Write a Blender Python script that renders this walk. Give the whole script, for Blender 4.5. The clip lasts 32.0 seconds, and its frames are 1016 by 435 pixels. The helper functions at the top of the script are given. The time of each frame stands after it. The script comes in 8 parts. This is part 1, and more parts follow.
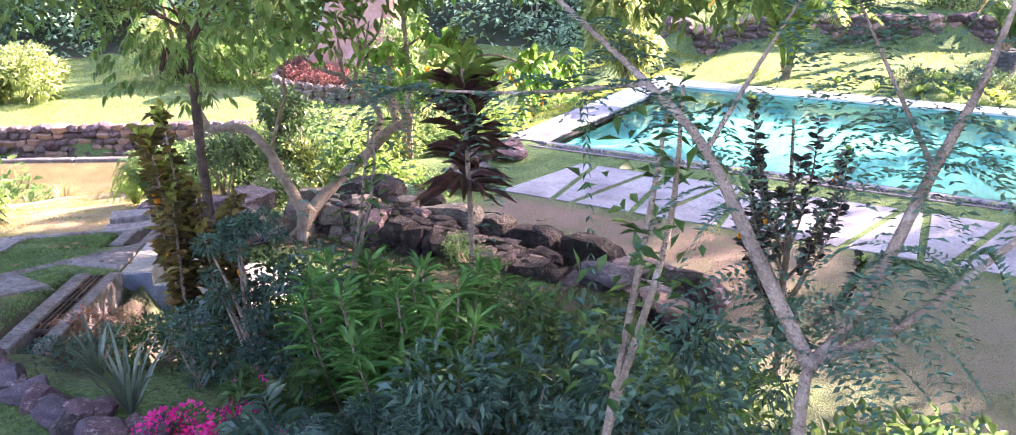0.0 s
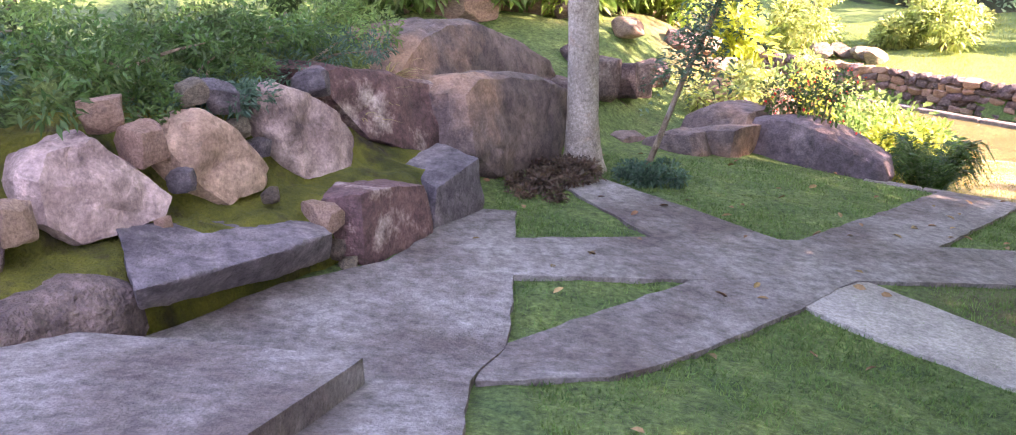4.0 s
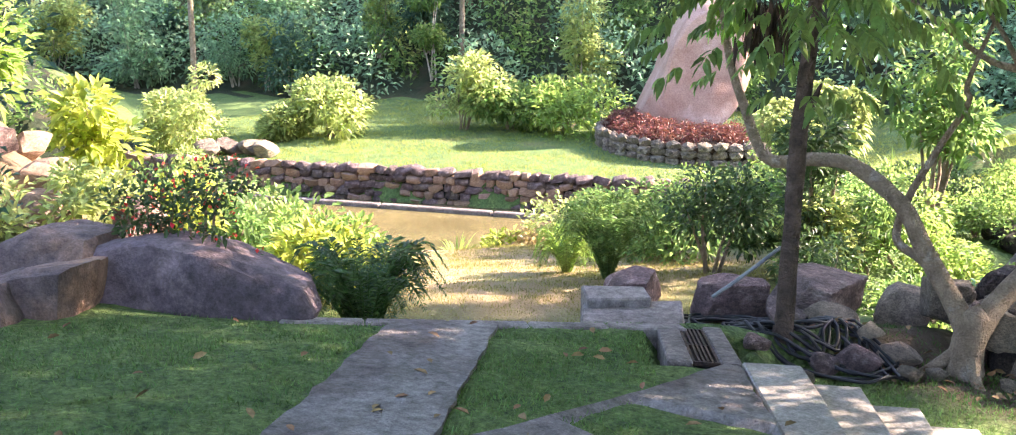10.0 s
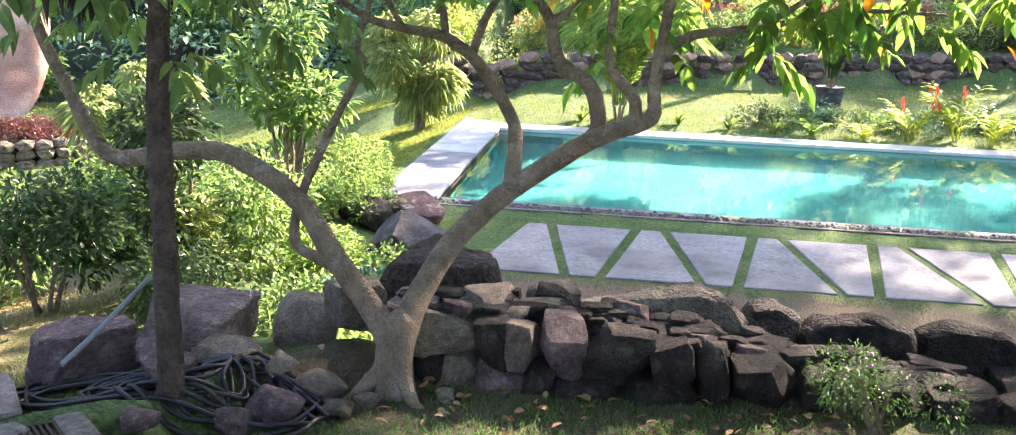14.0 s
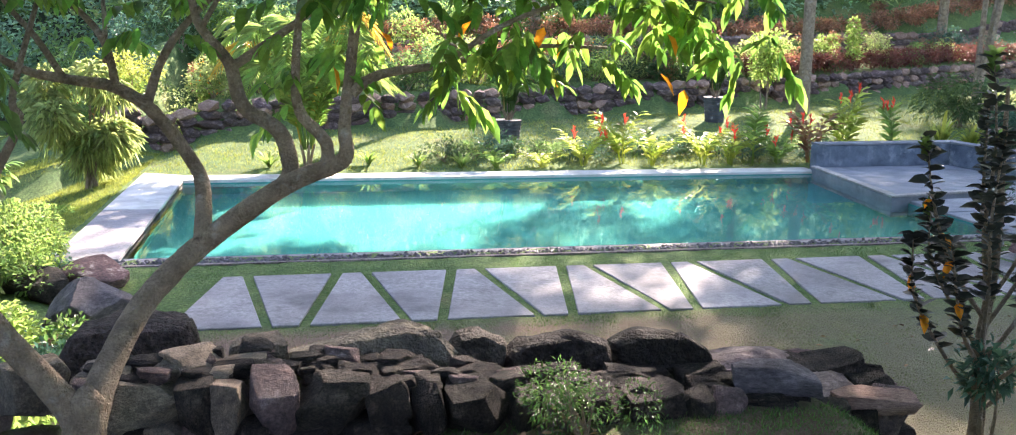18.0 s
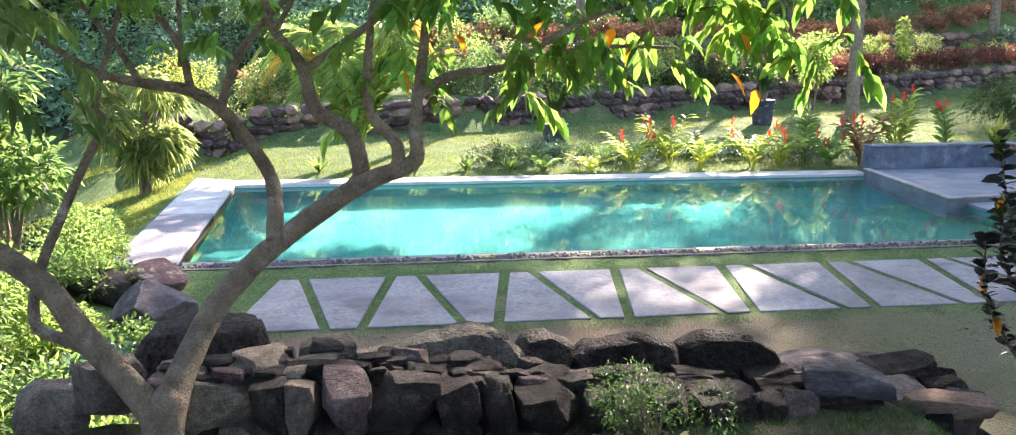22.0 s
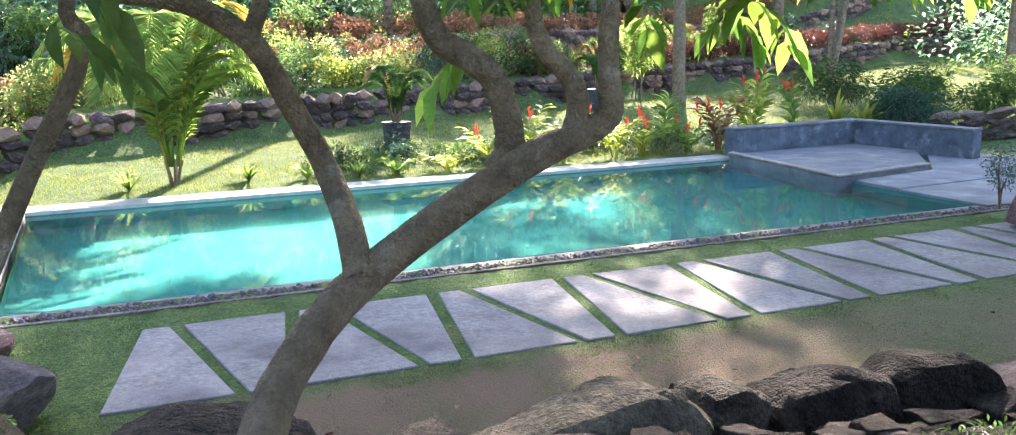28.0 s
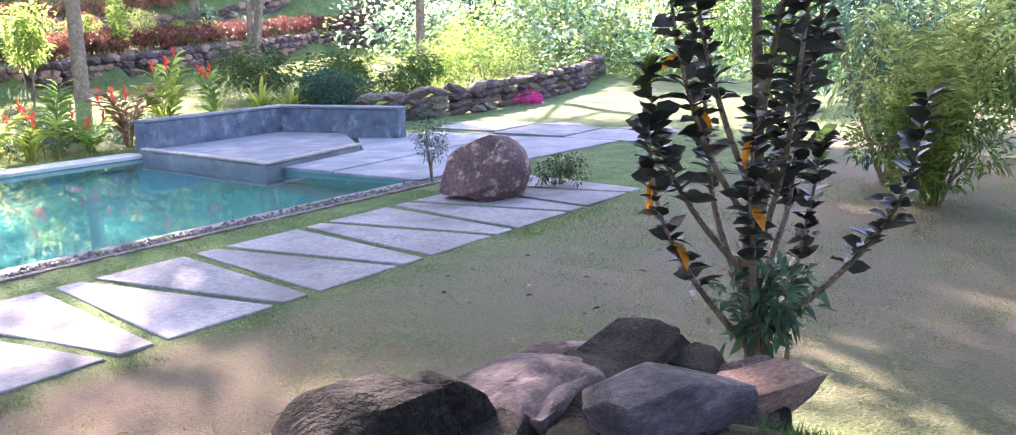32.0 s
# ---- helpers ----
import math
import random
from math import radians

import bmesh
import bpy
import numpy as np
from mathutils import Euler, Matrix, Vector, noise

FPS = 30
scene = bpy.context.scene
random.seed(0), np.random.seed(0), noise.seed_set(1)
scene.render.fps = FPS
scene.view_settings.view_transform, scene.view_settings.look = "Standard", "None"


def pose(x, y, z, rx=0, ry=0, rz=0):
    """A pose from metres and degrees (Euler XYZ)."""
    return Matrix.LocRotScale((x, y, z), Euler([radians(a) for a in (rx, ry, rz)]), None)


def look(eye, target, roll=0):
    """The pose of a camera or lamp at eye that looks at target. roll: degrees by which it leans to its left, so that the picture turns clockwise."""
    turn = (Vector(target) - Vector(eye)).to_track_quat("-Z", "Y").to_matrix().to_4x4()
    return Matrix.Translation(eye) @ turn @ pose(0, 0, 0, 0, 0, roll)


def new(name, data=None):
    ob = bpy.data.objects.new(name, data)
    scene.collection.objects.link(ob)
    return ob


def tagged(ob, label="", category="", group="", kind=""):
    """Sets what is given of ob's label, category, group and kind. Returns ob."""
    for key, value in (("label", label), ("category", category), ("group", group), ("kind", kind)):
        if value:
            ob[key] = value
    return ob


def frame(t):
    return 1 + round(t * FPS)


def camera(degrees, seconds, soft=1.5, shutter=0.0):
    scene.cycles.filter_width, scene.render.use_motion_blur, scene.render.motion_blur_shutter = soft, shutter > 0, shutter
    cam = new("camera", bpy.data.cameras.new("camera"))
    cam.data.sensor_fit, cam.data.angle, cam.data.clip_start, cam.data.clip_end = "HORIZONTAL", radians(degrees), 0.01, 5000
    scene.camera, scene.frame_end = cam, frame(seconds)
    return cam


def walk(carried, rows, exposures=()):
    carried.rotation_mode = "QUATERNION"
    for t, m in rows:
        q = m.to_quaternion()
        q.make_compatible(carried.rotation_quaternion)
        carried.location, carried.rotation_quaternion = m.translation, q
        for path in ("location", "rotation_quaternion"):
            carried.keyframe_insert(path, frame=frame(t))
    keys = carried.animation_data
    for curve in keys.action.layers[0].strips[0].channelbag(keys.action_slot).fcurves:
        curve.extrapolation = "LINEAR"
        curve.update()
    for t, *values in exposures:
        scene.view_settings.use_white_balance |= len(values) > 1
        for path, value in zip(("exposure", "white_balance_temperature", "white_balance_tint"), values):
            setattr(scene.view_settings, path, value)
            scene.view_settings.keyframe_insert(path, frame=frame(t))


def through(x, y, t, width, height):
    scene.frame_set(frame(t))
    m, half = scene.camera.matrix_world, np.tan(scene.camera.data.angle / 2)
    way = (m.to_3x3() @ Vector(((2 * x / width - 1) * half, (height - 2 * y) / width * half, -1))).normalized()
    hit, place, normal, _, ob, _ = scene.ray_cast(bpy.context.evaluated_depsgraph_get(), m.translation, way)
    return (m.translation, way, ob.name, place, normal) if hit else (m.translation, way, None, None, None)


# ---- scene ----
EXPOSURES = [(0, 3.34, 6650, 45), (1, 3.5, 6850, 45), (2, 3.52, 7650, 43), (5, 3.42, 8000, 44), (7, 3.05, 7700, 32), (9, 2.93, 7000, 30), (11, 3.02, 7050, 24), (13, 2.98, 7100, 25), (15, 2.52, 6850, 24), (24, 2.46, 6750, 23), (28, 2.48, 6650, 22), (31, 2.8, 6550, 30), (32, 3.14, 6600, 38)]
cam = camera(55.05, 32.0, 1.0)
PATH = [
    (0, (5.916, -5.580, 3.197), (4.866, -4.007, 2.548), -1.8),
    (0.5, (5.305, -5.452, 2.958), (4.066, -4.023, 2.309), -1.5),
    (1, (4.745, -5.410, 2.772), (3.344, -4.156, 2.091), -2.8),
    (1.5, (4.360, -5.362, 2.684), (2.675, -4.486, 2.058), -3.3),
    (2, (4.063, -5.441, 2.639), (2.305, -4.734, 1.997), -3.5),
    (2.5, (3.731, -5.511, 2.578), (1.891, -5.086, 1.918), -4.6),
    (4.5, (2.569, -5.493, 2.397), (0.704, -5.221, 1.727), -1.7),
    (5, (2.286, -5.441, 2.354), (0.455, -4.994, 1.682), -0.4),
    (5.5, (2.002, -5.355, 2.310), (0.217, -4.743, 1.646), 0.4),
    (6, (1.727, -5.238, 2.258), (0.022, -4.422, 1.604), 1.0),
    (6.5, (1.492, -5.050, 2.208), (-0.192, -4.149, 1.616), 0.8),
    (7, (1.252, -4.911, 2.136), (-0.349, -3.861, 1.558), 0.8),
    (7.5, (1.040, -4.724, 2.063), (-0.547, -3.634, 1.521), 0.2),
    (8, (0.755, -4.529, 1.979), (-0.828, -3.410, 1.485), -0.3),
    (8.5, (0.532, -4.362, 1.923), (-1.052, -3.238, 1.450), -1.2),
    (9, (0.302, -4.167, 1.868), (-1.238, -2.974, 1.414), -0.9),
    (9.5, (0.067, -4.015, 1.780), (-1.388, -2.718, 1.335), -0.7),
    (10, (-0.159, -3.829, 1.708), (-1.564, -2.493, 1.217), -0.1),
    (10.5, (-0.387, -3.685, 1.640), (-1.713, -2.268, 1.157), -0.5),
    (11, (-0.609, -3.485, 1.562), (-1.881, -2.032, 1.040), -0.1),
    (11.5, (-0.838, -3.306, 1.498), (-2.002, -1.768, 0.967), 0.3),
    (12, (-1.014, -3.092, 1.453), (-2.056, -1.465, 0.936), 0.4),
    (12.5, (-1.161, -2.871, 1.429), (-2.007, -1.131, 0.922), 1.3),
    (13, (-1.257, -2.653, 1.416), (-1.859, -0.815, 0.907), 1.5),
    (13.5, (-1.252, -2.480, 1.408), (-1.702, -0.596, 0.907), 1.7),
    (14, (-1.225, -2.409, 1.401), (-1.457, -0.485, 0.909), 2.1),
    (14.5, (-1.238, -2.365, 1.388), (-1.318, -0.427, 0.901), 1.6),
    (15, (-1.266, -2.346, 1.381), (-1.196, -0.402, 0.914), 2.6),
    (15.5, (-1.273, -2.344, 1.379), (-1.044, -0.420, 0.882), -0.0),
    (17.5, (-1.245, -2.378, 1.387), (-0.876, -0.457, 0.975), 1.1),
    (18, (-1.246, -2.371, 1.386), (-0.865, -0.447, 0.993), 0.9),
    (18.5, (-1.257, -2.368, 1.398), (-0.869, -0.442, 1.023), 0.8),
    (19, (-1.267, -2.376, 1.409), (-0.877, -0.449, 1.040), 0.7),
    (19.5, (-1.255, -2.374, 1.389), (-0.858, -0.447, 1.032), 0.5),
    (20, (-1.250, -2.373, 1.388), (-0.853, -0.445, 1.041), 0.4),
    (20.5, (-1.254, -2.379, 1.386), (-0.846, -0.452, 1.039), 0.3),
    (21, (-1.273, -2.381, 1.392), (-0.869, -0.453, 1.044), 0.5),
    (21.5, (-1.340, -2.385, 1.391), (-0.980, -0.449, 1.041), 0.3),
    (22, (-1.408, -2.338, 1.362), (-1.107, -0.398, 0.978), 0.3),
    (22.5, (-1.425, -2.201, 1.334), (-1.222, -0.252, 0.938), -0.2),
    (23, (-1.502, -2.078, 1.319), (-1.291, -0.128, 0.927), -0.2),
    (23.5, (-1.630, -1.950, 1.256), (-1.346, -0.011, 0.860), -0.6),
    (24, (-1.703, -1.757, 1.205), (-1.371, 0.184, 0.856), -0.5),
    (24.5, (-1.827, -1.579, 1.191), (-1.443, 0.351, 0.830), -0.4),
    (26.5, (-2.474, -0.639, 1.028), (-1.924, 1.248, 0.657), -0.4),
    (27, (-2.542, -0.380, 1.007), (-1.956, 1.494, 0.627), -0.6),
    (27.5, (-2.624, -0.098, 0.966), (-1.927, 1.735, 0.575), -0.6),
    (28, (-2.585, 0.221, 0.915), (-1.827, 2.035, 0.545), -1.1),
    (28.5, (-2.497, 0.462, 0.890), (-1.692, 2.248, 0.485), -1.1),
    (29, (-2.428, 0.665, 0.872), (-1.524, 2.403, 0.466), -0.9),
    (29.5, (-2.240, 0.858, 0.833), (-1.240, 2.539, 0.416), -1.0),
    (30, (-2.004, 1.157, 0.722), (-0.764, 2.672, 0.312), -1.2),
    (30.5, (-1.802, 1.373, 0.590), (-0.457, 2.788, 0.154), -1.0),
    (31, (-1.535, 1.508, 0.501), (-0.095, 2.822, 0.055), -0.7),
    (31.5, (-1.269, 1.622, 0.437), (0.301, 2.794, 0.034), -1.5),
    (32, (-0.994, 1.697, 0.372), (0.609, 2.830, -0.010), -1.6),
]
walk(cam, [(t, look(eye, target, roll)) for t, eye, target, roll in PATH], EXPOSURES)

# ---------- sky, sun ----------
SUN_DIR = Vector((0.62, 1.0, 0.66)).normalized()
world = bpy.data.worlds.new("sky")
scene.world = world
world.use_nodes = True
wn = world.node_tree.nodes
sky = wn.new("ShaderNodeTexSky")
sky.sky_type = "NISHITA"
sky.sun_disc = False
sky.sun_elevation = math.asin(SUN_DIR.z)
sky.sun_rotation = math.atan2(SUN_DIR.x, SUN_DIR.y)
world.node_tree.links.new(sky.outputs[0], wn["Background"].inputs[0])
wn["Background"].inputs[1].default_value = 0.15
sun = new("sun", bpy.data.lights.new("sun", "SUN"))
sun.data.energy = 4.4
sun.data.angle = radians(0.6)
sun.data.color = (1.0, 0.91, 0.76)
sun.matrix_world = look(SUN_DIR * 60, (0, 0, 0))


# ---------- materials ----------
def material(name, dark, light, rough=0.8, scale=6.0, grain=60.0, bump=0.3, bump_scale=None, metal=0.0, third=None, third_scale=1.5, third_cover=0.5, through=0.0, vary=0.0, island=0.0, spec=0.4, relief=0.03, speck=0.0):
    """Noise-mixed surface: two colours at one scale, fine grain, an optional third colour in large patches."""
    m = bpy.data.materials.new(name)
    m.use_nodes = True
    nt = m.node_tree
    b = nt.nodes["Principled BSDF"]
    co = nt.nodes.new("ShaderNodeTexCoord")
    link = nt.links.new

    def tex(s, detail=6.0, rg=0.6):
        n = nt.nodes.new("ShaderNodeTexNoise")
        n.inputs["Scale"].default_value = s
        n.inputs["Detail"].default_value = detail
        n.inputs["Roughness"].default_value = rg
        link(co.outputs["Object"], n.inputs["Vector"])
        return n.outputs["Fac"]

    def mix(fac, a, c, mode="MIX"):
        n = nt.nodes.new("ShaderNodeMix")
        n.data_type = "RGBA"
        n.blend_type = mode
        for i, v in ((0, fac), (6, a), (7, c)):
            if isinstance(v, (tuple, float, int)):
                n.inputs[i].default_value = v if i == 0 else (*v, 1)
            else:
                link(v, n.inputs[i])
        return n.outputs[2]

    def ramp(v, lo, hi):
        n = nt.nodes.new("ShaderNodeMapRange")
        n.inputs[1].default_value, n.inputs[2].default_value = lo, hi
        link(v, n.inputs[0])
        return n.outputs[0]

    col = mix(ramp(tex(scale), 0.32, 0.68), dark, light)
    if third:
        c = 0.5 + 0.25 * (0.5 - third_cover) * 2
        col = mix(ramp(tex(third_scale, 8.0, 0.65), c - 0.06, c + 0.1), col, third)
    if speck:
        col = mix(speck, col, mix(ramp(tex(scale * 8, 10.0, 0.78), 0.36, 0.64), (0.16, 0.16, 0.16), (0.9, 0.9, 0.9)), "OVERLAY")
    g = tex(grain, 3.0)
    col = mix(0.35, col, mix(ramp(g, 0.3, 0.7), (0.35, 0.35, 0.35), (0.95, 0.95, 0.95)), "OVERLAY")
    if vary or island:
        if vary:
            src = nt.nodes.new("ShaderNodeObjectInfo").outputs["Random"]
        else:
            src = nt.nodes.new("ShaderNodeNewGeometry").outputs["Random Per Island"]
        h = nt.nodes.new("ShaderNodeHueSaturation")
        k = vary or island
        mr = nt.nodes.new("ShaderNodeMapRange")
        mr.inputs[3].default_value, mr.inputs[4].default_value = 1 - k, 1 + k
        link(src, mr.inputs[0])
        link(mr.outputs[0], h.inputs["Value"])
        mh = nt.nodes.new("ShaderNodeMapRange")
        mh.inputs[3].default_value, mh.inputs[4].default_value = 0.5 - k * 0.06, 0.5 + k * 0.06
        wnz = nt.nodes.new("ShaderNodeTexWhiteNoise")
        wnz.noise_dimensions = "1D"
        link(src, wnz.inputs["W"])
        link(wnz.outputs["Value"], mh.inputs[0])
        link(mh.outputs[0], h.inputs["Hue"])
        link(col, h.inputs["Color"])
        col = h.outputs[0]
    link(col, b.inputs["Base Color"])
    b.inputs["Roughness"].default_value = rough
    b.inputs["Metallic"].default_value = metal
    b.inputs["Specular IOR Level"].default_value = spec
    if bump:
        bp = nt.nodes.new("ShaderNodeBump")
        bp.inputs["Strength"].default_value = bump
        bp.inputs["Distance"].default_value = relief
        add = nt.nodes.new("ShaderNodeMath")
        add.operation = "ADD"
        link(tex(bump_scale or scale * 3, 8.0), add.inputs[0])
        link(g, add.inputs[1])
        link(add.outputs[0], bp.inputs["Height"])
        link(bp.outputs[0], b.inputs["Normal"])
    if through:
        tr = nt.nodes.new("ShaderNodeBsdfTranslucent")
        hs = nt.nodes.new("ShaderNodeHueSaturation")
        hs.inputs["Value"].default_value = 2.2
        hs.inputs["Saturation"].default_value = 1.02
        link(col, hs.inputs["Color"])
        link(hs.outputs[0], tr.inputs["Color"])
        ms = nt.nodes.new("ShaderNodeMixShader")
        ms.inputs[0].default_value = through
        out = nt.nodes["Material Output"]
        link(b.outputs[0], ms.inputs[1])
        link(tr.outputs[0], ms.inputs[2])
        link(ms.outputs[0], out.inputs["Surface"])
    return m


def leaf_mat(name, dark, light, through=0.35, rough=0.45, k=0.35, spec=0.35):
    return material(name, dark, light, rough=rough, spec=spec, scale=3.0, grain=40, bump=0, through=through, island=k)


M_CONC = material("worn_concrete", (0.15, 0.132, 0.124), (0.285, 0.258, 0.246), 0.9, 1.7, 80, 0.9, 40, relief=0.01, third=(0.115, 0.088, 0.082), third_scale=0.8, third_cover=0.5, speck=0.6)
M_CONC_PALE = material("pale_concrete", (0.25, 0.23, 0.21), (0.40, 0.37, 0.335), 0.85, 4.0, 90, 0.5, 60, relief=0.008, third=(0.25, 0.225, 0.2), third_scale=1.2, third_cover=0.4, speck=0.45, spec=0.2)
M_SLAB = material("paving_slab", (0.215, 0.202, 0.206), (0.335, 0.318, 0.322), 0.85, 2.2, 80, 0.5, 50, relief=0.005, third=(0.165, 0.152, 0.16), third_scale=1.1, third_cover=0.42, vary=0.1, speck=0.35, spec=0.2)
M_GRASS = material("lawn_ground", (0.05, 0.10, 0.03), (0.118, 0.172, 0.05), 0.95, 2.5, 45, 0.9, 40, speck=0.8, third=(0.17, 0.15, 0.065), third_scale=0.45, third_cover=0.24)
def blend_by_y(m, tan, y0, y1, y2, y3, xr=None):
    """Sparse, dry turf over bare earth between two lines of the plan, with a ragged border."""
    nt = m.node_tree
    b = nt.nodes["Principled BSDF"]
    old = b.inputs["Base Color"].links[0].from_socket
    co = nt.nodes.new("ShaderNodeTexCoord")
    sep = nt.nodes.new("ShaderNodeSeparateXYZ")
    nt.links.new(co.outputs["Object"], sep.inputs[0])
    nz = nt.nodes.new("ShaderNodeTexNoise")
    nz.inputs["Scale"].default_value = 1.1
    nz.inputs["Detail"].default_value = 8
    nt.links.new(co.outputs["Object"], nz.inputs["Vector"])
    up = nt.nodes.new("ShaderNodeMapRange")
    up.inputs[1].default_value, up.inputs[2].default_value = y0, y1
    dn = nt.nodes.new("ShaderNodeMapRange")
    dn.inputs[1].default_value, dn.inputs[2].default_value = y3, y2
    for q in (up, dn):
        nt.links.new(sep.outputs[1], q.inputs[0])
    mul = nt.nodes.new("ShaderNodeMath")
    mul.operation = "MULTIPLY"
    nt.links.new(up.outputs[0], mul.inputs[0])
    nt.links.new(dn.outputs[0], mul.inputs[1])
    last = mul
    for lo, hi in xr or ():
        q = nt.nodes.new("ShaderNodeMapRange")
        q.inputs[1].default_value, q.inputs[2].default_value = lo, hi
        nt.links.new(sep.outputs[0], q.inputs[0])
        n2 = nt.nodes.new("ShaderNodeMath")
        n2.operation = "MULTIPLY"
        nt.links.new(last.outputs[0], n2.inputs[0])
        nt.links.new(q.outputs[0], n2.inputs[1])
        last = n2
    cover = nt.nodes.new("ShaderNodeMapRange")
    cover.inputs[1].default_value, cover.inputs[2].default_value = 0.14, 0.5
    nt.links.new(nz.outputs["Fac"], cover.inputs[0])
    m2 = nt.nodes.new("ShaderNodeMath")
    m2.operation = "MULTIPLY"
    nt.links.new(last.outputs[0], m2.inputs[0])
    nt.links.new(cover.outputs[0], m2.inputs[1])
    mx = nt.nodes.new("ShaderNodeMix")
    mx.data_type = "RGBA"
    nt.links.new(m2.outputs[0], mx.inputs[0])
    nt.links.new(old, mx.inputs[6])
    mx.inputs[7].default_value = (*tan, 1)
    nt.links.new(mx.outputs[2], b.inputs["Base Color"])


blend_by_y(M_GRASS, (0.225, 0.152, 0.108), 3.0, 3.8, 6.9, 7.35, [(-2.9, -2.2), (6.5, 1.5)])
blend_by_y(M_GRASS, (0.20, 0.172, 0.118), 0.5, 1.5, 6.0, 7.4, [(2.5, 5.5), (30, 20)])
blend_by_y(M_GRASS, (0.36, 0.26, 0.15), 0.2, 1.5, 4.5, 6.0, [(-4.4, -5.4), (-11.5, -9.5)])
blend_by_y(M_GRASS, (0.22, 0.145, 0.085), -2.1, -1.5, -0.8, -0.3, [(-6.0, -6.8), (-13, -11)])
blend_by_y(M_GRASS, (0.11, 0.078, 0.052), 1.7, 2.1, 2.85, 3.0, [(-3.5, -2.9), (2.2, 1.5)])
blend_by_y(M_GRASS, (0.12, 0.085, 0.06), -2.6, -2.0, -0.6, 0.1, [(-2.3, -1.6), (0.6, -0.2)])
M_ROCK = material("brown_rock", (0.09, 0.062, 0.062), (0.26, 0.175, 0.165), 0.85, 1.6, 40, 1.0, 7, third=(0.42, 0.33, 0.30), third_scale=2.4, third_cover=0.3, vary=0.3, relief=0.06, speck=0.6)
M_ROCK_TAN = material("orange_tan_rock", (0.20, 0.12, 0.085), (0.38, 0.25, 0.19), 0.88, 1.8, 60, 0.6, 9, third=(0.16, 0.10, 0.09), third_scale=2.0, third_cover=0.3, vary=0.12, relief=0.03, speck=0.5)
M_ROCK_PALE = material("pale_rock", (0.14, 0.115, 0.09), (0.34, 0.27, 0.2), 0.9, 3.0, 40, 0.8, 10, third=(0.10, 0.08, 0.07), third_scale=2.0, third_cover=0.35, vary=0.3, relief=0.05, speck=0.6)
M_ROCK_DARK = material("black_basalt_rock", (0.018, 0.015, 0.015), (0.085, 0.065, 0.056), 0.8, 2.6, 45, 1.0, 9, third=(0.16, 0.125, 0.105), third_scale=3.6, third_cover=0.24, vary=0.35, relief=0.09, speck=0.75, spec=0.25)
M_BARK = material("grey_bark", (0.16, 0.115, 0.08), (0.35, 0.265, 0.185), 0.9, 9.0, 70, 1.0, 30, third=(0.42, 0.38, 0.33), third_scale=5, third_cover=0.25)
M_BARK_PALE = material("pale_smooth_bark", (0.27, 0.22, 0.18), (0.46, 0.40, 0.35), 0.9, 5.0, 70, 0.8, 25, third=(0.36, 0.20, 0.12), third_scale=2.2, third_cover=0.28, speck=0.5)
M_BARK_DARK = material("dark_bark", (0.045, 0.032, 0.026), (0.14, 0.095, 0.07), 0.95, 9.0, 70, 1.0, 30, third=(0.20, 0.15, 0.12), third_scale=3, third_cover=0.3)
M_TILE = material("pool_plaster", (0.045, 0.245, 0.228), (0.056, 0.28, 0.258), 0.8, 2.0, 60, 0.0, spec=0.0)
M_FLOOR = material("forest_floor", (0.02, 0.03, 0.014), (0.05, 0.065, 0.03), 0.95, 1.2, 30, 1.0, 8, third=(0.07, 0.05, 0.03), third_scale=0.8, third_cover=0.35, relief=0.1)
M_GUTTER = material("stained_brown_concrete", (0.10, 0.08, 0.075), (0.24, 0.20, 0.185), 0.9, 3, 80, 0.8, 40, relief=0.01, speck=0.6)
M_SOIL = material("leaf_litter_soil", (0.05, 0.032, 0.022), (0.13, 0.085, 0.055), 0.95, 8.0, 60, 1.0, 30, third=(0.2, 0.13, 0.08), third_scale=6, third_cover=0.3)


# ---------- mesh helpers ----------
def obj(name, bm, mat, parent=None, label="", smooth=False):
    """Link a bmesh as one mesh object with its material (or list of materials)."""
    me = bpy.data.meshes.new(name)
    bm.to_mesh(me)
    bm.free()
    for m in mat if isinstance(mat, (list, tuple)) else [mat]:
        me.materials.append(m)
    if smooth:
        me.shade_smooth()
    ob = new(name, me)
    if parent is not None:
        ob.parent = parent
    if label:
        ob["label"] = label
    return ob


def part(name, bm, mat, parent, label="", smooth=False):
    return obj(name, bm, mat, parent, label, smooth)


def mesh_of(name, verts, faces, mat, parent=None, label="", smooth=False):
    me = bpy.data.meshes.new(name)
    me.from_pydata(verts, [], faces)
    for m in mat if isinstance(mat, (list, tuple)) else [mat]:
        me.materials.append(m)
    if smooth:
        me.shade_smooth()
    ob = new(name, me)
    if parent is not None:
        ob.parent = parent
    if label:
        ob["label"] = label
    return ob


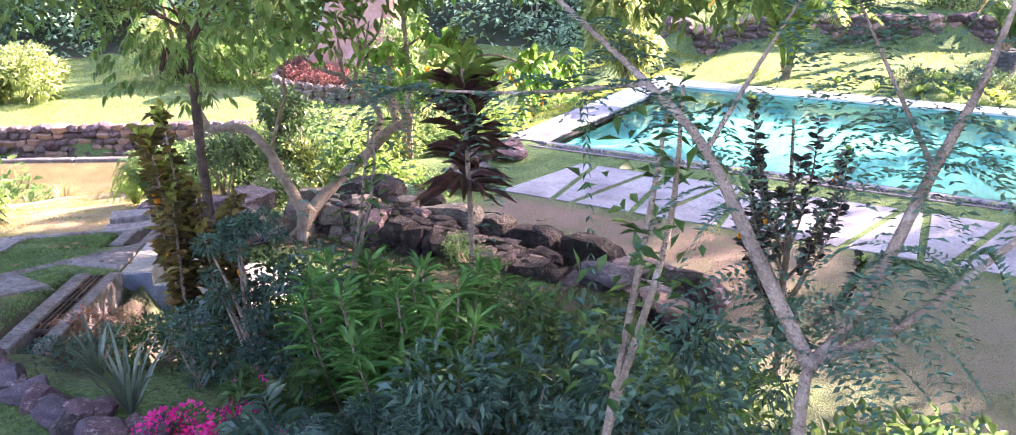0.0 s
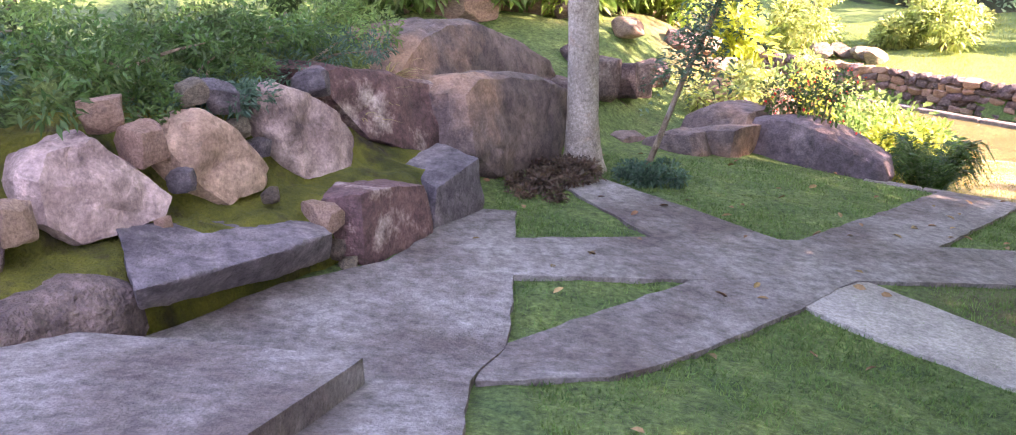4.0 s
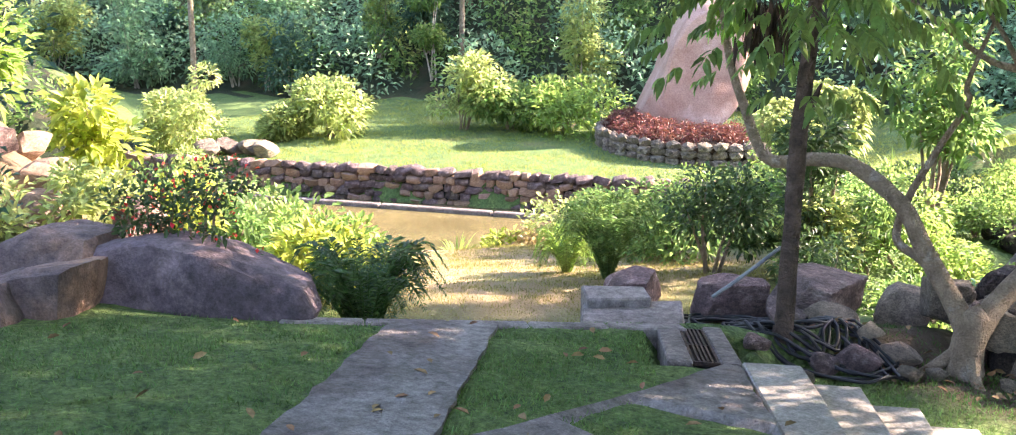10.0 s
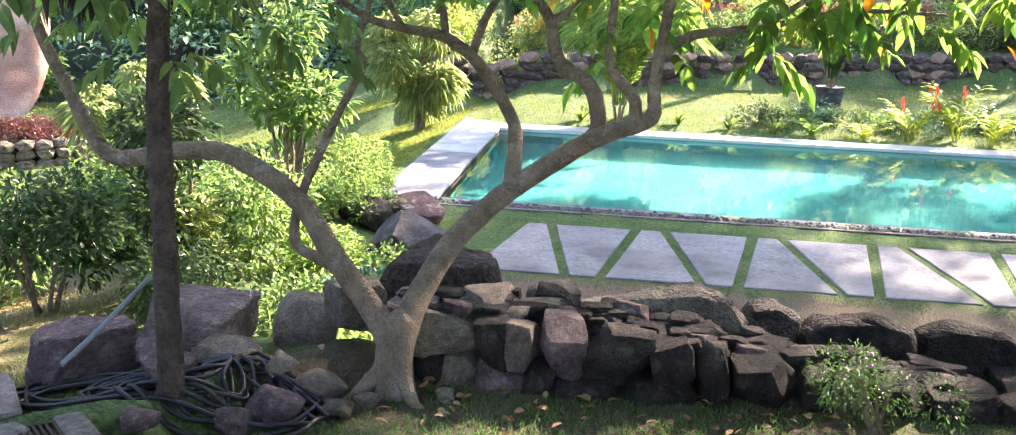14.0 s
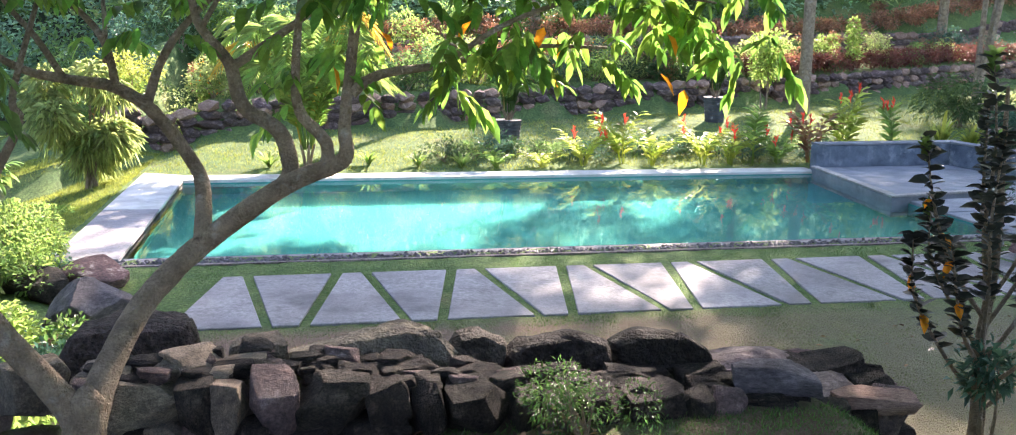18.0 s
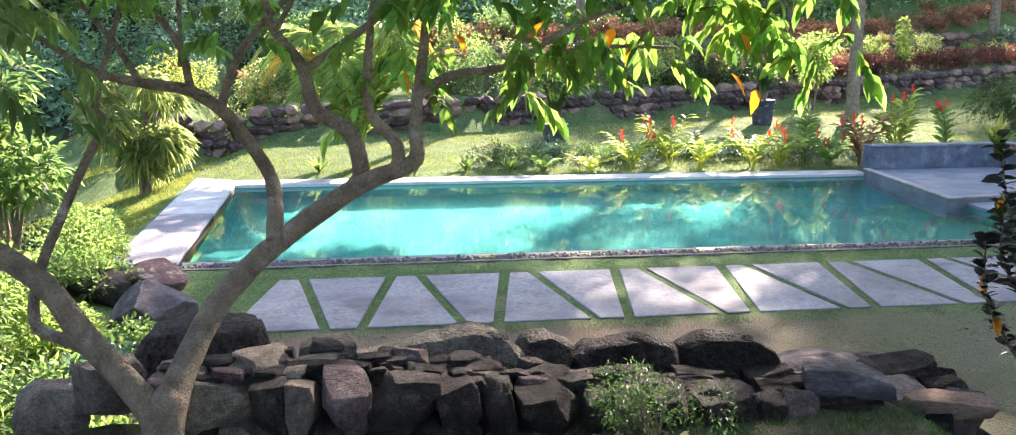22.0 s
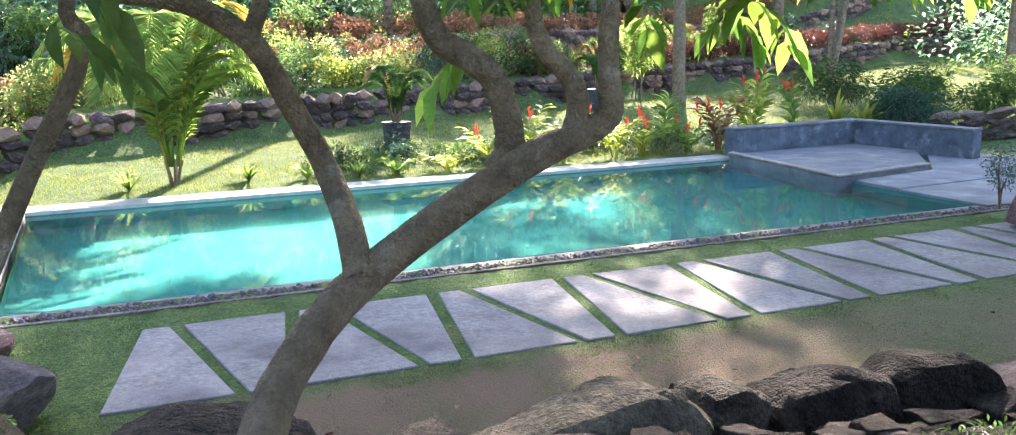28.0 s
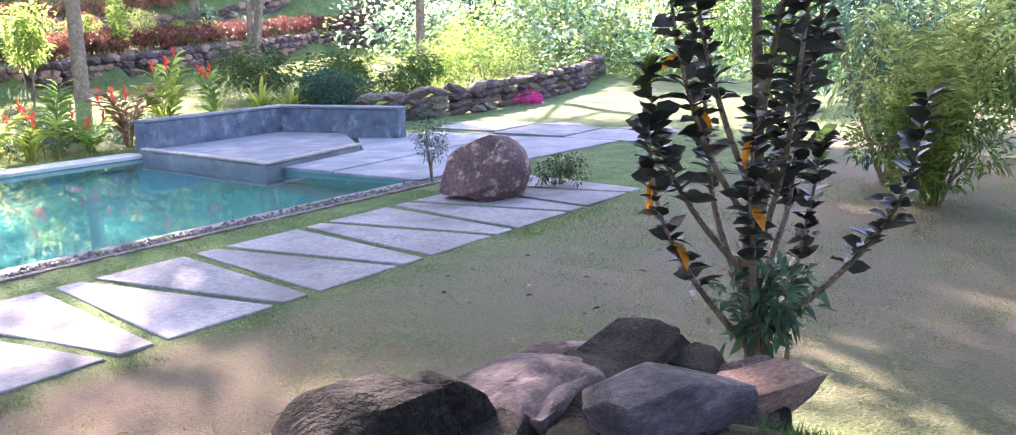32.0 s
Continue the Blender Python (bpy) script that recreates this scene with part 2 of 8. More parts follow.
def box(bm, x0, x1, y0, y1, z0, z1, m=None):
    v = [bm.verts.new(p) for p in ((x0, y0, z0), (x1, y0, z0), (x1, y1, z0), (x0, y1, z0), (x0, y0, z1), (x1, y0, z1), (x1, y1, z1), (x0, y1, z1))]
    for f in ((3, 2, 1, 0), (4, 5, 6, 7), (0, 1, 5, 4), (1, 2, 6, 5), (2, 3, 7, 6), (3, 0, 4, 7)):
        bm.faces.new([v[i] for i in f])
    if m is not None:
        bmesh.ops.transform(bm, matrix=m, verts=v)
    return v


def bevel(bm, w=0.01, seg=1):
    bmesh.ops.bevel(bm, geom=bm.edges[:], offset=w, segments=seg, affect="EDGES", profile=0.5)
    return bm


def sstep(a, b, x):
    t = np.clip((np.asarray(x, float) - a) / (b - a), 0, 1)
    return t * t * (3 - 2 * t)


# ---------- the lie of the land ----------
POOL_Z = -1.65
TERRACE_Z = -3.2
POND_Z = -3.95


def path_plane(x, y):
    return -0.186 + 0.052 * np.asarray(x, float) - 0.132 * np.asarray(y, float)


def ground(x, y):
    """Height of the ground at x, y."""
    x, y = np.asarray(x, float), np.asarray(y, float)
    yc = np.maximum(y, -9)
    up = path_plane(np.maximum(x, -7), yc) + 0.16 * np.clip(x + 1, 0, 9) * sstep(-2.9, -4.6, y)
    # bank with the stacked boulders
    bank = sstep(0.75, 1.9, (-x - 0.6) * 0.60 + (-y - 6.75) * 0.80 + 0.45) * sstep(1.5, -1.5, x)
    up = up + 0.95 * bank * (1 - 0.6 * sstep(-5.4, -7.5, x))
    s = (x + 3.6) * 0.743 + (y - 1.05) * 0.669
    d1 = sstep(0.2, 0.75, s)
    d2 = sstep(-2.3, 1.6, y)
    k = sstep(-1.2, 0.4, x)
    drop = d1 * (1 - k) + d2 * k
    low = np.full_like(x, -0.85)
    lawn = POOL_Z + 0.075 * np.clip(y - 16.6, 0, 14) + 0.02 * np.clip(x - 14, 0, 40)
    d1_ = -(x + 6) * 0.277 + (y - 20.6) * 0.961
    lawn = lawn + 0.72 * sstep(0.0, 0.2, d1_) * sstep(-7, -5.5, x) + 0.8 * sstep(5.0, 5.3, d1_)
    lawn = lawn + (x > -200) * 0.15 * sstep(2.0, -3.0, y) * sstep(5, 9, x)
    e = sstep(1.7, 2.7, x)
    low = low * (1 - e) + lawn * e
    z = up * (1 - drop) + low * drop
    # far side of the rubble wall
    z = z * (1 - sstep(2.95, 3.25, y)) + lawn * sstep(2.95, 3.25, y)
    # lower lawn past the kerb, falling to the pond
    w = (x + 3.6) * -0.826 + (y - 1.05) * 0.564
    fall = np.maximum(-0.50 - 0.2 * w - 0.55 * np.clip(w - 6.8, 0, 4), POND_Z - 0.35)
    fall = fall - 0.2 * sstep(0.1, 0.5, w) * sstep(2.6, 1.4, w)
    side = POOL_Z - 0.27 * np.clip(-4.7 - x, 0, 12)
    fall = np.where(y > 5, np.maximum(fall, side * sstep(5, 9, y) + fall * (1 - sstep(5, 9, y))), fall)
    west = sstep(-3.6, -4.7, x) * sstep(0.0, 0.35, w)
    near = sstep(0.0, 0.35, w) * sstep(-2.3, -3.2, x)
    pick = np.where(y > 3.2, west, near)
    sh = 0.9 * sstep(-5.8, -7.5, x)
    hold = sstep(0, 1.3, y + 1.7 - sh)
    z = z * (1 - pick * hold) + fall * pick * hold
    # left slope, bounded
    rise = 0.25 * np.clip(-6.3 - x, 0, 2.0) * sstep(-0.2, -2.2, y + 0.1 * (x + 5))
    z = z + rise
    # terrace beyond the pond
    v = (x + 13.5) * -0.532 + (y - 14.6) * 0.847
    t = sstep(-0.15, 0.0, v) * sstep(-4.6, -5.4, x)
    m = sstep(-5.0, -13.0, x)
    z = z * (1 - t) + ((TERRACE_Z + 0.02 * np.clip(v, 0, 12)) * m + lawn * (1 - m)) * t
    # the drain's trough
    ga = (x + 3.6) * 0.669 - (y - 1.05) * 0.743
    trough = sstep(-0.32, -0.2, s) * sstep(0.34, 0.2, s) * np.maximum(sstep(-0.1, -0.02, ga) * sstep(0.88, 0.82, ga), sstep(2.08, 2.16, ga) * sstep(4.4, 4.3, ga))
    z = z - 0.32 * trough
    # hills all round
    hw = np.clip(v - 13 - 0.35 * np.clip(x + 16, 0, 30), 0, 80) * sstep(-3, -14, x)
    hn = np.clip(y - 31 - 0.2 * np.clip(x, -20, 16), 0, 80)
    # steepened past y 62, out of view, to keep sky out of the pool
    hn = hn + 0.3 * np.clip(y - 62, 0, 50)
    he = np.clip(x - 30, 0, 80)
    hl = np.clip(-x - 24 - 0.5 * np.clip(y, 0, 40), 0, 80) * sstep(12, 6, y)
    z = z + 0.42 * hw + 0.46 * hn + 0.2 * he * sstep(-30, 5, y) + 0.3 * hl
    return z


def gz(x, y):
    return float(ground(x, y))


def coords(segs):
    out = []
    for a, b, step in segs:
        out += list(np.arange(a, b, step))
    return np.array(out + [segs[-1][1]])


POOL = (-3.72, 9.0, 10.42, 16.38)  # water edge: x0, x1, y0, y1
GX = coords([(-220, -60, 10), (-60, -26, 2), (-26, -9, 0.6), (-9, 6, 0.16), (6, 16, 0.5), (16, 50, 2), (50, 220, 10)])
GY = coords([(-160, -30, 10), (-30, -10, 1.5), (-10, 5, 0.16), (5, 18, 0.5), (18, 36, 1.0), (36, 80, 3), (80, 240, 10)])
GX = np.unique(np.concatenate([GX, [POOL[0] - 0.5, POOL[0] - 0.47, 9.5, 9.53]]))
GY = np.unique(np.concatenate([GY, [POOL[2] - 0.12, POOL[2] - 0.09, POOL[3] + 0.45, POOL[3] + 0.48]]))


def build_ground():
    xx, yy = np.meshgrid(GX, GY)
    zz = ground(xx, yy)
    rnd = np.random.RandomState(3)
    zz = zz + rnd.uniform(-0.012, 0.012, zz.shape) * (np.abs(xx) < 30)
    hole = (xx > POOL[0] - 0.48) & (xx < 9.51) & (yy > POOL[2] - 0.1) & (yy < POOL[3] + 0.46)
    zz = np.where(hole, zz - 2.2, zz)
    nx = len(GX)
    verts = np.stack([xx.ravel(), yy.ravel(), zz.ravel()], 1).tolist()
    faces = [(j * nx + i, j * nx + i + 1, (j + 1) * nx + i + 1, (j + 1) * nx + i) for j in range(len(GY) - 1) for i in range(nx - 1)]
    g = mesh_of("ground", verts, faces, [M_GRASS, M_FLOOR], smooth=True)
    fx, fy = np.meshgrid((GX[:-1] + GX[1:]) / 2, (GY[:-1] + GY[1:]) / 2)
    fv = (fx + 13.5) * -0.532 + (fy - 14.6) * 0.847
    wild = ((fv > 11.5 + rnd.uniform(-1, 1, fv.shape)) & (fx < -8)) | (fy > 36 + 0.25 * fx) | (fx > 34) | ((fx < -13) & (fy < 7.5))
    g.data.polygons.foreach_set("material_index", wild.ravel().astype(np.int32))
    tagged(g, "mown grass and bare earth falling towards the pool", "ground", kind="structure")


build_ground()
# ---------- concrete paths ----------
def slab_on(name, outline, thick, mat, label, top=None, rise=0.03, parent=None, jag=0.012, seed=1):
    """A poured slab with slightly ragged edges on the slope."""
    rnd = random.Random(seed)
    pts = []
    n = len(outline)
    for i in range(n):
        a, b = Vector(outline[i]), Vector(outline[(i + 1) % n])
        k = max(2, int((b - a).length / 0.12))
        for q in range(k):
            p = a.lerp(b, q / k)
            if q:
                p += Vector((rnd.uniform(-jag, jag), rnd.uniform(-jag, jag)))
            pts.append(p)
    f = (lambda x, y: top) if top is not None else (lambda x, y: gz(x, y) + rise)
    bm = bmesh.new()
    tops = [bm.verts.new((p.x, p.y, f(p.x, p.y))) for p in pts]
    bots = [bm.verts.new((p.x, p.y, f(p.x, p.y) - thick)) for p in pts]
    face = bm.faces.new(tops)
    if face.normal.z < 0 or face.calc_area() == 0:
        pass
    for i in range(len(pts)):
        j = (i + 1) % len(pts)
        bm.faces.new((tops[j], tops[i], bots[i], bots[j]))
    bmesh.ops.triangulate(bm, faces=[face])
    bmesh.ops.recalc_face_normals(bm, faces=bm.faces[:])
    ob = obj(name, bm, mat, parent)
    if label:
        tagged(ob, label, "path", kind="structure")
    return ob


slab_on("path_main", [(-2.68, -4.68), (-2.83, -3.75), (-2.89, -2.9), (-2.9, -2.3), (-2.88, -1.4), (-2.87, -0.6), (-2.9, 0.05), (-2.95, 0.56), (-2.05, -0.42), (-2.24, -0.66), (-2.11, -0.95), (-2.12, -1.6), (-2.1, -2.5), (-2.05, -3.5), (-2.01, -3.9), (-1.98, -4.8)], 0.12, M_CONC, "worn grey concrete garden path, cracked and stained", seed=2)
slab_on("path_arm_tree", [(-4.42, -3.64), (-4.1, -4.05), (-2.78, -3.71), (-2.82, -2.78)], 0.12, M_CONC, "short grey concrete arm of the path towards the tree", rise=0.026, seed=3)
slab_on("path_arm_lawn", [(-4.69, -0.48), (-4.27, 0.0), (-2.82, -1.76), (-2.85, -2.76)], 0.12, M_CONC, "grey concrete arm of the path to the lower lawn", rise=0.026, seed=4)
slab_on("path_arm_house", [(-2.06, -3.7), (-1.03, -4.98), (-0.5, -5.16), (-0.58, -4.6), (-1.68, -3.2), (-2.14, -2.66)], 0.12, M_CONC, "grey concrete arm of the path to the wide pad", rise=0.026, seed=5)
slab_on("path_arm_bed", [(-2.14, -2.64), (-1.6, -2.39), (-0.96, -2.12), (-0.6, -2.54), (-0.7, -2.7), (-1.19, -3.02), (-1.59, -3.22), (-1.72, -3.24)], 0.12, M_CONC_PALE, "paler concrete arm of the path ending at the flower bed", rise=0.022, seed=6)
slab_on("path_pad", [(-3.29, -4.54), (-2.1, -4.75), (-1.56, -4.84), (-0.98, -4.97), (-0.48, -5.18), (0.6, -5.35), (2.0, -5.2), (7.5, -4.6), (7.5, -7.0), (1.5, -7.2), (-0.65, -6.83), (-1.14, -6.38), (-1.72, -5.98), (-2.14, -5.44), (-3.31, -4.86)], 0.14, M_CONC, "wide stained concrete pad along the boulder bank", rise=0.034, seed=7)
slab_on("path_pad_raised", [(-0.42, -5.58), (0.0, -5.74), (0.7, -6.02), (1.8, -6.25), (1.8, -7.25), (-0.6, -6.86), (-0.72, -6.7), (-0.62, -6.2)], 0.3, M_CONC, "raised slab of the concrete pad, one low step up", rise=0.14, seed=8, jag=0.003)

# ---------- pool ----------
M_COPE = material("pale_coping", (0.44, 0.42, 0.38), (0.62, 0.59, 0.54), 0.8, 3.0, 80, 0.3, 25, third=(0.32, 0.30, 0.29), third_scale=1.0, third_cover=0.35, spec=0.2)
M_COPE_DARK = material("damp_grey_coping", (0.09, 0.09, 0.105), (0.18, 0.175, 0.2), 0.55, 3.0, 80, 0.3, 25)
M_PEBBLE = material("dark_pebbles", (0.02, 0.02, 0.025), (0.09, 0.085, 0.09), 0.5, 9, 60, 0.2, island=0.6)


def prism(outline, z0, z1):
    bm = bmesh.new()
    a = [bm.verts.new((x, y, z0)) for x, y in outline]
    b = [bm.verts.new((x, y, z1)) for x, y in outline]
    bm.faces.new(b)
    bm.faces.new(a[::-1])
    for i in range(len(a)):
        j = (i + 1) % len(a)
        bm.faces.new((a[i], a[j], b[j], b[i]))
    bmesh.ops.recalc_face_normals(bm, faces=bm.faces[:])
    return bm


def build_pool():
    x0, x1, y0, y1 = POOL
    z = POOL_Z
    d = 0.85
    bm = bmesh.new()
    v = [bm.verts.new(p) for p in ((x0, y0, z), (x1, y0, z), (x1, y1, z), (x0, y1, z), (x0, y0, z - d), (x1, y0, z - d), (x1, y1, z - d), (x0, y1, z - d))]
    for f in ((4, 5, 6, 7), (4, 0, 1, 5), (5, 1, 2, 6), (6, 2, 3, 7), (7, 3, 0, 4)):
        bm.faces.new([v[i] for i in f])
    bmesh.ops.recalc_face_normals(bm, faces=bm.faces[:])
    bmesh.ops.reverse_faces(bm, faces=bm.faces[:])
    pool = new("swimming_pool")
    tagged(pool, "long turquoise swimming pool with pale concrete coping", "pool")
    part("basin", bm, M_TILE, pool, "turquoise plaster basin")
    part("coping", bevel(prism([(x0 - 0.85, y0 + 3.15), (x0, y0 + 3.15), (x0, y1), (x0 - 0.85, y1 + 1.05)], z - 0.5, z + 0.055), 0.008), M_COPE, pool, "sunlit pale concrete coping")
    # the near slab takes a greyer material, partly for the shade lying on it
    part("coping", bevel(prism([(x0 - 0.84, y0 - 0.22), (x0, y0 - 0.22), (x0, y0 + 3.145), (x0 - 0.85, y0 + 3.145)], z - 0.5, z + 0.051), 0.008), M_SLAB, pool, "greyer slab of the coping, partly darkened for shade")
    part("coping", bevel(prism([(x0 - 0.845, y1 + 1.05), (x0, y1 + 0.005), (x1 + 0.1, y1 + 0.005), (x1 + 0.1, y1 + 0.55), (x0, y1 + 0.62)], z - 0.5, z + 0.053), 0.008), M_COPE, pool)
    part("coping", bevel(prism([(x0 + 0.004, y0 - 0.2), (x1 + 0.3, y0 - 0.2), (x1 + 0.3, y0 - 0.005), (x0 + 0.004, y0 - 0.005)], z - 0.4, z + 0.0), 0.008), M_COPE_DARK, pool, "narrow damp grey overflow edge")
    bm = bmesh.new()
    for i in range(12):
        for j in range(2):
            box(bm, x0 + 0.55 + i * 0.065, x0 + 0.6 + i * 0.065, y1 - 0.012, y1 - 0.004, z - 0.32 - j * 0.07, z - 0.27 - j * 0.07)
    part("inlet_grille", bm, M_COPE_DARK, pool, "small dark inlet grille")
    rnd = random.Random(8)
    vs, fs = [], []
    for i in range(1500):
        px, py, r = rnd.uniform(x0, x1 + 0.3), rnd.uniform(y0 - 0.42, y0 - 0.22), rnd.uniform(0.018, 0.04)
        k = len(vs)
        h = POOL_Z + rnd.uniform(-0.02, 0.03)
        for q in range(6):
            an = q * 1.047 + rnd.uniform(-0.3, 0.3)
            vs.append((px + r * math.cos(an), py + r * 0.8 * math.sin(an), h))
        vs += [(px + r * 0.3, py, h + r * 0.7), (px - r * 0.3, py, h + r * 0.7)]
        for q in range(6):
            fs.append((k + q, k + (q + 1) % 6, k + (6 if q in (5, 0, 1) else 7)))
        fs += [(k + 2, k + 7, k + 6), (k + 5, k + 6, k + 7)]
    peb = mesh_of("pebble_strip", vs, fs, M_PEBBLE, smooth=True)
    tagged(peb, "strip of small dark pebbles along the pool edge", "pebbles", kind="stuff")
    kerb = obj("trim_edging", bevel(prism([(x0 - 0.6, y0 - 0.5), (x1 + 0.3, y0 - 0.5), (x1 + 0.3, y0 - 0.43), (x0 - 0.6, y0 - 0.43)], z - 0.1, z + 0.02), 0.006), M_GUTTER)
    tagged(kerb, "thin pale edging strip beside the pebbles", "edging", kind="structure")
    return pool


build_pool()
M_WATER = bpy.data.materials.new("pool_water")
M_WATER.use_nodes = True
_b = M_WATER.node_tree.nodes["Principled BSDF"]
_b.inputs["Base Color"].default_value = (0.86, 1.0, 0.99, 1)
_b.inputs["Transmission Weight"].default_value = 1.0
_b.inputs["Roughness"].default_value = 0.02
_b.inputs["IOR"].default_value = 1.2
_n = M_WATER.node_tree
_w = _n.nodes.new("ShaderNodeTexNoise")
_w.inputs["Scale"].default_value = 3.5
_w.inputs["Detail"].default_value = 3
_c = _n.nodes.new("ShaderNodeTexCoord")
_n.links.new(_c.outputs["Object"], _w.inputs["Vector"])
_p = _n.nodes.new("ShaderNodeBump")
_p.inputs["Strength"].default_value = 0.02
_p.inputs["Distance"].default_value = 0.04
_n.links.new(_w.outputs["Fac"], _p.inputs["Height"])
_n.links.new(_p.outputs[0], _b.inputs["Normal"])


def water_sheet(name, outline, z, mat, label):
    bm = bmesh.new()
    bm.faces.new([bm.verts.new((x, y, z)) for x, y in outline])
    ob = obj(name, bm, mat)
    tagged(ob, label, "water", kind="structure")
    ob.visible_shadow = False
    return ob


water_sheet("water", [(POOL[0], POOL[2]), (POOL[1], POOL[2]), (POOL[1], POOL[3]), (POOL[0], POOL[3])], POOL_Z - 0.015, M_WATER, "clear turquoise pool water with small ripples")


# ---------- slabs beside the pool ----------
def build_slabs():
    ya, yb = 7.25, 9.27
    z = POOL_Z + 0.02
    pitch = 1.4
    x = -2.76
    row = new("slab_path")
    tagged(row, "row of pale concrete slabs with grass joints", "pavement", kind="structure")
    for i in range(9):
        a = x + i * pitch
        for o in (((a, ya), (a + 0.93, ya), (a + 0.61, yb), (a + 0.38, yb)), ((a + 1.03, ya), (a + 1.29, ya), (a + 1.65, yb), (a + 0.73, yb))):
            bm = bmesh.new()
            vs = [bm.verts.new((px, py, z)) for px, py in o]
            f = bm.faces.new(vs)
            r = bmesh.ops.extrude_face_region(bm, geom=[f])
            bmesh.ops.translate(bm, verts=[g for g in r["geom"] if isinstance(g, bmesh.types.BMVert)], vec=(0, 0, -0.06))
            bmesh.ops.recalc_face_normals(bm, faces=bm.faces[:])
            part("slab", bevel(bm, 0.008), M_SLAB, row)


build_slabs()


# ---------- deck and planter walls at the pool's end ----------
M_BLUE = material("blue_grey_plaster", (0.06, 0.08, 0.11), (0.15, 0.18, 0.225), 0.8, 3.5, 60, 0.4, 18, third=(0.25, 0.275, 0.31), third_scale=3, third_cover=0.3)
M_DECK = material("grey_stone_paving", (0.155, 0.165, 0.185), (0.25, 0.26, 0.28), 0.7, 2.0, 60, 0.3, 18, third=(0.32, 0.32, 0.32), third_scale=1.5, third_cover=0.3, vary=0.1, spec=0.15)


def wall_run(pts, thick, z0, z1):
    """A free-standing wall along a line of points."""
    left, right = [], []
    for i, p in enumerate(pts):
        p = Vector(p)
        a = (p - Vector(pts[i - 1])).normalized() if i else (Vector(pts[1]) - p).normalized()
        b = (Vector(pts[i + 1]) - p).normalized() if i < len(pts) - 1 else a
        t = (a + b).normalized()
        n = Vector((-t.y, t.x)) * (thick / 2 / max(0.3, t.dot(a)))
        left.append(p + n)
        right.append(p - n)
    return prism([tuple(q) for q in left + right[::-1]], z0, z1)


W1, W2, W3 = (9.12, 16.6), (12.45, 16.72), (12.85, 13.85)
planter = new("planter_wall")
planter.location = (0, 0, 0)
tagged(planter, "blue-grey plastered planter wall behind the pool deck", "wall", kind="structure")
part("wall_face", bevel(wall_run([W1, W2, W3], 0.26, POOL_Z - 0.5, -1.07), 0.01), M_BLUE, planter)
part("wall_cap", bevel(wall_run([W1, W2, W3], 0.31, -1.065, -1.02), 0.008), M_DECK, planter)
bath = new("raised_deck")
tagged(bath, "raised grey stone platform at the pool's end", "deck", kind="structure")
part("platform", bevel(prism([(9.0, 16.44), (12.28, 16.56), (12.5, 15.0), (11.05, 13.25), (8.62, 12.85)], POOL_Z - 0.9, -1.53), 0.012), M_DECK, bath)
part("platform_nosing", bevel(prism([(8.98, 16.42), (9.13, 16.42), (8.8, 13.0), (8.6, 12.82)], -1.525, -1.485), 0.01), M_CONC_PALE, bath)
part("platform_nosing", bevel(prism([(8.615, 12.82), (8.81, 12.985), (11.0, 13.37), (11.07, 13.22)], -1.525, -1.483), 0.01), M_CONC_PALE, bath)
deck = new("pool_deck")
tagged(deck, "grey stone paving around the pool's end", "pavement", kind="structure")
part("deck_slab", bevel(prism([(9.02, 12.9), (11.07, 13.2), (12.7, 14.9), (13.9, 13.9), (13.9, 12.2), (9.02, 11.9)], POOL_Z - 0.9, -1.6), 0.012), M_DECK, deck)
part("deck_slab", bevel(prism([(9.02, 11.88), (13.9, 12.18), (14.2, 9.9), (9.02, 10.22)], POOL_Z - 0.9, -1.615), 0.012), M_DECK, deck)
rp = random.Random(4)
for i in range(7):
    for j in range(3):
        x, y = 14.0 + i * 1.7 + 0.25 * j, 9.4 + j * 1.75 + 0.12 * i
        part("paver", bevel(prism([(x + 0.03, y + 0.03), (x + 1.66, y + 0.1), (x + 1.62, y + 1.7), (x + 0.05, y + 1.66)], POOL_Z - 0.08, POOL_Z + 0.04 + rp.uniform(0, 0.012)), 0.008), M_DECK, deck)

# ---------- gutter, grates, garden steps, kerb ----------
UX, UY = 0.669, -0.743  # along the gutter
NX, NY = 0.743, 0.669  # across it, downhill
G0 = (-3.6, 1.05)


def gut(a, s):
    return (G0[0] + UX * a + NX * s, G0[1] + UY * a + NY * s)


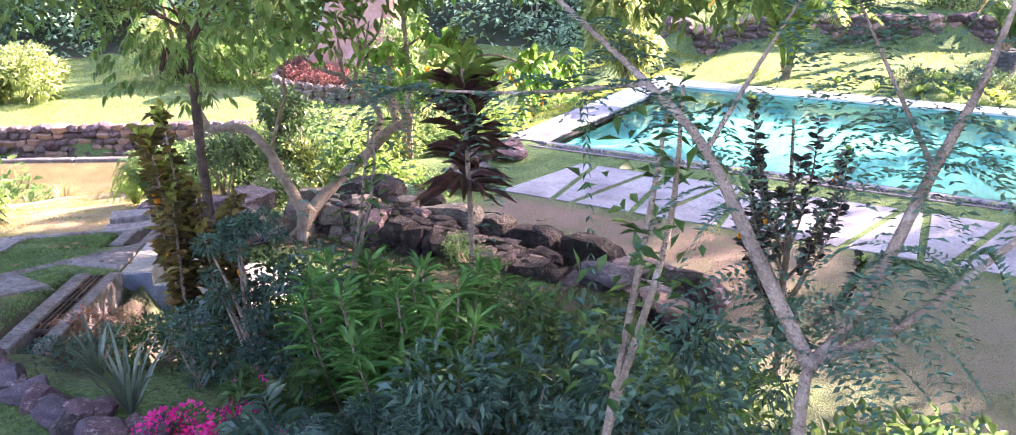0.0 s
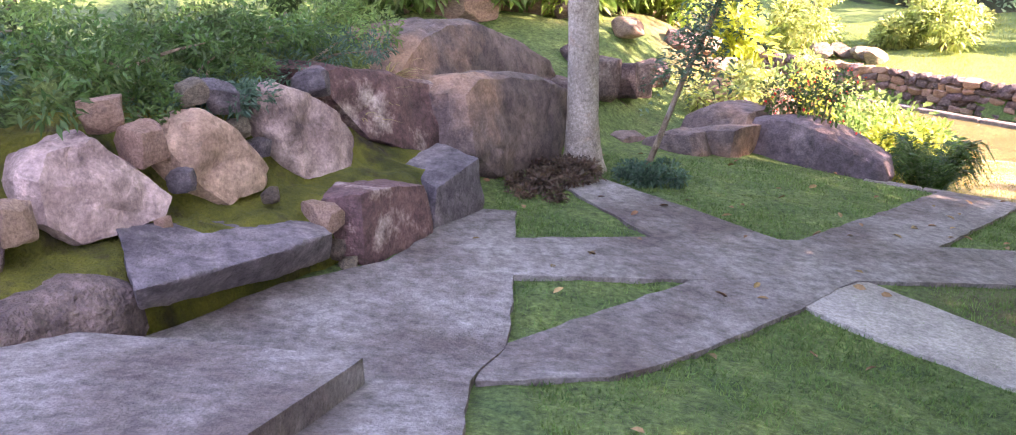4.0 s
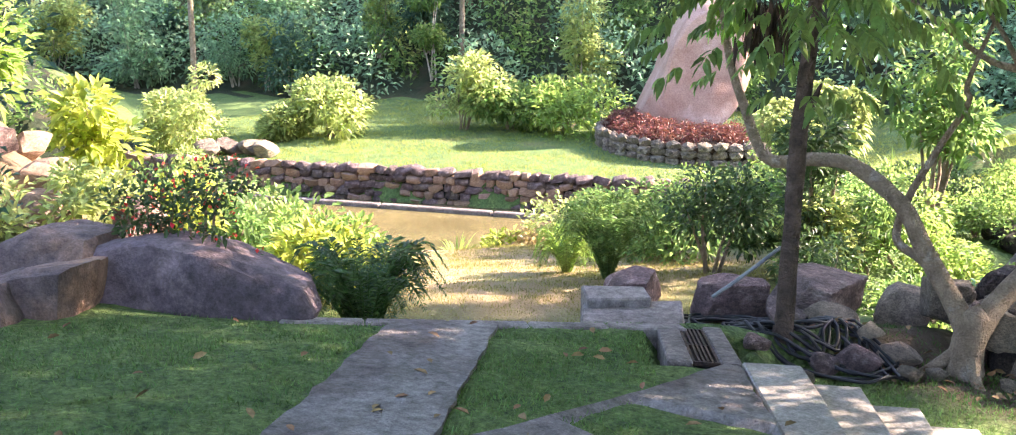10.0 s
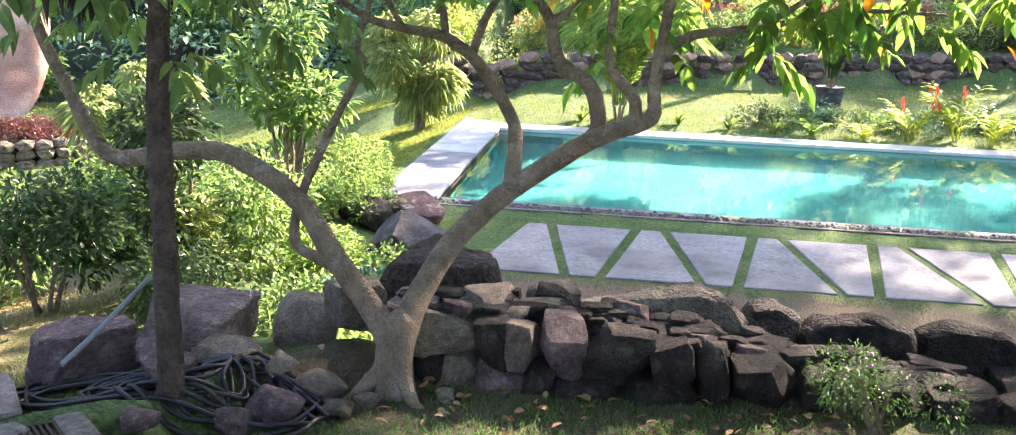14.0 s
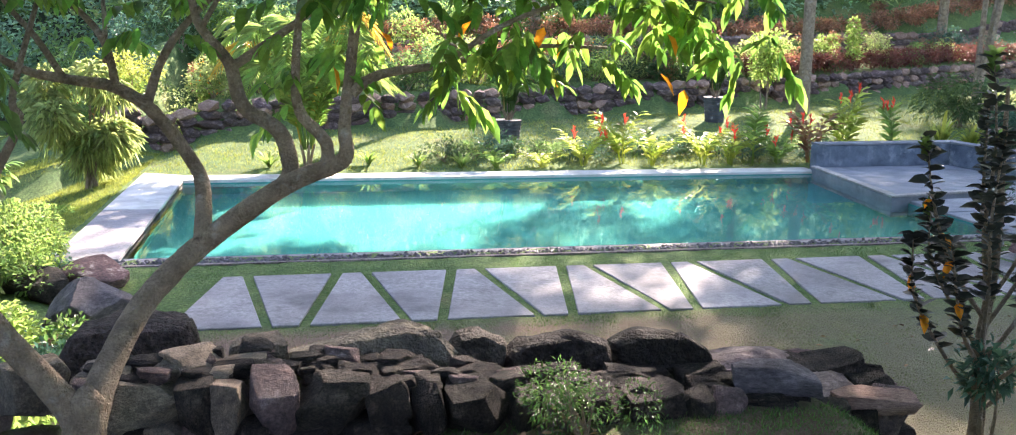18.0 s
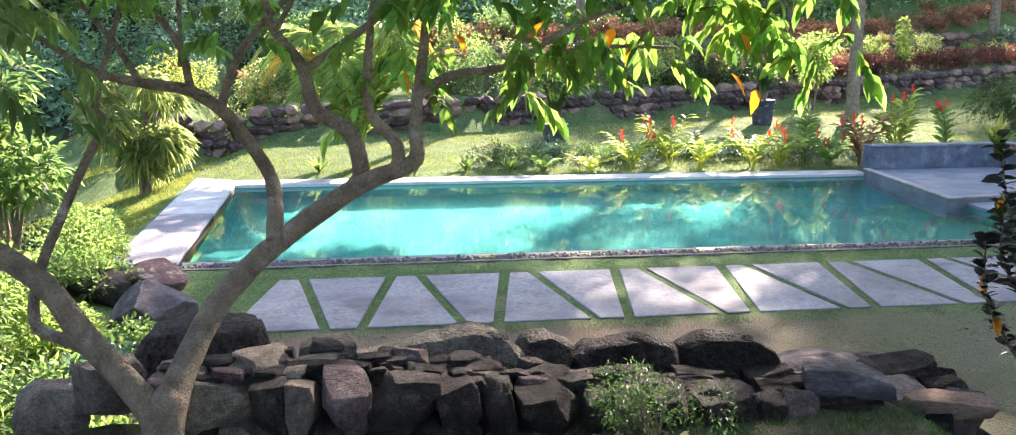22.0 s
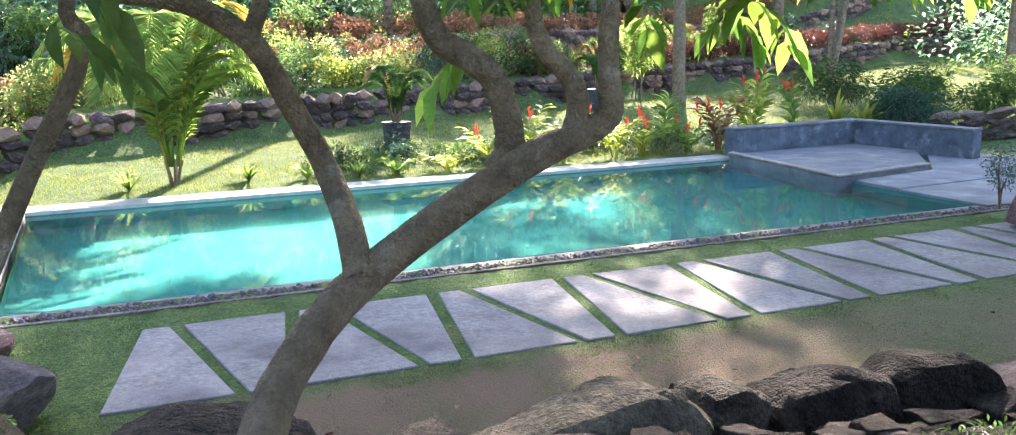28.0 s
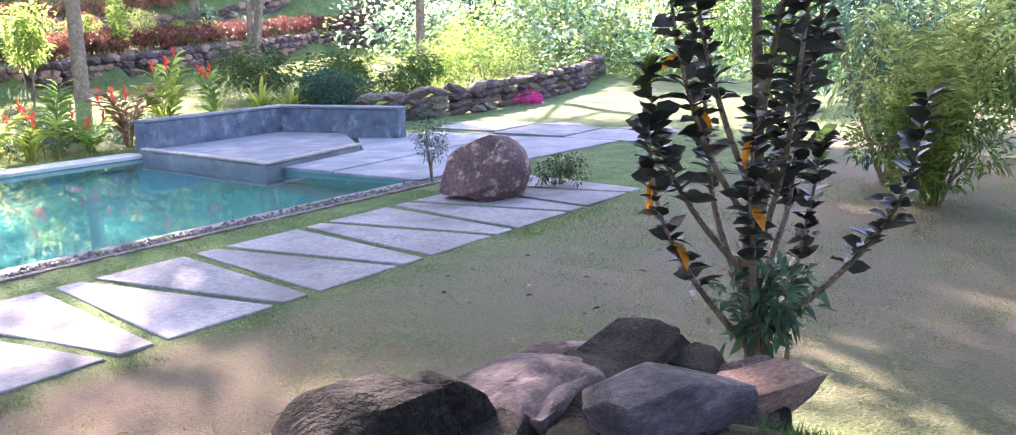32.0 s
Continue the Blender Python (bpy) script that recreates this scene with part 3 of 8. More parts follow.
M_IRON = material("rusted_iron", (0.04, 0.03, 0.028), (0.12, 0.075, 0.055), 0.75, 12, 80, 0.4, metal=0.6)
# near-black stands in for the shade inside the drain and between wall stones
M_VOID = material("black_gap_shade", (0.012, 0.012, 0.012), (0.03, 0.028, 0.026), 0.9, 6, 60, 0.3)
gutter = new("gutter")
tagged(gutter, "narrow concrete drain beside the path", "drain", kind="structure")
for a0, a1 in ((-0.06, 0.85), (2.11, 4.35)):
    for s0, s1 in ((-0.22, -0.078), (0.078, 0.2)):
        q = [gut(a0, s0), gut(a1, s0), gut(a1, s1), gut(a0, s1)]
        bm = bmesh.new()
        up = [bm.verts.new((x, y, float(path_plane(x, y)) + 0.012)) for x, y in q]
        dn = [bm.verts.new((x, y, float(path_plane(x, y)) - 0.45)) for x, y in q]
        bm.faces.new(up)
        for i in range(4):
            bm.faces.new((up[i], up[(i + 1) % 4], dn[(i + 1) % 4], dn[i]))
        bmesh.ops.recalc_face_normals(bm, faces=bm.faces[:])
        part("gutter_edge", bevel(bm, 0.01), M_GUTTER, gutter)
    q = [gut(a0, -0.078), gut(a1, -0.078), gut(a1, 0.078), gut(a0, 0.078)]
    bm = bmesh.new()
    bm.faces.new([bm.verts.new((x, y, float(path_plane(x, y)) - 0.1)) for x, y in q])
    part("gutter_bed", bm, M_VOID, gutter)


def grate(a0, a1, n):
    e = new("drain_grate")
    x, y = gut((a0 + a1) / 2, 0)
    e.location = (x, y, float(path_plane(x, y)))
    tagged(e, "rusty iron drain grate set in the gutter", "grate", group="drain grates")

    def rib(nm, aa, ab, sa, sb, lift):
        q = [gut(aa, sa), gut(ab, sa), gut(ab, sb), gut(aa, sb)]
        bm = bmesh.new()
        up = [bm.verts.new((px - x, py - y, float(path_plane(px, py)) + 0.004 + lift - e.location.z)) for px, py in q]
        dn = [bm.verts.new((v.co.x, v.co.y, v.co.z - 0.025)) for v in up]
        bm.faces.new(up)
        for i in range(4):
            bm.faces.new((up[i], up[(i + 1) % 4], dn[(i + 1) % 4], dn[i]))
        bmesh.ops.recalc_face_normals(bm, faces=bm.faces[:])
        part(nm, bm, M_IRON, e)

    rib("frame_bar", a0, a1, -0.077, -0.062, 0)
    rib("frame_bar", a0, a1, 0.062, 0.077, 0)
    rib("frame_bar", a0, a0 + 0.02, -0.061, 0.061, 0)
    rib("frame_bar", a1 - 0.02, a1, -0.061, 0.061, 0)
    for i in range(n):
        s = -0.062 + 0.124 * (i + 1) / (n + 1)
        rib("bar", a0 + 0.021, a1 - 0.021, s - 0.006, s + 0.006, 0.002)
    rib("cross_bar", (a0 + a1) / 2 - 0.012, (a0 + a1) / 2 + 0.012, -0.061, 0.061, -0.004)


grate(0.0, 0.82, 4)
grate(2.18, 3.02, 2)
grate(3.05, 3.9, 2)

stairs = new("garden_steps")
tagged(stairs, "pale concrete steps leading down from the path", "steps", kind="structure")
sa, sb = 0.86, 2.1


def tread(i, a):
    """Inner and outer edge of a tread and its height, at one end of the flight."""
    k = (a - sa) / (sb - sa)
    return 0.182 + (0.325 - 0.035 * k) * i, 0.182 + (0.325 - 0.035 * k) * (i + 1), -0.372 + 0.132 * k - (0.114 + 0.04 * k) * i


for i in range(5):
    bm = bmesh.new()
    up = []
    for a, far in ((sa, 0), (sb, 0), (sb, 1), (sa, 1)):
        e = tread(i, a)
        up.append(bm.verts.new((*gut(a, e[far] + (0.003 if not far else 0)), e[2] - 0.012 * far)))
    dn = [bm.verts.new((v.co.x, v.co.y, -1.5)) for v in up]
    bm.faces.new(up)
    for k in range(4):
        bm.faces.new((up[k], up[(k + 1) % 4], dn[(k + 1) % 4], dn[k]))
    bmesh.ops.recalc_face_normals(bm, faces=bm.faces[:])
    part("step", bevel(bm, 0.01), M_CONC_PALE, stairs)

prof = [(0.182, -1.5)]
for i in range(5):
    e = tread(i, sb)
    prof += [(e[0], e[2] - 0.015), (e[1] - 0.003, e[2] - 0.03)]
prof += [(prof[-1][0], -1.5)]
bm = bmesh.new()
fa = [bm.verts.new((*gut(sb + 0.004, s), z)) for s, z in prof]
fb = [bm.verts.new((*gut(sb + 0.03, s), z)) for s, z in prof]
bm.faces.new(fa)
bm.faces.new(fb[::-1])
for i in range(len(fa)):
    bm.faces.new((fa[i], fb[i], fb[(i + 1) % len(fa)], fa[(i + 1) % len(fa)]))
bmesh.ops.remove_doubles(bm, verts=bm.verts[:], dist=0.002)
bmesh.ops.recalc_face_normals(bm, faces=bm.faces[:])
part("side_wall", bm, M_BLUE, stairs, "dark blue-grey plastered side of the steps")

kerb = new("kerb_line")
tagged(kerb, "low concrete kerb at the edge of the upper lawn", "kerb", kind="structure")
for i in range(5):
    p, q = Vector((-5.05, -1.05)).lerp(Vector((-3.62, 1.02)), i / 5), Vector((-5.05, -1.05)).lerp(Vector((-3.62, 1.02)), (i + 0.985) / 5)
    n = Vector((-0.826, 0.564)) * 0.07
    bm = prism([tuple(p - n), tuple(q - n), tuple(q + n), tuple(p + n)], -1.2, 0)
    for v in bm.verts:
        v.co.z = float(path_plane(v.co.x, v.co.y)) + (0.018 if v.co.z > -0.5 else -0.6)
    part("kerb_stone", bevel(bm, 0.012), M_CONC, kerb)


def step_slab(pts, z, label):
    ob = obj("stepping_slab", bevel(prism(pts, z - 0.4, z), 0.015), M_CONC)
    tagged(ob, label, "slab", group="lower stepping slabs")


step_slab([(-4.5, 1.0), (-4.0, 1.55), (-4.34, 1.97), (-4.82, 1.38)], -0.72, "rough concrete landing slab below the kerb")
step_slab([(-4.72, 1.32), (-4.4, 1.68), (-4.62, 1.86), (-4.98, 1.53)], -0.65, "raised damp concrete block behind the landing slab")
# ---------- rocks ----------
def rock_mesh(name, seed, sub=3, cuts=12, rough=0.07, mat=None, depth=(0.45, 0.86), square=1.0):
    """A weathered stone of about unit radius, with flat broken faces."""
    rnd = random.Random(seed)
    bm = bmesh.new()
    bmesh.ops.create_icosphere(bm, subdivisions=sub, radius=1.0)
    planes = []
    for _ in range(cuts):
        n = Vector((rnd.gauss(0, 1), rnd.gauss(0, 1), rnd.gauss(0, 0.8))).normalized()
        planes.append((n, rnd.uniform(*depth)))
    off = Vector((rnd.uniform(0, 50), rnd.uniform(0, 50), rnd.uniform(0, 50)))
    for v in bm.verts:
        if square < 1:
            v.co = Vector([math.copysign(abs(c) ** square, c) for c in v.co])
        for n, d in planes:
            e = v.co.dot(n) - d
            if e > 0:
                v.co -= n * e * 0.97
        k = noise.noise(v.co * 1.6 + off) * rough * 1.3 + noise.noise(v.co * 4.3 + off) * rough * 0.5 + noise.noise(v.co * 9 + off) * rough * 0.22
        v.co *= 1 + k
    me = bpy.data.meshes.new(name)
    bm.to_mesh(me)
    bm.free()
    me.materials.append(mat)
    me.shade_smooth()
    me.set_sharp_from_angle(angle=radians(26))
    return me


def block_mesh(name, seed, mat, cuts=9, fine=2, rough=0.02, lo=0.40, hi=0.62, round_=0.035):
    """A quarried or broken stone in a unit box: flat faces, worn arrises, small hollows."""
    rnd = random.Random(seed)
    bm = bmesh.new()
    bmesh.ops.create_cube(bm, size=1.0)
    for v in bm.verts:
        v.co += Vector((rnd.uniform(-0.1, 0.06) * math.copysign(1, v.co.x), rnd.uniform(-0.1, 0.06) * math.copysign(1, v.co.y), rnd.uniform(-0.1, 0.06) * math.copysign(1, v.co.z)))
    for _ in range(cuts):
        n = Vector((rnd.gauss(0, 1), rnd.gauss(0, 1), rnd.gauss(0, 1))).normalized()
        d = rnd.uniform(lo, hi)
        r = bmesh.ops.bisect_plane(bm, geom=bm.verts[:] + bm.edges[:] + bm.faces[:], plane_co=n * d, plane_no=n, clear_outer=True)
        edge = [g for g in r["geom_cut"] if isinstance(g, bmesh.types.BMEdge)]
        if len(edge) > 2:
            bmesh.ops.contextual_create(bm, geom=edge)
    bmesh.ops.remove_doubles(bm, verts=bm.verts[:], dist=0.02)
    bmesh.ops.bevel(bm, geom=bm.edges[:], offset=round_, segments=2 if fine else 1, affect="EDGES", profile=0.6)
    bmesh.ops.triangulate(bm, faces=bm.faces[:])
    if fine:
        for k in range(fine):
            bmesh.ops.subdivide_edges(bm, edges=[e for e in bm.edges if e.calc_length() > 0.16 / (k + 1)], cuts=1, use_grid_fill=True)
            bmesh.ops.triangulate(bm, faces=[f for f in bm.faces if len(f.verts) > 3])
    off = Vector((rnd.uniform(0, 50), rnd.uniform(0, 50), rnd.uniform(0, 50)))
    bm.normal_update()
    for v in bm.verts:
        v.co += v.normal * (noise.noise(v.co * 2.6 + off) * rough * 1.6 + noise.noise(v.co * 7 + off) * rough * 0.8 + noise.noise(v.co * 16 + off) * rough * 0.4)
    a = [min(v.co[k] for v in bm.verts) for k in range(3)]
    b = [max(v.co[k] for v in bm.verts) for k in range(3)]
    for v in bm.verts:
        v.co = Vector([(v.co[k] - (a[k] + b[k]) / 2) / (b[k] - a[k]) for k in range(3)])
    me = bpy.data.meshes.new(name)
    bm.to_mesh(me)
    bm.free()
    me.materials.append(mat)
    me.shade_smooth()
    me.set_sharp_from_angle(angle=radians(32))
    return me


def block(x, y, size, z0, mat, seed, label, rz=0.0, tilt=(0, 0), name="boulder", group="", cuts=9):
    """A broken block standing with its underside at z0."""
    ob = new(name, block_mesh(name, seed, mat, cuts))
    ob.matrix_world = Matrix.LocRotScale((x, y, z0 + size[2] / 2), Euler((radians(tilt[0]), radians(tilt[1]), radians(rz))), size)
    tagged(ob, label, "boulder" if max(size) > 0.6 else "rock", group=group)
    return ob


def boulder(x, y, size, mat, seed, label, rz=0.0, tilt=(0, 0), sink=0.3, name="boulder", z=None, sub=4, cuts=13, rough=0.06, group="", square=1.0):
    me = block_mesh(name, seed, mat, cuts - 3) if square < 1 else rock_mesh(name, seed, sub, cuts, rough, mat)
    ob = new(name, me)
    lo3 = [min(v.co[k] for v in me.vertices) for k in range(3)]
    hi3 = [max(v.co[k] for v in me.vertices) for k in range(3)]
    sx, sy, sz = (2 * size[k] / (hi3[k] - lo3[k]) for k in range(3))
    lo = lo3[2]
    base = gz(x, y) if z is None else z
    ob.matrix_world = Matrix.LocRotScale((x, y, base - lo * sz / 2 * (1 - sink)), Euler((radians(tilt[0]), radians(tilt[1]), radians(rz))), (sx / 2, sy / 2, sz / 2))
    tagged(ob, label, "boulder" if max(size) > 0.6 else "rock", group=group)
    return ob


# ---------- tubes ----------
def smooth_line(pts, radii, k=4):
    """Catmull-Rom through the points, with radii."""
    P = [Vector(p) for p in pts]
    out, rr = [], []
    for i in range(len(P) - 1):
        a, b, c, d = P[max(i - 1, 0)], P[i], P[i + 1], P[min(i + 2, len(P) - 1)]
        for q in range(k):
            t = q / k
            out.append(0.5 * ((2 * b) + (c - a) * t + (2 * a - 5 * b + 4 * c - d) * t * t + (3 * b - 3 * c + d - a) * t ** 3))
            rr.append(radii[i] * (1 - t) + radii[i + 1] * t)
    return out + [P[-1]], rr + [radii[-1]]


def tube(bm, pts, radii, seg=8, k=4, knot=0.0, seed=0):
    line, rr = smooth_line(pts, radii, k)
    rnd = random.Random(seed)
    prev = None
    up = Vector((0.31, 0.17, 0.93))
    for i, p in enumerate(line):
        t = (line[min(i + 1, len(line) - 1)] - line[max(i - 1, 0)]).normalized()
        s = t.cross(up)
        if s.length < 0.05:
            s = t.cross(Vector((1, 0, 0)))
        s.normalize()
        u = s.cross(t)
        ring = []
        for q in range(seg):
            a = 2 * math.pi * q / seg
            r = rr[i] * (1 + rnd.uniform(-knot, knot))
            ring.append(bm.verts.new(p + (s * math.cos(a) + u * math.sin(a)) * r))
        if prev:
            for q in range(seg):
                bm.faces.new((prev[q], prev[(q + 1) % seg], ring[(q + 1) % seg], ring[q]))
        prev = ring
    tip = bm.verts.new(line[-1] + (line[-1] - line[-2]).normalized() * rr[-1])
    for q in range(seg):
        bm.faces.new((prev[q], prev[(q + 1) % seg], tip))


# ---------- leaves ----------
def leaf_sheet(name, pos, way, length, wide, mat, parent=None, label="", fold=0.25, droop=0.25, fine=False, seed=0):
    """Many separate leaves as one mesh: folded along the rib, bent at the tip."""
    rs = np.random.RandomState(seed)
    pos, way = np.asarray(pos, float), np.asarray(way, float)
    n = len(pos)
    L = np.broadcast_to(np.asarray(length, float), (n,))[:, None] * rs.uniform(0.75, 1.2, (n, 1))
    way = way / np.maximum(np.linalg.norm(way, axis=1, keepdims=True), 1e-6)
    side = np.cross(way, rs.normal(0, 0.35, (n, 3)) + (0, 0, 1))
    side /= np.maximum(np.linalg.norm(side, axis=1, keepdims=True), 1e-6)
    nrm = np.cross(side, way)
    W = L * wide
    sag = np.array([0, 0, -1.0]) * L * droop
    if fine:
        rows = [pos, pos + way * L * 0.3 + side * W * 0.45 + nrm * W * fold + sag * 0.05, pos + way * L * 0.3 - side * W * 0.45 + nrm * W * fold + sag * 0.05,
                pos + way * L * 0.4 + sag * 0.1, pos + way * L * 0.68 + side * W * 0.38 + nrm * W * fold + sag * 0.4, pos + way * L * 0.68 - side * W * 0.38 + nrm * W * fold + sag * 0.4, pos + way * L + sag]
        tris = [(0, 3, 1), (0, 2, 3), (1, 3, 4), (3, 2, 5), (3, 6, 4), (3, 5, 6)]
    else:
        rows = [pos, pos + way * L * 0.5 + side * W * 0.5 + nrm * W * fold + sag * 0.2, pos + way * L * 0.5 - side * W * 0.5 + nrm * W * fold + sag * 0.2, pos + way * L + sag]
        tris = [(0, 3, 1), (0, 2, 3)]
    k = len(rows)
    V = np.stack(rows, 1).reshape(-1, 3)
    F = (np.arange(n)[:, None, None] * k + np.array(tris)[None]).reshape(-1, 3)
    me = bpy.data.meshes.new(name)
    me.vertices.add(len(V))
    me.vertices.foreach_set("co", V.ravel().astype(np.float32))
    me.loops.add(F.size)
    me.loops.foreach_set("vertex_index", F.ravel().astype(np.int32))
    me.polygons.add(len(F))
    me.polygons.foreach_set("loop_start", (np.arange(len(F)) * 3).astype(np.int32))
    me.update(calc_edges=True)
    me.materials.append(mat)
    ob = new(name, me)
    if parent is not None:
        ob.parent = parent
    if label:
        ob["label"] = label
    return ob


def clumps(centres, radii, n, rs, out=0.8, lift=0.2, squash=0.8, hollow=0.45):
    """Leaf places and directions spread over a set of uneven clumps."""
    c = np.asarray(centres, float)
    r = np.asarray(radii, float)
    w = r ** 2 / (r ** 2).sum()
    pick = rs.choice(len(c), n, p=w)
    d = rs.normal(0, 1, (n, 3))
    d /= np.linalg.norm(d, axis=1, keepdims=True)
    rad = r[pick] * (hollow + (1.08 - hollow) * rs.uniform(0, 1, n) ** 0.6)
    p = c[pick] + d * rad[:, None] * (1, 1, squash)
    way = d * out + rs.normal(0, 0.5, (n, 3)) + (0, 0, lift)
    return p, way


def shrub(name, x, y, h, w, mat, n, leaf, wide, label, seed=0, style="bush", stems=5, stem_mat=None, z=None, category="shrub", droop=0.25, lift=0.2, group="", fine=False, flower=None, flower_n=0, lean=(0, 0), bare=0.15):
    """A bush on its own stems; style sets how the clumps lie."""
    rs = np.random.RandomState(seed + 11)
    rnd = random.Random(seed)
    e = new(name)
    e.location = (x, y, (gz(x, y) if z is None else z) - 0.03)
    tagged(e, label, category, group=group)
    cs, rr = [], []
    k = {"bush": 12, "tall": 13, "mound": 16, "wisp": 18}[style]
    for i in range(k):
        a = rnd.uniform(0, 6.283)
        u = rnd.random()
        if style == "mound":
            q = w * 0.5 * math.sqrt(rnd.random())
            cs.append((q * math.cos(a), q * math.sin(a), h * (0.25 + 0.4 * (1 - (2 * q / w) ** 2) * (0.5 + 0.5 * rnd.random()))))
            rr.append(h * rnd.uniform(0.18, 0.3))
        elif style == "tall":
            zz = h * (bare + (0.92 - bare) * u)
            q = w * 0.32 * rnd.random() * (1 - 0.35 * u)
            cs.append((q * math.cos(a) + lean[0] * zz, q * math.sin(a) + lean[1] * zz, zz))
            rr.append(w * rnd.uniform(0.14, 0.28))
        elif style == "wisp":
            zz = h * (bare + (0.95 - bare) * u)
            q = w * 0.48 * math.sqrt(rnd.random()) * (0.35 + 0.65 * u)
            cs.append((q * math.cos(a) + lean[0] * zz, q * math.sin(a) + lean[1] * zz, zz))
            rr.append(w * rnd.uniform(0.07, 0.15))
        else:
            zz = h * (0.25 + 0.6 * u)
            q = w * 0.36 * math.sqrt(rnd.random()) * (1.15 - 0.5 * abs(u - 0.4))
            cs.append((q * math.cos(a), q * math.sin(a), zz))
            rr.append(w * rnd.uniform(0.14, 0.26))
    for i in range(stems):
        c = Vector(cs[i % k])
        bm = bmesh.new()
        a = rnd.uniform(0, 6.283)
        b = Vector((0.05 * w * math.cos(a), 0.05 * w * math.sin(a), 0))
        mid = b.lerp(c, 0.5) + Vector((rnd.uniform(-0.06, 0.06) * w, rnd.uniform(-0.06, 0.06) * w, 0.05 * h))
        tube(bm, [b, mid, c], [0.012 + 0.008 * h, 0.008 + 0.005 * h, 0.004], 5, 3)
        part("stem", bm, stem_mat or M_BARK, e)
    p, d = clumps(cs, rr, n, rs, lift=lift)
    p[:, 2] = np.maximum(p[:, 2], 0.04)
    leaf_sheet("foliage", p, d, leaf, wide, mat, e, droop=droop, fine=fine, seed=seed)
    if flower is not None:
        p, d = clumps(cs, [r * 1.08 for r in rr], flower_n, rs, hollow=0.95)
        p[:, 2] = np.maximum(p[:, 2], 0.06)
        leaf_sheet("blossom", p, d, leaf * 0.6, 0.8, flower, e, "bright flower petals", droop=0, seed=seed + 1)
    return e


def fern(name, x, y, h, w, mat, fronds, label, seed=0, z=None, leaflets=16, wide=0.16, arch=0.55, category="fern", group=""):
    """Arching fronds, each with two rows of leaflets."""
    rnd = random.Random(seed)
    e = new(name)
    e.location = (x, y, (gz(x, y) if z is None else z) - 0.02)
    tagged(e, label, category, group=group)
    P, D, L = [], [], []
    bm = bmesh.new()
    for i in range(fronds):
        a = rnd.uniform(0, 6.283)
        reach = w * 0.5 * rnd.uniform(0.55, 1.1)
        top = h * rnd.uniform(0.6, 1.05)
        o = Vector((math.cos(a), math.sin(a), 0))
        s = Vector((-o.y, o.x, 0))
        pts = [o * 0.03, o * reach * 0.35 + Vector((0, 0, top * 0.7)), o * reach * 0.7 + Vector((0, 0, top * (1.05 - arch * 0.2))), o * reach + Vector((0, 0, top * (1 - arch)))]
        line, _ = smooth_line(pts, [1] * 4, 6)
        tube(bm, pts, [0.005 + 0.003 * h, 0.004, 0.003, 0.002], 4, 3)
        for q in range(2, leaflets + 2):
            t = q / (leaflets + 2) * (len(line) - 1)
            j = int(t)
            p = line[j].lerp(line[min(j + 1, len(line) - 1)], t - j)
            f = (line[min(j + 1, len(line) - 1)] - line[max(j - 1, 0)]).normalized()
            g = math.sin(math.pi * min(1, 0.12 + 0.85 * q / (leaflets + 2)))
            for sg in (-1, 1):
                P.append(p)
                D.append(s * sg + f * 0.55 + Vector((0, 0, 0.15)))
                L.append(reach * wide * 2.2 * g + 0.015)
    part("rachis", bm, mat, e)
    leaf_sheet("leaf_blade", P, D, np.array(L), 0.28, mat, e, droop=0.2, fold=0.1, seed=seed)
    return e


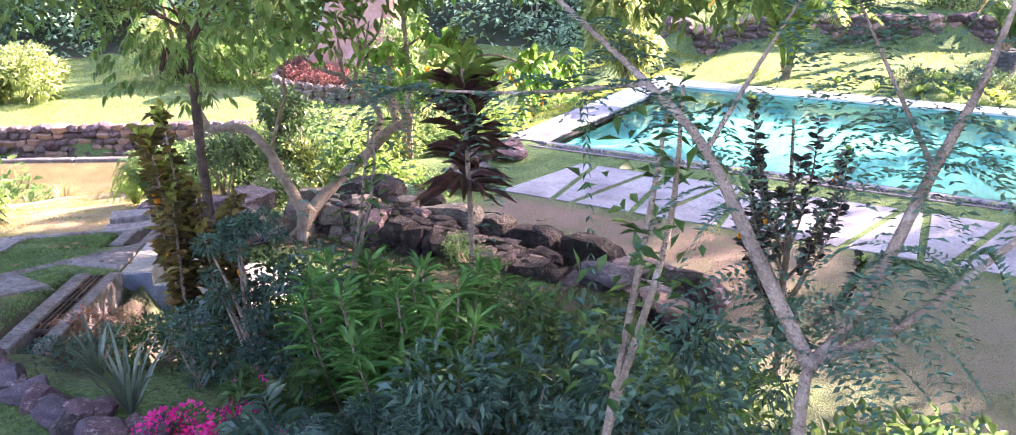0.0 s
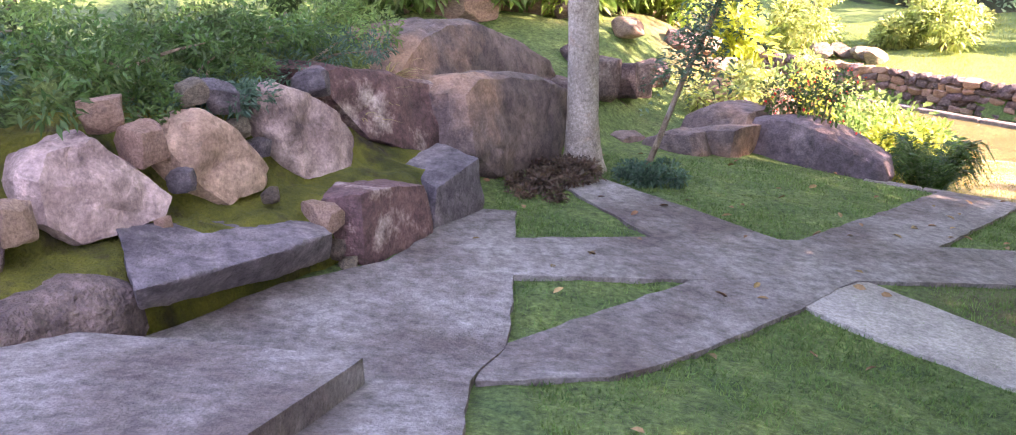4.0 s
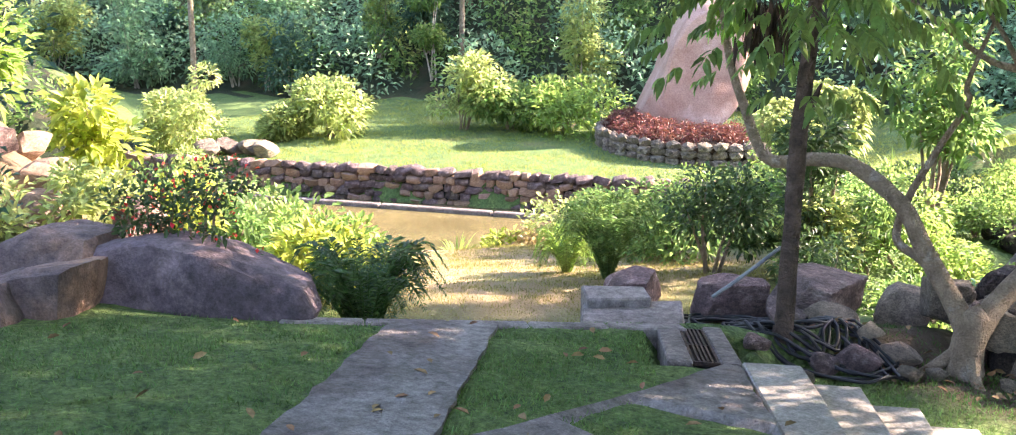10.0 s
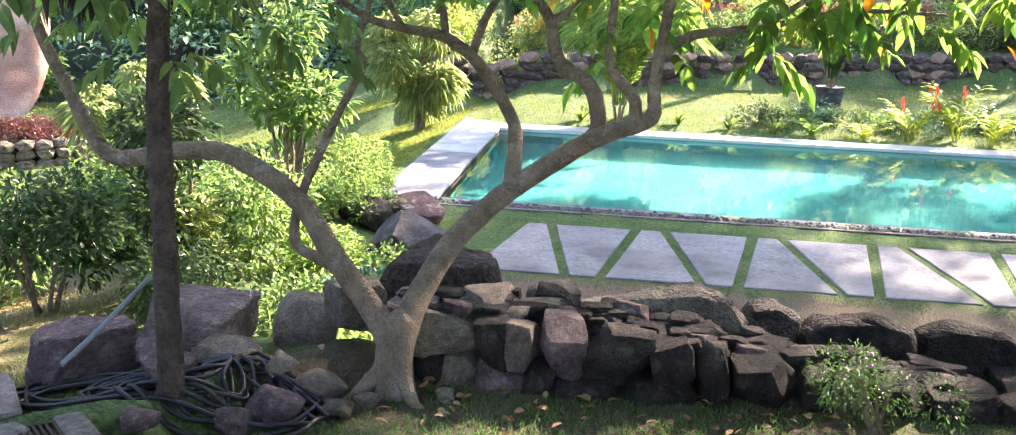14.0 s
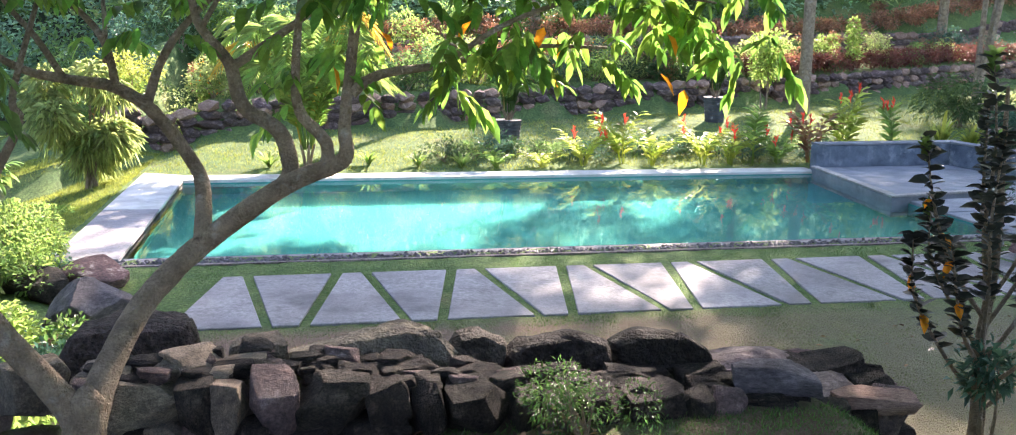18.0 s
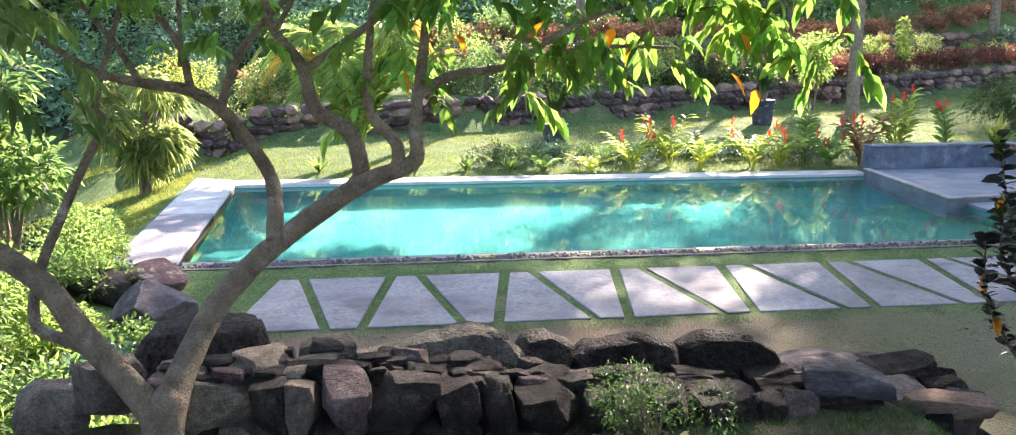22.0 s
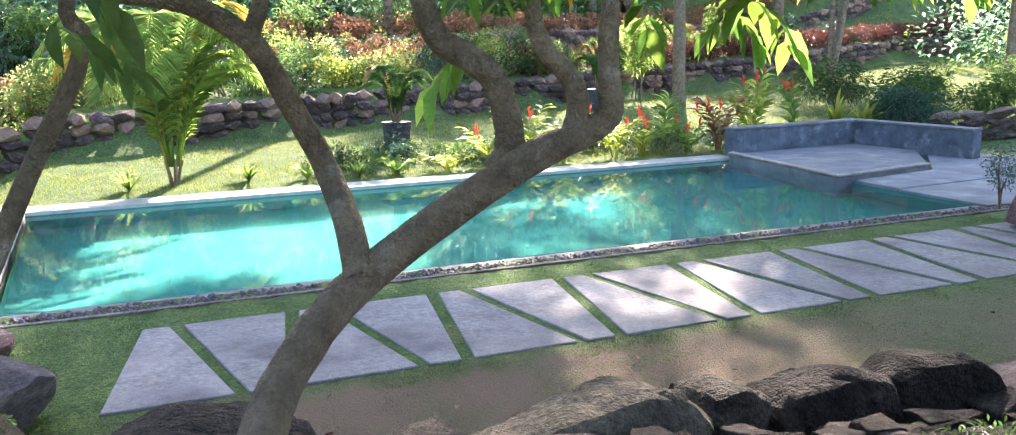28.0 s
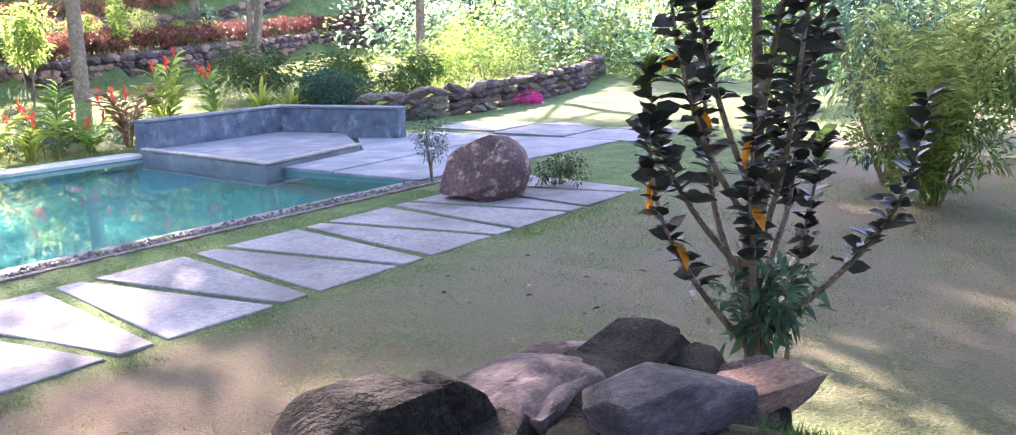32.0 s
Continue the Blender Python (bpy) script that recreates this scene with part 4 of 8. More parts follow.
def blades(name, x, y, h, w, mat, n, label, seed=0, width=0.05, z=None, category="plant", stiff=0.5, group="", flower=None):
    """A rosette of long strap leaves, each bent over."""
    rnd = random.Random(seed)
    e = new(name)
    e.location = (x, y, (gz(x, y) if z is None else z) - 0.02)
    tagged(e, label, category, group=group)
    V, F = [], []
    for i in range(n):
        a = rnd.uniform(0, 6.283)
        o = Vector((math.cos(a), math.sin(a), 0))
        s = Vector((-o.y, o.x, 0))
        reach, top = w * 0.5 * rnd.uniform(0.4, 1.1), h * rnd.uniform(0.6, 1.05)
        bend = stiff + rnd.uniform(-0.15, 0.25)
        wd = width * rnd.uniform(0.7, 1.2)
        k = len(V)
        for q in range(6):
            t = q / 5
            c = o * reach * t + Vector((0, 0, top * (t * (1 + bend) - t * t * (1 - bend * 0.2) * 0.9 if bend < 1 else t)))
            ww = wd * math.sin(math.pi * (0.14 + 0.84 * t)) * 0.5
            V += [c + s * ww + Vector((0, 0, ww * 0.5)), c, c - s * ww + Vector((0, 0, ww * 0.5))]
            if q:
                b = k + q * 3
                F += [(b - 3, b, b + 1, b - 2), (b - 2, b + 1, b + 2, b - 1)]
    mesh_of("leaves", V, F, mat, e, smooth=True)
    if flower is not None:
        bm = bmesh.new()
        for i in range(3):
            tube(bm, [(0, 0, 0), (rnd.uniform(-0.1, 0.1) * w, rnd.uniform(-0.1, 0.1) * w, h * 1.0)], [0.006, 0.005], 5, 2)
        part("flower_stalk", bm, mat, e)
        P = [(rnd.uniform(-0.14, 0.14) * w, rnd.uniform(-0.14, 0.14) * w, h * rnd.uniform(0.85, 1.2)) for _ in range(11)]
        for q in P:
            leaf_sheet("bract", [q], [(rnd.gauss(0, 0.4), rnd.gauss(0, 0.4), 1)], 0.1 + 0.03 * h, 0.35, flower, e, "waxy red flower bract", droop=0, fine=True, seed=seed)
    return e


L_DARK = leaf_mat("dark_leaf", (0.028, 0.056, 0.02), (0.066, 0.115, 0.04), 0.3)
L_MID = leaf_mat("mid_green_leaf", (0.062, 0.12, 0.036), (0.14, 0.21, 0.066), 0.52)
L_BRIGHT = leaf_mat("bright_leaf", (0.11, 0.175, 0.04), (0.20, 0.27, 0.08), 0.6)
L_FORK = leaf_mat("broad_green_leaf", (0.06, 0.14, 0.026), (0.16, 0.27, 0.055), 0.55, rough=0.45, spec=0.3, k=0.5)
L_YELLOW = leaf_mat("yellow_green_leaf", (0.16, 0.20, 0.035), (0.29, 0.31, 0.075), 0.6)
L_PALE = leaf_mat("pale_leaf", (0.14, 0.185, 0.065), (0.28, 0.31, 0.12), 0.62)
L_FERN = leaf_mat("fern_leaf", (0.03, 0.07, 0.018), (0.07, 0.14, 0.04), 0.35)
L_RED = leaf_mat("red_brown_leaf", (0.09, 0.032, 0.028), (0.19, 0.075, 0.055), 0.25)
L_RUST = leaf_mat("rust_hedge_leaf", (0.16, 0.07, 0.045), (0.30, 0.16, 0.09), 0.3)
L_FLOWER = leaf_mat("red_petal", (0.55, 0.03, 0.03), (0.75, 0.09, 0.06), 0.3, k=0.15)
L_PINK = leaf_mat("pink_petal", (0.55, 0.02, 0.16), (0.8, 0.07, 0.3), 0.3, k=0.15)
L_ORANGE = leaf_mat("orange_leaf", (0.5, 0.16, 0.01), (0.7, 0.3, 0.03), 0.4, k=0.2)
L_CROTON = leaf_mat("dark_croton_leaf", (0.018, 0.02, 0.02), (0.05, 0.055, 0.045), 0.15, rough=0.4, spec=0.25)
L_BLUEGREEN = leaf_mat("blue_green_leaf", (0.03, 0.075, 0.05), (0.07, 0.14, 0.09), 0.3)
L_FOREST = leaf_mat("forest_leaf", (0.09, 0.165, 0.10), (0.22, 0.32, 0.19), 0.55, k=0.5)
L_STRAW = leaf_mat("dry_grass", (0.22, 0.17, 0.07), (0.36, 0.28, 0.13), 0.3)
# ---------- boulder bank beside the pad ----------
M_ROCK_SLATE = material("slate_purple_rock", (0.055, 0.046, 0.052), (0.19, 0.16, 0.175), 0.8, 1.5, 60, 0.8, 9, third=(0.25, 0.21, 0.215), third_scale=2.0, third_cover=0.33, vary=0.15, relief=0.03, speck=0.55)
M_ROCK_PURPLE = material("smooth_purple_rock", (0.06, 0.045, 0.05), (0.16, 0.115, 0.125), 0.8, 1.6, 60, 0.5, 9, third=(0.26, 0.19, 0.19), third_scale=2.0, third_cover=0.25, relief=0.025, speck=0.5)
M_ROCK_RED = material("dark_red_rock", (0.07, 0.04, 0.042), (0.20, 0.11, 0.105), 0.85, 1.6, 60, 0.6, 9, third=(0.40, 0.33, 0.30), third_scale=3.2, third_cover=0.3, relief=0.03, speck=0.6)
M_ROCK_MAUVE = material("mauve_weathered_rock", (0.24, 0.165, 0.15), (0.42, 0.32, 0.29), 0.88, 1.6, 60, 0.6, 9, third=(0.11, 0.075, 0.075), third_scale=2.2, third_cover=0.4, vary=0.12, relief=0.03, speck=0.55)
# orange patches in the colour imitate sunlight on the huge bank boulder
M_ROCK_SUNPATCH = material("sun_patched_dark_rock", (0.075, 0.055, 0.055), (0.19, 0.135, 0.125), 0.85, 1.2, 60, 0.6, 9, third=(0.34, 0.20, 0.14), third_scale=0.8, third_cover=0.36, relief=0.03, speck=0.55)

BANK_O = Vector((-0.773, -6.554))
BANK_T = Vector((-0.814, 0.581))  # along the foot of the bank
BANK_N = Vector((0.581, 0.814))  # out of the bank's face


def bank_at(s, d):
    p = BANK_O + BANK_T * s + BANK_N * d
    return p.x, p.y


def bank_rock(outline, d, depth, seed, mat, label, lean=0.0, bulge=0.08, rough=0.03, place=bank_at, group="bank boulders"):
    """A boulder bedded in the bank: a broken face of a few corners (along, height), thickening behind and worn round its rim."""
    rnd = random.Random(seed)
    n = len(outline)
    cs, cz = sum(p[0] for p in outline) / n, sum(p[1] for p in outline) / n
    low = min(p[1] for p in outline)
    bm = bmesh.new()

    def ring(k, dd, sink=0.0):
        out = []
        for s, z in outline:
            zz = cz + (z - cz) * k - sink
            x, y = place(cs + (s - cs) * k, d + dd - lean * (zz - low) + rnd.uniform(-0.02, 0.02))
            out.append(bm.verts.new((x, y, zz)))
        return out

    rings = [ring(0.55, bulge * 1.1), ring(0.91, bulge * 0.8), ring(1.0, -0.02), ring(0.985, -depth * 0.45, 0.02), ring(0.82, -depth, 0.03)]
    bm.faces.new(rings[0])
    bm.faces.new(rings[-1][::-1])
    for a, b in zip(rings, rings[1:]):
        for i in range(n):
            j = (i + 1) % n
            bm.faces.new((a[i], b[i], b[j], a[j]))
    bmesh.ops.recalc_face_normals(bm, faces=bm.faces[:])
    bmesh.ops.triangulate(bm, faces=bm.faces[:])
    for k in (0.2, 0.12, 0.07, 0.05):
        bmesh.ops.subdivide_edges(bm, edges=[e for e in bm.edges if e.calc_length() > k], cuts=1)
        bmesh.ops.triangulate(bm, faces=[f for f in bm.faces if len(f.verts) > 3])
    bmesh.ops.smooth_vert(bm, verts=bm.verts[:], factor=0.3, use_axis_x=True, use_axis_y=True, use_axis_z=True)
    off = Vector((rnd.uniform(0, 50), rnd.uniform(0, 50), rnd.uniform(0, 50)))
    bm.normal_update()
    for v in bm.verts:
        q = v.co
        chip = abs(noise.noise(q * 3.1 + off))
        v.co = q + v.normal * rough * (1.5 * noise.noise(q * 2.2 + off) - 1.1 * max(0.0, 0.12 - chip) * 4 + 0.4 * noise.noise(q * 7 + off) + 0.16 * noise.noise(q * 18 + off))
    ob = obj("boulder", bm, mat, smooth=True)
    ob.data.set_sharp_from_angle(angle=radians(30))
    tagged(ob, label, "boulder", group=group)


for i, (outline, d, depth, lean, bulge, mat, lab) in enumerate([
    ([(-0.5, 1.02), (-0.2, 1.0), (0.08, 0.97), (0.26, 0.88), (0.3, 0.68), (0.06, 0.56), (-0.35, 0.6), (-0.62, 0.8)], -0.08, 0.45, 0.2, 0.1, M_ROCK, "brown boulder at the foot of the mossy bank"),
    ([(-1.5, 1.05), (-1.1, 1.1), (-0.7, 1.0), (-0.62, 0.8), (-0.8, 0.6), (-1.4, 0.62)], -0.06, 0.5, 0.2, 0.1, M_ROCK, "brown boulder at the foot of the mossy bank"),
    ([(0.18, 1.3), (0.3, 1.41), (0.56, 1.43), (0.7, 1.25), (0.88, 1.02), (0.8, 0.94), (0.3, 0.94), (0.14, 1.1)], -0.5, 0.35, 0.28, 0.09, M_ROCK_MAUVE, "purple-grey slab leaning on the mossy bank"),
    ([(0.94, 1.22), (1.1, 1.36), (1.27, 1.37), (1.42, 1.24), (1.6, 0.95), (1.5, 0.86), (1.2, 0.84), (1.06, 0.98)], -0.5, 0.3, 0.28, 0.08, M_ROCK_TAN, "pale orange split boulder leaning on the bank"),
    ([(1.7, 1.32), (1.94, 1.35), (2.2, 1.26), (2.37, 1.1), (2.5, 0.84), (2.3, 0.72), (1.9, 0.76), (1.74, 1.1)], -0.56, 0.36, 0.26, 0.08, M_ROCK_MAUVE, "mauve-grey weathered boulder leaning on the bank"),
    ([(2.38, 1.34), (2.62, 1.34), (3.3, 1.14), (3.9, 0.93), (3.98, 0.8), (3.88, 0.5), (3.3, 0.55), (2.74, 0.78), (2.48, 1.12)], -0.66, 0.5, 0.25, 0.09, M_ROCK_RED, "wide dark red boulder with a pale crust"),
    ([(-0.9, 1.5), (-0.6, 1.56), (-0.2, 1.45), (0.05, 1.2), (-0.05, 1.0), (-0.8, 1.0)], -0.5, 0.35, 0.28, 0.08, M_ROCK, "brown slab leaning on the mossy bank"),
    ([(3.58, 0.96), (3.78, 1.05), (4.4, 0.97), (5.0, 0.8), (5.4, 0.62), (5.44, 0.2), (5.0, -0.05), (3.9, 0.2), (3.56, 0.5)], -0.4, 0.7, 0.12, 0.12, M_ROCK_SUNPATCH, "dark boulder with orange sun patches in its colour"),
    ([(3.45, 1.12), (3.85, 1.3), (4.35, 1.36), (4.85, 1.28), (5.5, 1.04), (6.05, 0.74), (6.2, 0.45), (5.7, 0.3), (3.8, 0.5), (3.4, 0.95)], -0.8, 1.1, 0.22, 0.12, M_ROCK_SUNPATCH, "huge dark rounded boulder with pale orange sun patches painted in"),
]):
    bank_rock(outline, d, depth, 20 + i, mat, lab, lean, bulge)


def hewn_rock(corners, seed, mat, label, rough=0.014, group="bank boulders"):
    """A broken block with flat faces between a few corners (along the bank, out of it, height), its arrises worn."""
    rnd = random.Random(seed)
    bm = bmesh.new()
    for s, d, z in corners:
        bm.verts.new((*bank_at(s, d), z))
    hull = bmesh.ops.convex_hull(bm, input=bm.verts[:])
    bmesh.ops.delete(bm, geom=[v for v in hull["geom_interior"] if isinstance(v, bmesh.types.BMVert)], context="VERTS")
    for k in (0.3, 0.16, 0.09, 0.05, 0.03):
        bmesh.ops.subdivide_edges(bm, edges=[e for e in bm.edges if e.calc_length() > k], cuts=1)
        bmesh.ops.triangulate(bm, faces=[f for f in bm.faces if len(f.verts) > 3])
    for _ in range(2):
        bmesh.ops.smooth_vert(bm, verts=bm.verts[:], factor=0.4, use_axis_x=True, use_axis_y=True, use_axis_z=True)
    off = Vector((rnd.uniform(0, 50), rnd.uniform(0, 50), rnd.uniform(0, 50)))
    bm.normal_update()
    for v in bm.verts:
        q = v.co
        v.co = q + v.normal * rough * (1.8 * noise.noise(q * 2.6 + off) - 4.5 * max(0.0, 0.1 - abs(noise.noise(q * 3.4 + off))) + 0.6 * noise.noise(q * 9 + off) + 0.25 * noise.noise(q * 24 + off))
    ob = obj("boulder", bm, mat, smooth=True)
    ob.data.set_sharp_from_angle(angle=radians(32))
    tagged(ob, label, "boulder", group=group)


hewn_rock([(0.1, 0.06, 0.94), (0.57, 0.07, 0.85), (0.97, 0.07, 0.79), (1.4, 0.04, 0.73), (0.2, -0.04, 0.8), (0.55, -0.04, 0.71), (1.0, -0.04, 0.61), (1.5, -0.06, 0.53), (0.5, -0.46, 1.0), (1.07, -0.42, 0.86), (1.68, -0.4, 0.7), (1.84, -0.38, 0.52), (1.7, -0.4, 0.38), (0.6, -0.45, 0.6)], 20, M_ROCK_SLATE, "long slate-grey flat-topped boulder at the bank's foot")
hewn_rock([(1.68, 0.03, 0.85), (2.0, 0.05, 0.81), (2.34, 0.02, 0.71), (1.68, 0.02, 0.28), (2.0, 0.03, 0.25), (2.42, 0.02, 0.22), (2.46, -0.05, 0.62), (1.62, -0.2, 0.81), (1.64, -0.2, 0.35), (1.95, -0.34, 0.8), (2.6, -0.34, 0.62), (2.6, -0.34, 0.28)], 21, M_ROCK_RED, "purple-brown block at the foot of the mossy bank")
hewn_rock([(2.53, -0.02, 0.62), (3.1, -0.02, 0.67), (3.13, -0.02, 0.32), (2.98, -0.01, 0.2), (2.62, 0.0, 0.18), (2.47, -0.02, 0.38), (2.8, -0.45, 0.64), (3.34, -0.5, 0.66), (3.6, -0.5, 0.48), (3.4, -0.5, 0.2), (2.7, -0.5, 0.2)], 22, M_ROCK_SLATE, "grey-purple block at the end of the bank")
for i, (s, d, w, z) in enumerate([(1.6, -0.1, 0.13, 0.5), (1.56, -0.14, 0.2, 0.68), (0.98, -0.52, 0.14, 1.02), (1.55, -0.66, 0.15, 1.12), (0.86, -0.62, 0.24, 1.2), (1.52, -0.72, 0.22, 1.28), (1.42, -0.36, 0.1, 0.84), (0.75, -0.72, 0.2, 1.36), (1.68, -0.62, 0.12, 1.0), (1.62, -0.06, 0.16, 0.38), (0.05, -0.5, 0.22, 1.1), (2.3, -0.72, 0.22, 1.2), (1.35, -0.74, 0.16, 1.36), (0.72, -0.4, 0.08, 0.92)]):
    x, y = bank_at(s, d)
    boulder(x, y, (w, w * 0.8, w * 0.85), (M_ROCK_PALE, M_ROCK_TAN, M_ROCK_SLATE)[i % 3], 50 + i, "small grey-brown stone wedged between boulders", i * 40, (0, 0), 0.2, name="stone", z=z, sub=3, group="wedged stones", square=0.6)
block(-9.5, -3.6, (1.25, 0.7, 0.5), gz(-9.5, -3.6) - 0.12, M_ROCK_TAN, 63, "sunlit brown rock outcrop on the slope", 75)
block(-8.4, -4.3, (0.7, 0.6, 0.35), gz(-8.4, -4.3) - 0.1, M_ROCK_TAN, 65, "sunlit brown rock outcrop on the slope", 50)
for i, (x, y, w, h) in enumerate([(-6.85, -3.1, 0.5, 0.5), (-7.1, -2.8, 0.42, 0.45), (-7.35, -2.55, 0.4, 0.4), (-7.6, -2.3, 0.36, 0.34), (-8.3, -1.25, 0.5, 0.35), (-7.7, -0.7, 0.45, 0.4), (-7.3, -1.0, 0.42, 0.46), (-7.6, -1.55, 0.36, 0.3)]):
    block(x, y, (w, w * 0.8, h), gz(x, y) - 0.1, M_ROCK_TAN if i in (4, 5, 7) else M_ROCK, 630 + i, "brown boulder in the row behind the small lawn", 40 + 25 * i, group="row of boulders behind the small lawn")
block(-5.95, -3.7, (0.5, 0.5, 0.4), gz(-5.95, -3.7) - 0.1, M_ROCK, 64, "brown boulder behind the tree", 50)

M_MOSS = material("moss", (0.06, 0.075, 0.010), (0.20, 0.20, 0.025), 0.95, 4, 70, 1.0, 40, third=(0.045, 0.034, 0.02), third_scale=3, third_cover=0.33, relief=0.05)


def moss_bed():
    """The mossy shelf between the two tiers, running up between the upper stones."""
    prof = [(-0.08, -0.75), (-0.12, -0.3), (-0.17, -0.08), (-0.26, 0.0), (-0.4, 0.02), (-0.52, 0.05), (-0.62, 0.16), (-0.74, 0.32), (-0.86, 0.46), (-1.1, 0.52)]
    V, F = [], []
    n = len(prof)
    for i in range(68):
        s = -1.8 + i * 0.075
        low = 0.96 - 0.105 * s - 0.05 * max(0.0, s - 2.4)
        for k, (d, h) in enumerate(prof):
            x, y = bank_at(s, d)
            V.append((x, y, low + h * (1 if h < 0 or s < 2.2 else max(0.15, 1 - 0.8 * (s - 2.2))) + 0.05 * noise.noise((x * 4, y * 4, 1)) + 0.025 * noise.noise((x * 13, y * 13, 3)) + 0.012 * noise.noise((x * 40, y * 40, 5))))
            if i and k:
                b = i * n + k
                F.append((b - n - 1, b - n, b, b - 1))
    ob = mesh_of("moss_bed", V, F, M_MOSS, smooth=True)
    tagged(ob, "olive and brown moss between bank boulders", "moss", kind="stuff")


moss_bed()

# ---------- tall tree at the path ----------
def path_tree():
    e = new("tree")
    x, y = -4.86, -3.72
    z = gz(x, y)
    e.location = (x, y, z)
    tagged(e, "smooth grey-barked tree with a flared reddish base", "tree")
    bm = bmesh.new()
    tube(bm, [(0, 0, -0.1), (0.01, 0, 0.12), (0.0, 0.0, 0.45), (-0.03, 0.02, 1.2), (-0.05, 0.03, 2.4), (0.0, 0.05, 3.6)], [0.24, 0.165, 0.135, 0.125, 0.115, 0.1], 14, 5, 0.03, 2)
    part("trunk", bm, M_BARK_PALE, e, smooth=True)
    rnd = random.Random(5)
    for i in range(5):
        a = i * 1.256 + 0.4
        bm = bmesh.new()
        o = Vector((math.cos(a), math.sin(a), 0))
        tube(bm, [(0, 0.04, 3.2 + 0.1 * i), o * 0.8 + Vector((0, 0, 4.1)), o * 1.9 + Vector((0, 0, 4.9))], [0.07, 0.045, 0.02], 7, 4)
        part("limb", bm, M_BARK, e, smooth=True)
    rs = np.random.RandomState(5)
    cs = [(rnd.uniform(-2.2, 2.2), rnd.uniform(-2.2, 2.2), rnd.uniform(4.2, 6.6)) for _ in range(26)]
    p, d = clumps(cs, [rnd.uniform(0.5, 0.9) for _ in cs], 9000, rs)
    leaf_sheet("crown", p, d, 0.16, 0.42, L_MID, e, seed=3)


path_tree()

# rocks at the back of the small lawn
def lawn_edge_at(s, d):
    return -5.54 + 0.8 * s + 0.6 * d, -1.43 + 0.6 * s - 0.8 * d


for i, (outline, d, depth, lean, mat, lab) in enumerate([
    ([(-0.74, -0.08), (-0.68, 0.05), (-0.3, 0.11), (0.07, 0.06), (0.53, -0.07), (0.72, -0.15), (0.79, -0.28), (0.7, -0.5), (0.0, -0.5), (-0.72, -0.45)], 0.0, 0.5, 0.35, M_ROCK_PURPLE, "long low smooth purple boulder beside the lawn"),
    ([(-1.17, -0.05), (-0.65, 0.05), (-0.46, 0.08), (-0.5, -0.4), (-0.95, -0.45), (-1.1, -0.3)], 0.4, 0.5, 0.1, M_ROCK_SUNPATCH, "flat-topped dark rock at the lawn's edge"),
    ([(-1.36, -0.1), (-1.08, 0.04), (-0.77, 0.06), (-0.68, -0.15), (-0.7, -0.4), (-1.1, -0.5), (-1.4, -0.45)], 0.78, 0.42, 0.2, M_ROCK_SUNPATCH, "angular grey-brown block at the lawn's edge"),
    ([(-1.4, 0.0), (-1.05, 0.13), (-0.66, 0.11), (-0.62, -0.06), (-0.8, -0.25), (-1.4, -0.2)], 0.1, 0.5, 0.9, M_ROCK_SUNPATCH, "layered dark slab behind the lawn's edge"),
    ([(-1.85, -0.2), (-1.6, -0.02), (-1.4, -0.05), (-1.35, -0.3), (-1.5, -0.5), (-1.85, -0.45)], 0.95, 0.35, 0.2, M_ROCK_SUNPATCH, "small dark rock at the lawn's edge"),
]):
    bank_rock(outline, d, depth, 71 + i, mat, lab, lean, 0.07, 0.025, lawn_edge_at, "lawn-edge boulders")
for i, (x, y, s) in enumerate([(-7.4, -3.2, 0.3), (-8.3, -2.4, 0.35), (-8.9, -1.5, 0.4), (-9.7, -0.9, 0.4), (-8.9, -2.9, 0.4), (-10.4, -2.0, 0.5), (-7.2, -1.2, 0.25), (-6.7, -1.5, 0.22)]):
    boulder(x, y, (s * 1.3, s, s * 0.75), M_ROCK_TAN if i % 2 else M_ROCK, 80 + i, "brown stone in the rough slope planting", i * 37, (0, 0), 0.25, name="stone", sub=3, group="slope stones")
# ---------- forked tree over the rubble wall ----------
def twig_leaves(P, D, L, start, way, n, rnd, size):
    """A hanging twig's leaves, in pairs along it."""
    p = Vector(start)
    w = Vector(way).normalized()
    for i in range(n):
        p = p + w * size * 0.4
        w = (w + Vector((0, 0, -0.10)) + Vector((rnd.gauss(0, 0.12), rnd.gauss(0, 0.12), 0))).normalized()
        s = w.cross(Vector((0, 0, 1)))
        for sg in (-1, 1):
            P.append(p.copy())
            D.append(s * sg * 0.8 + w * 0.6 + Vector((0, 0, rnd.uniform(-0.9, 0.1))))
            L.append(size * rnd.uniform(0.7, 1.15))
    return p


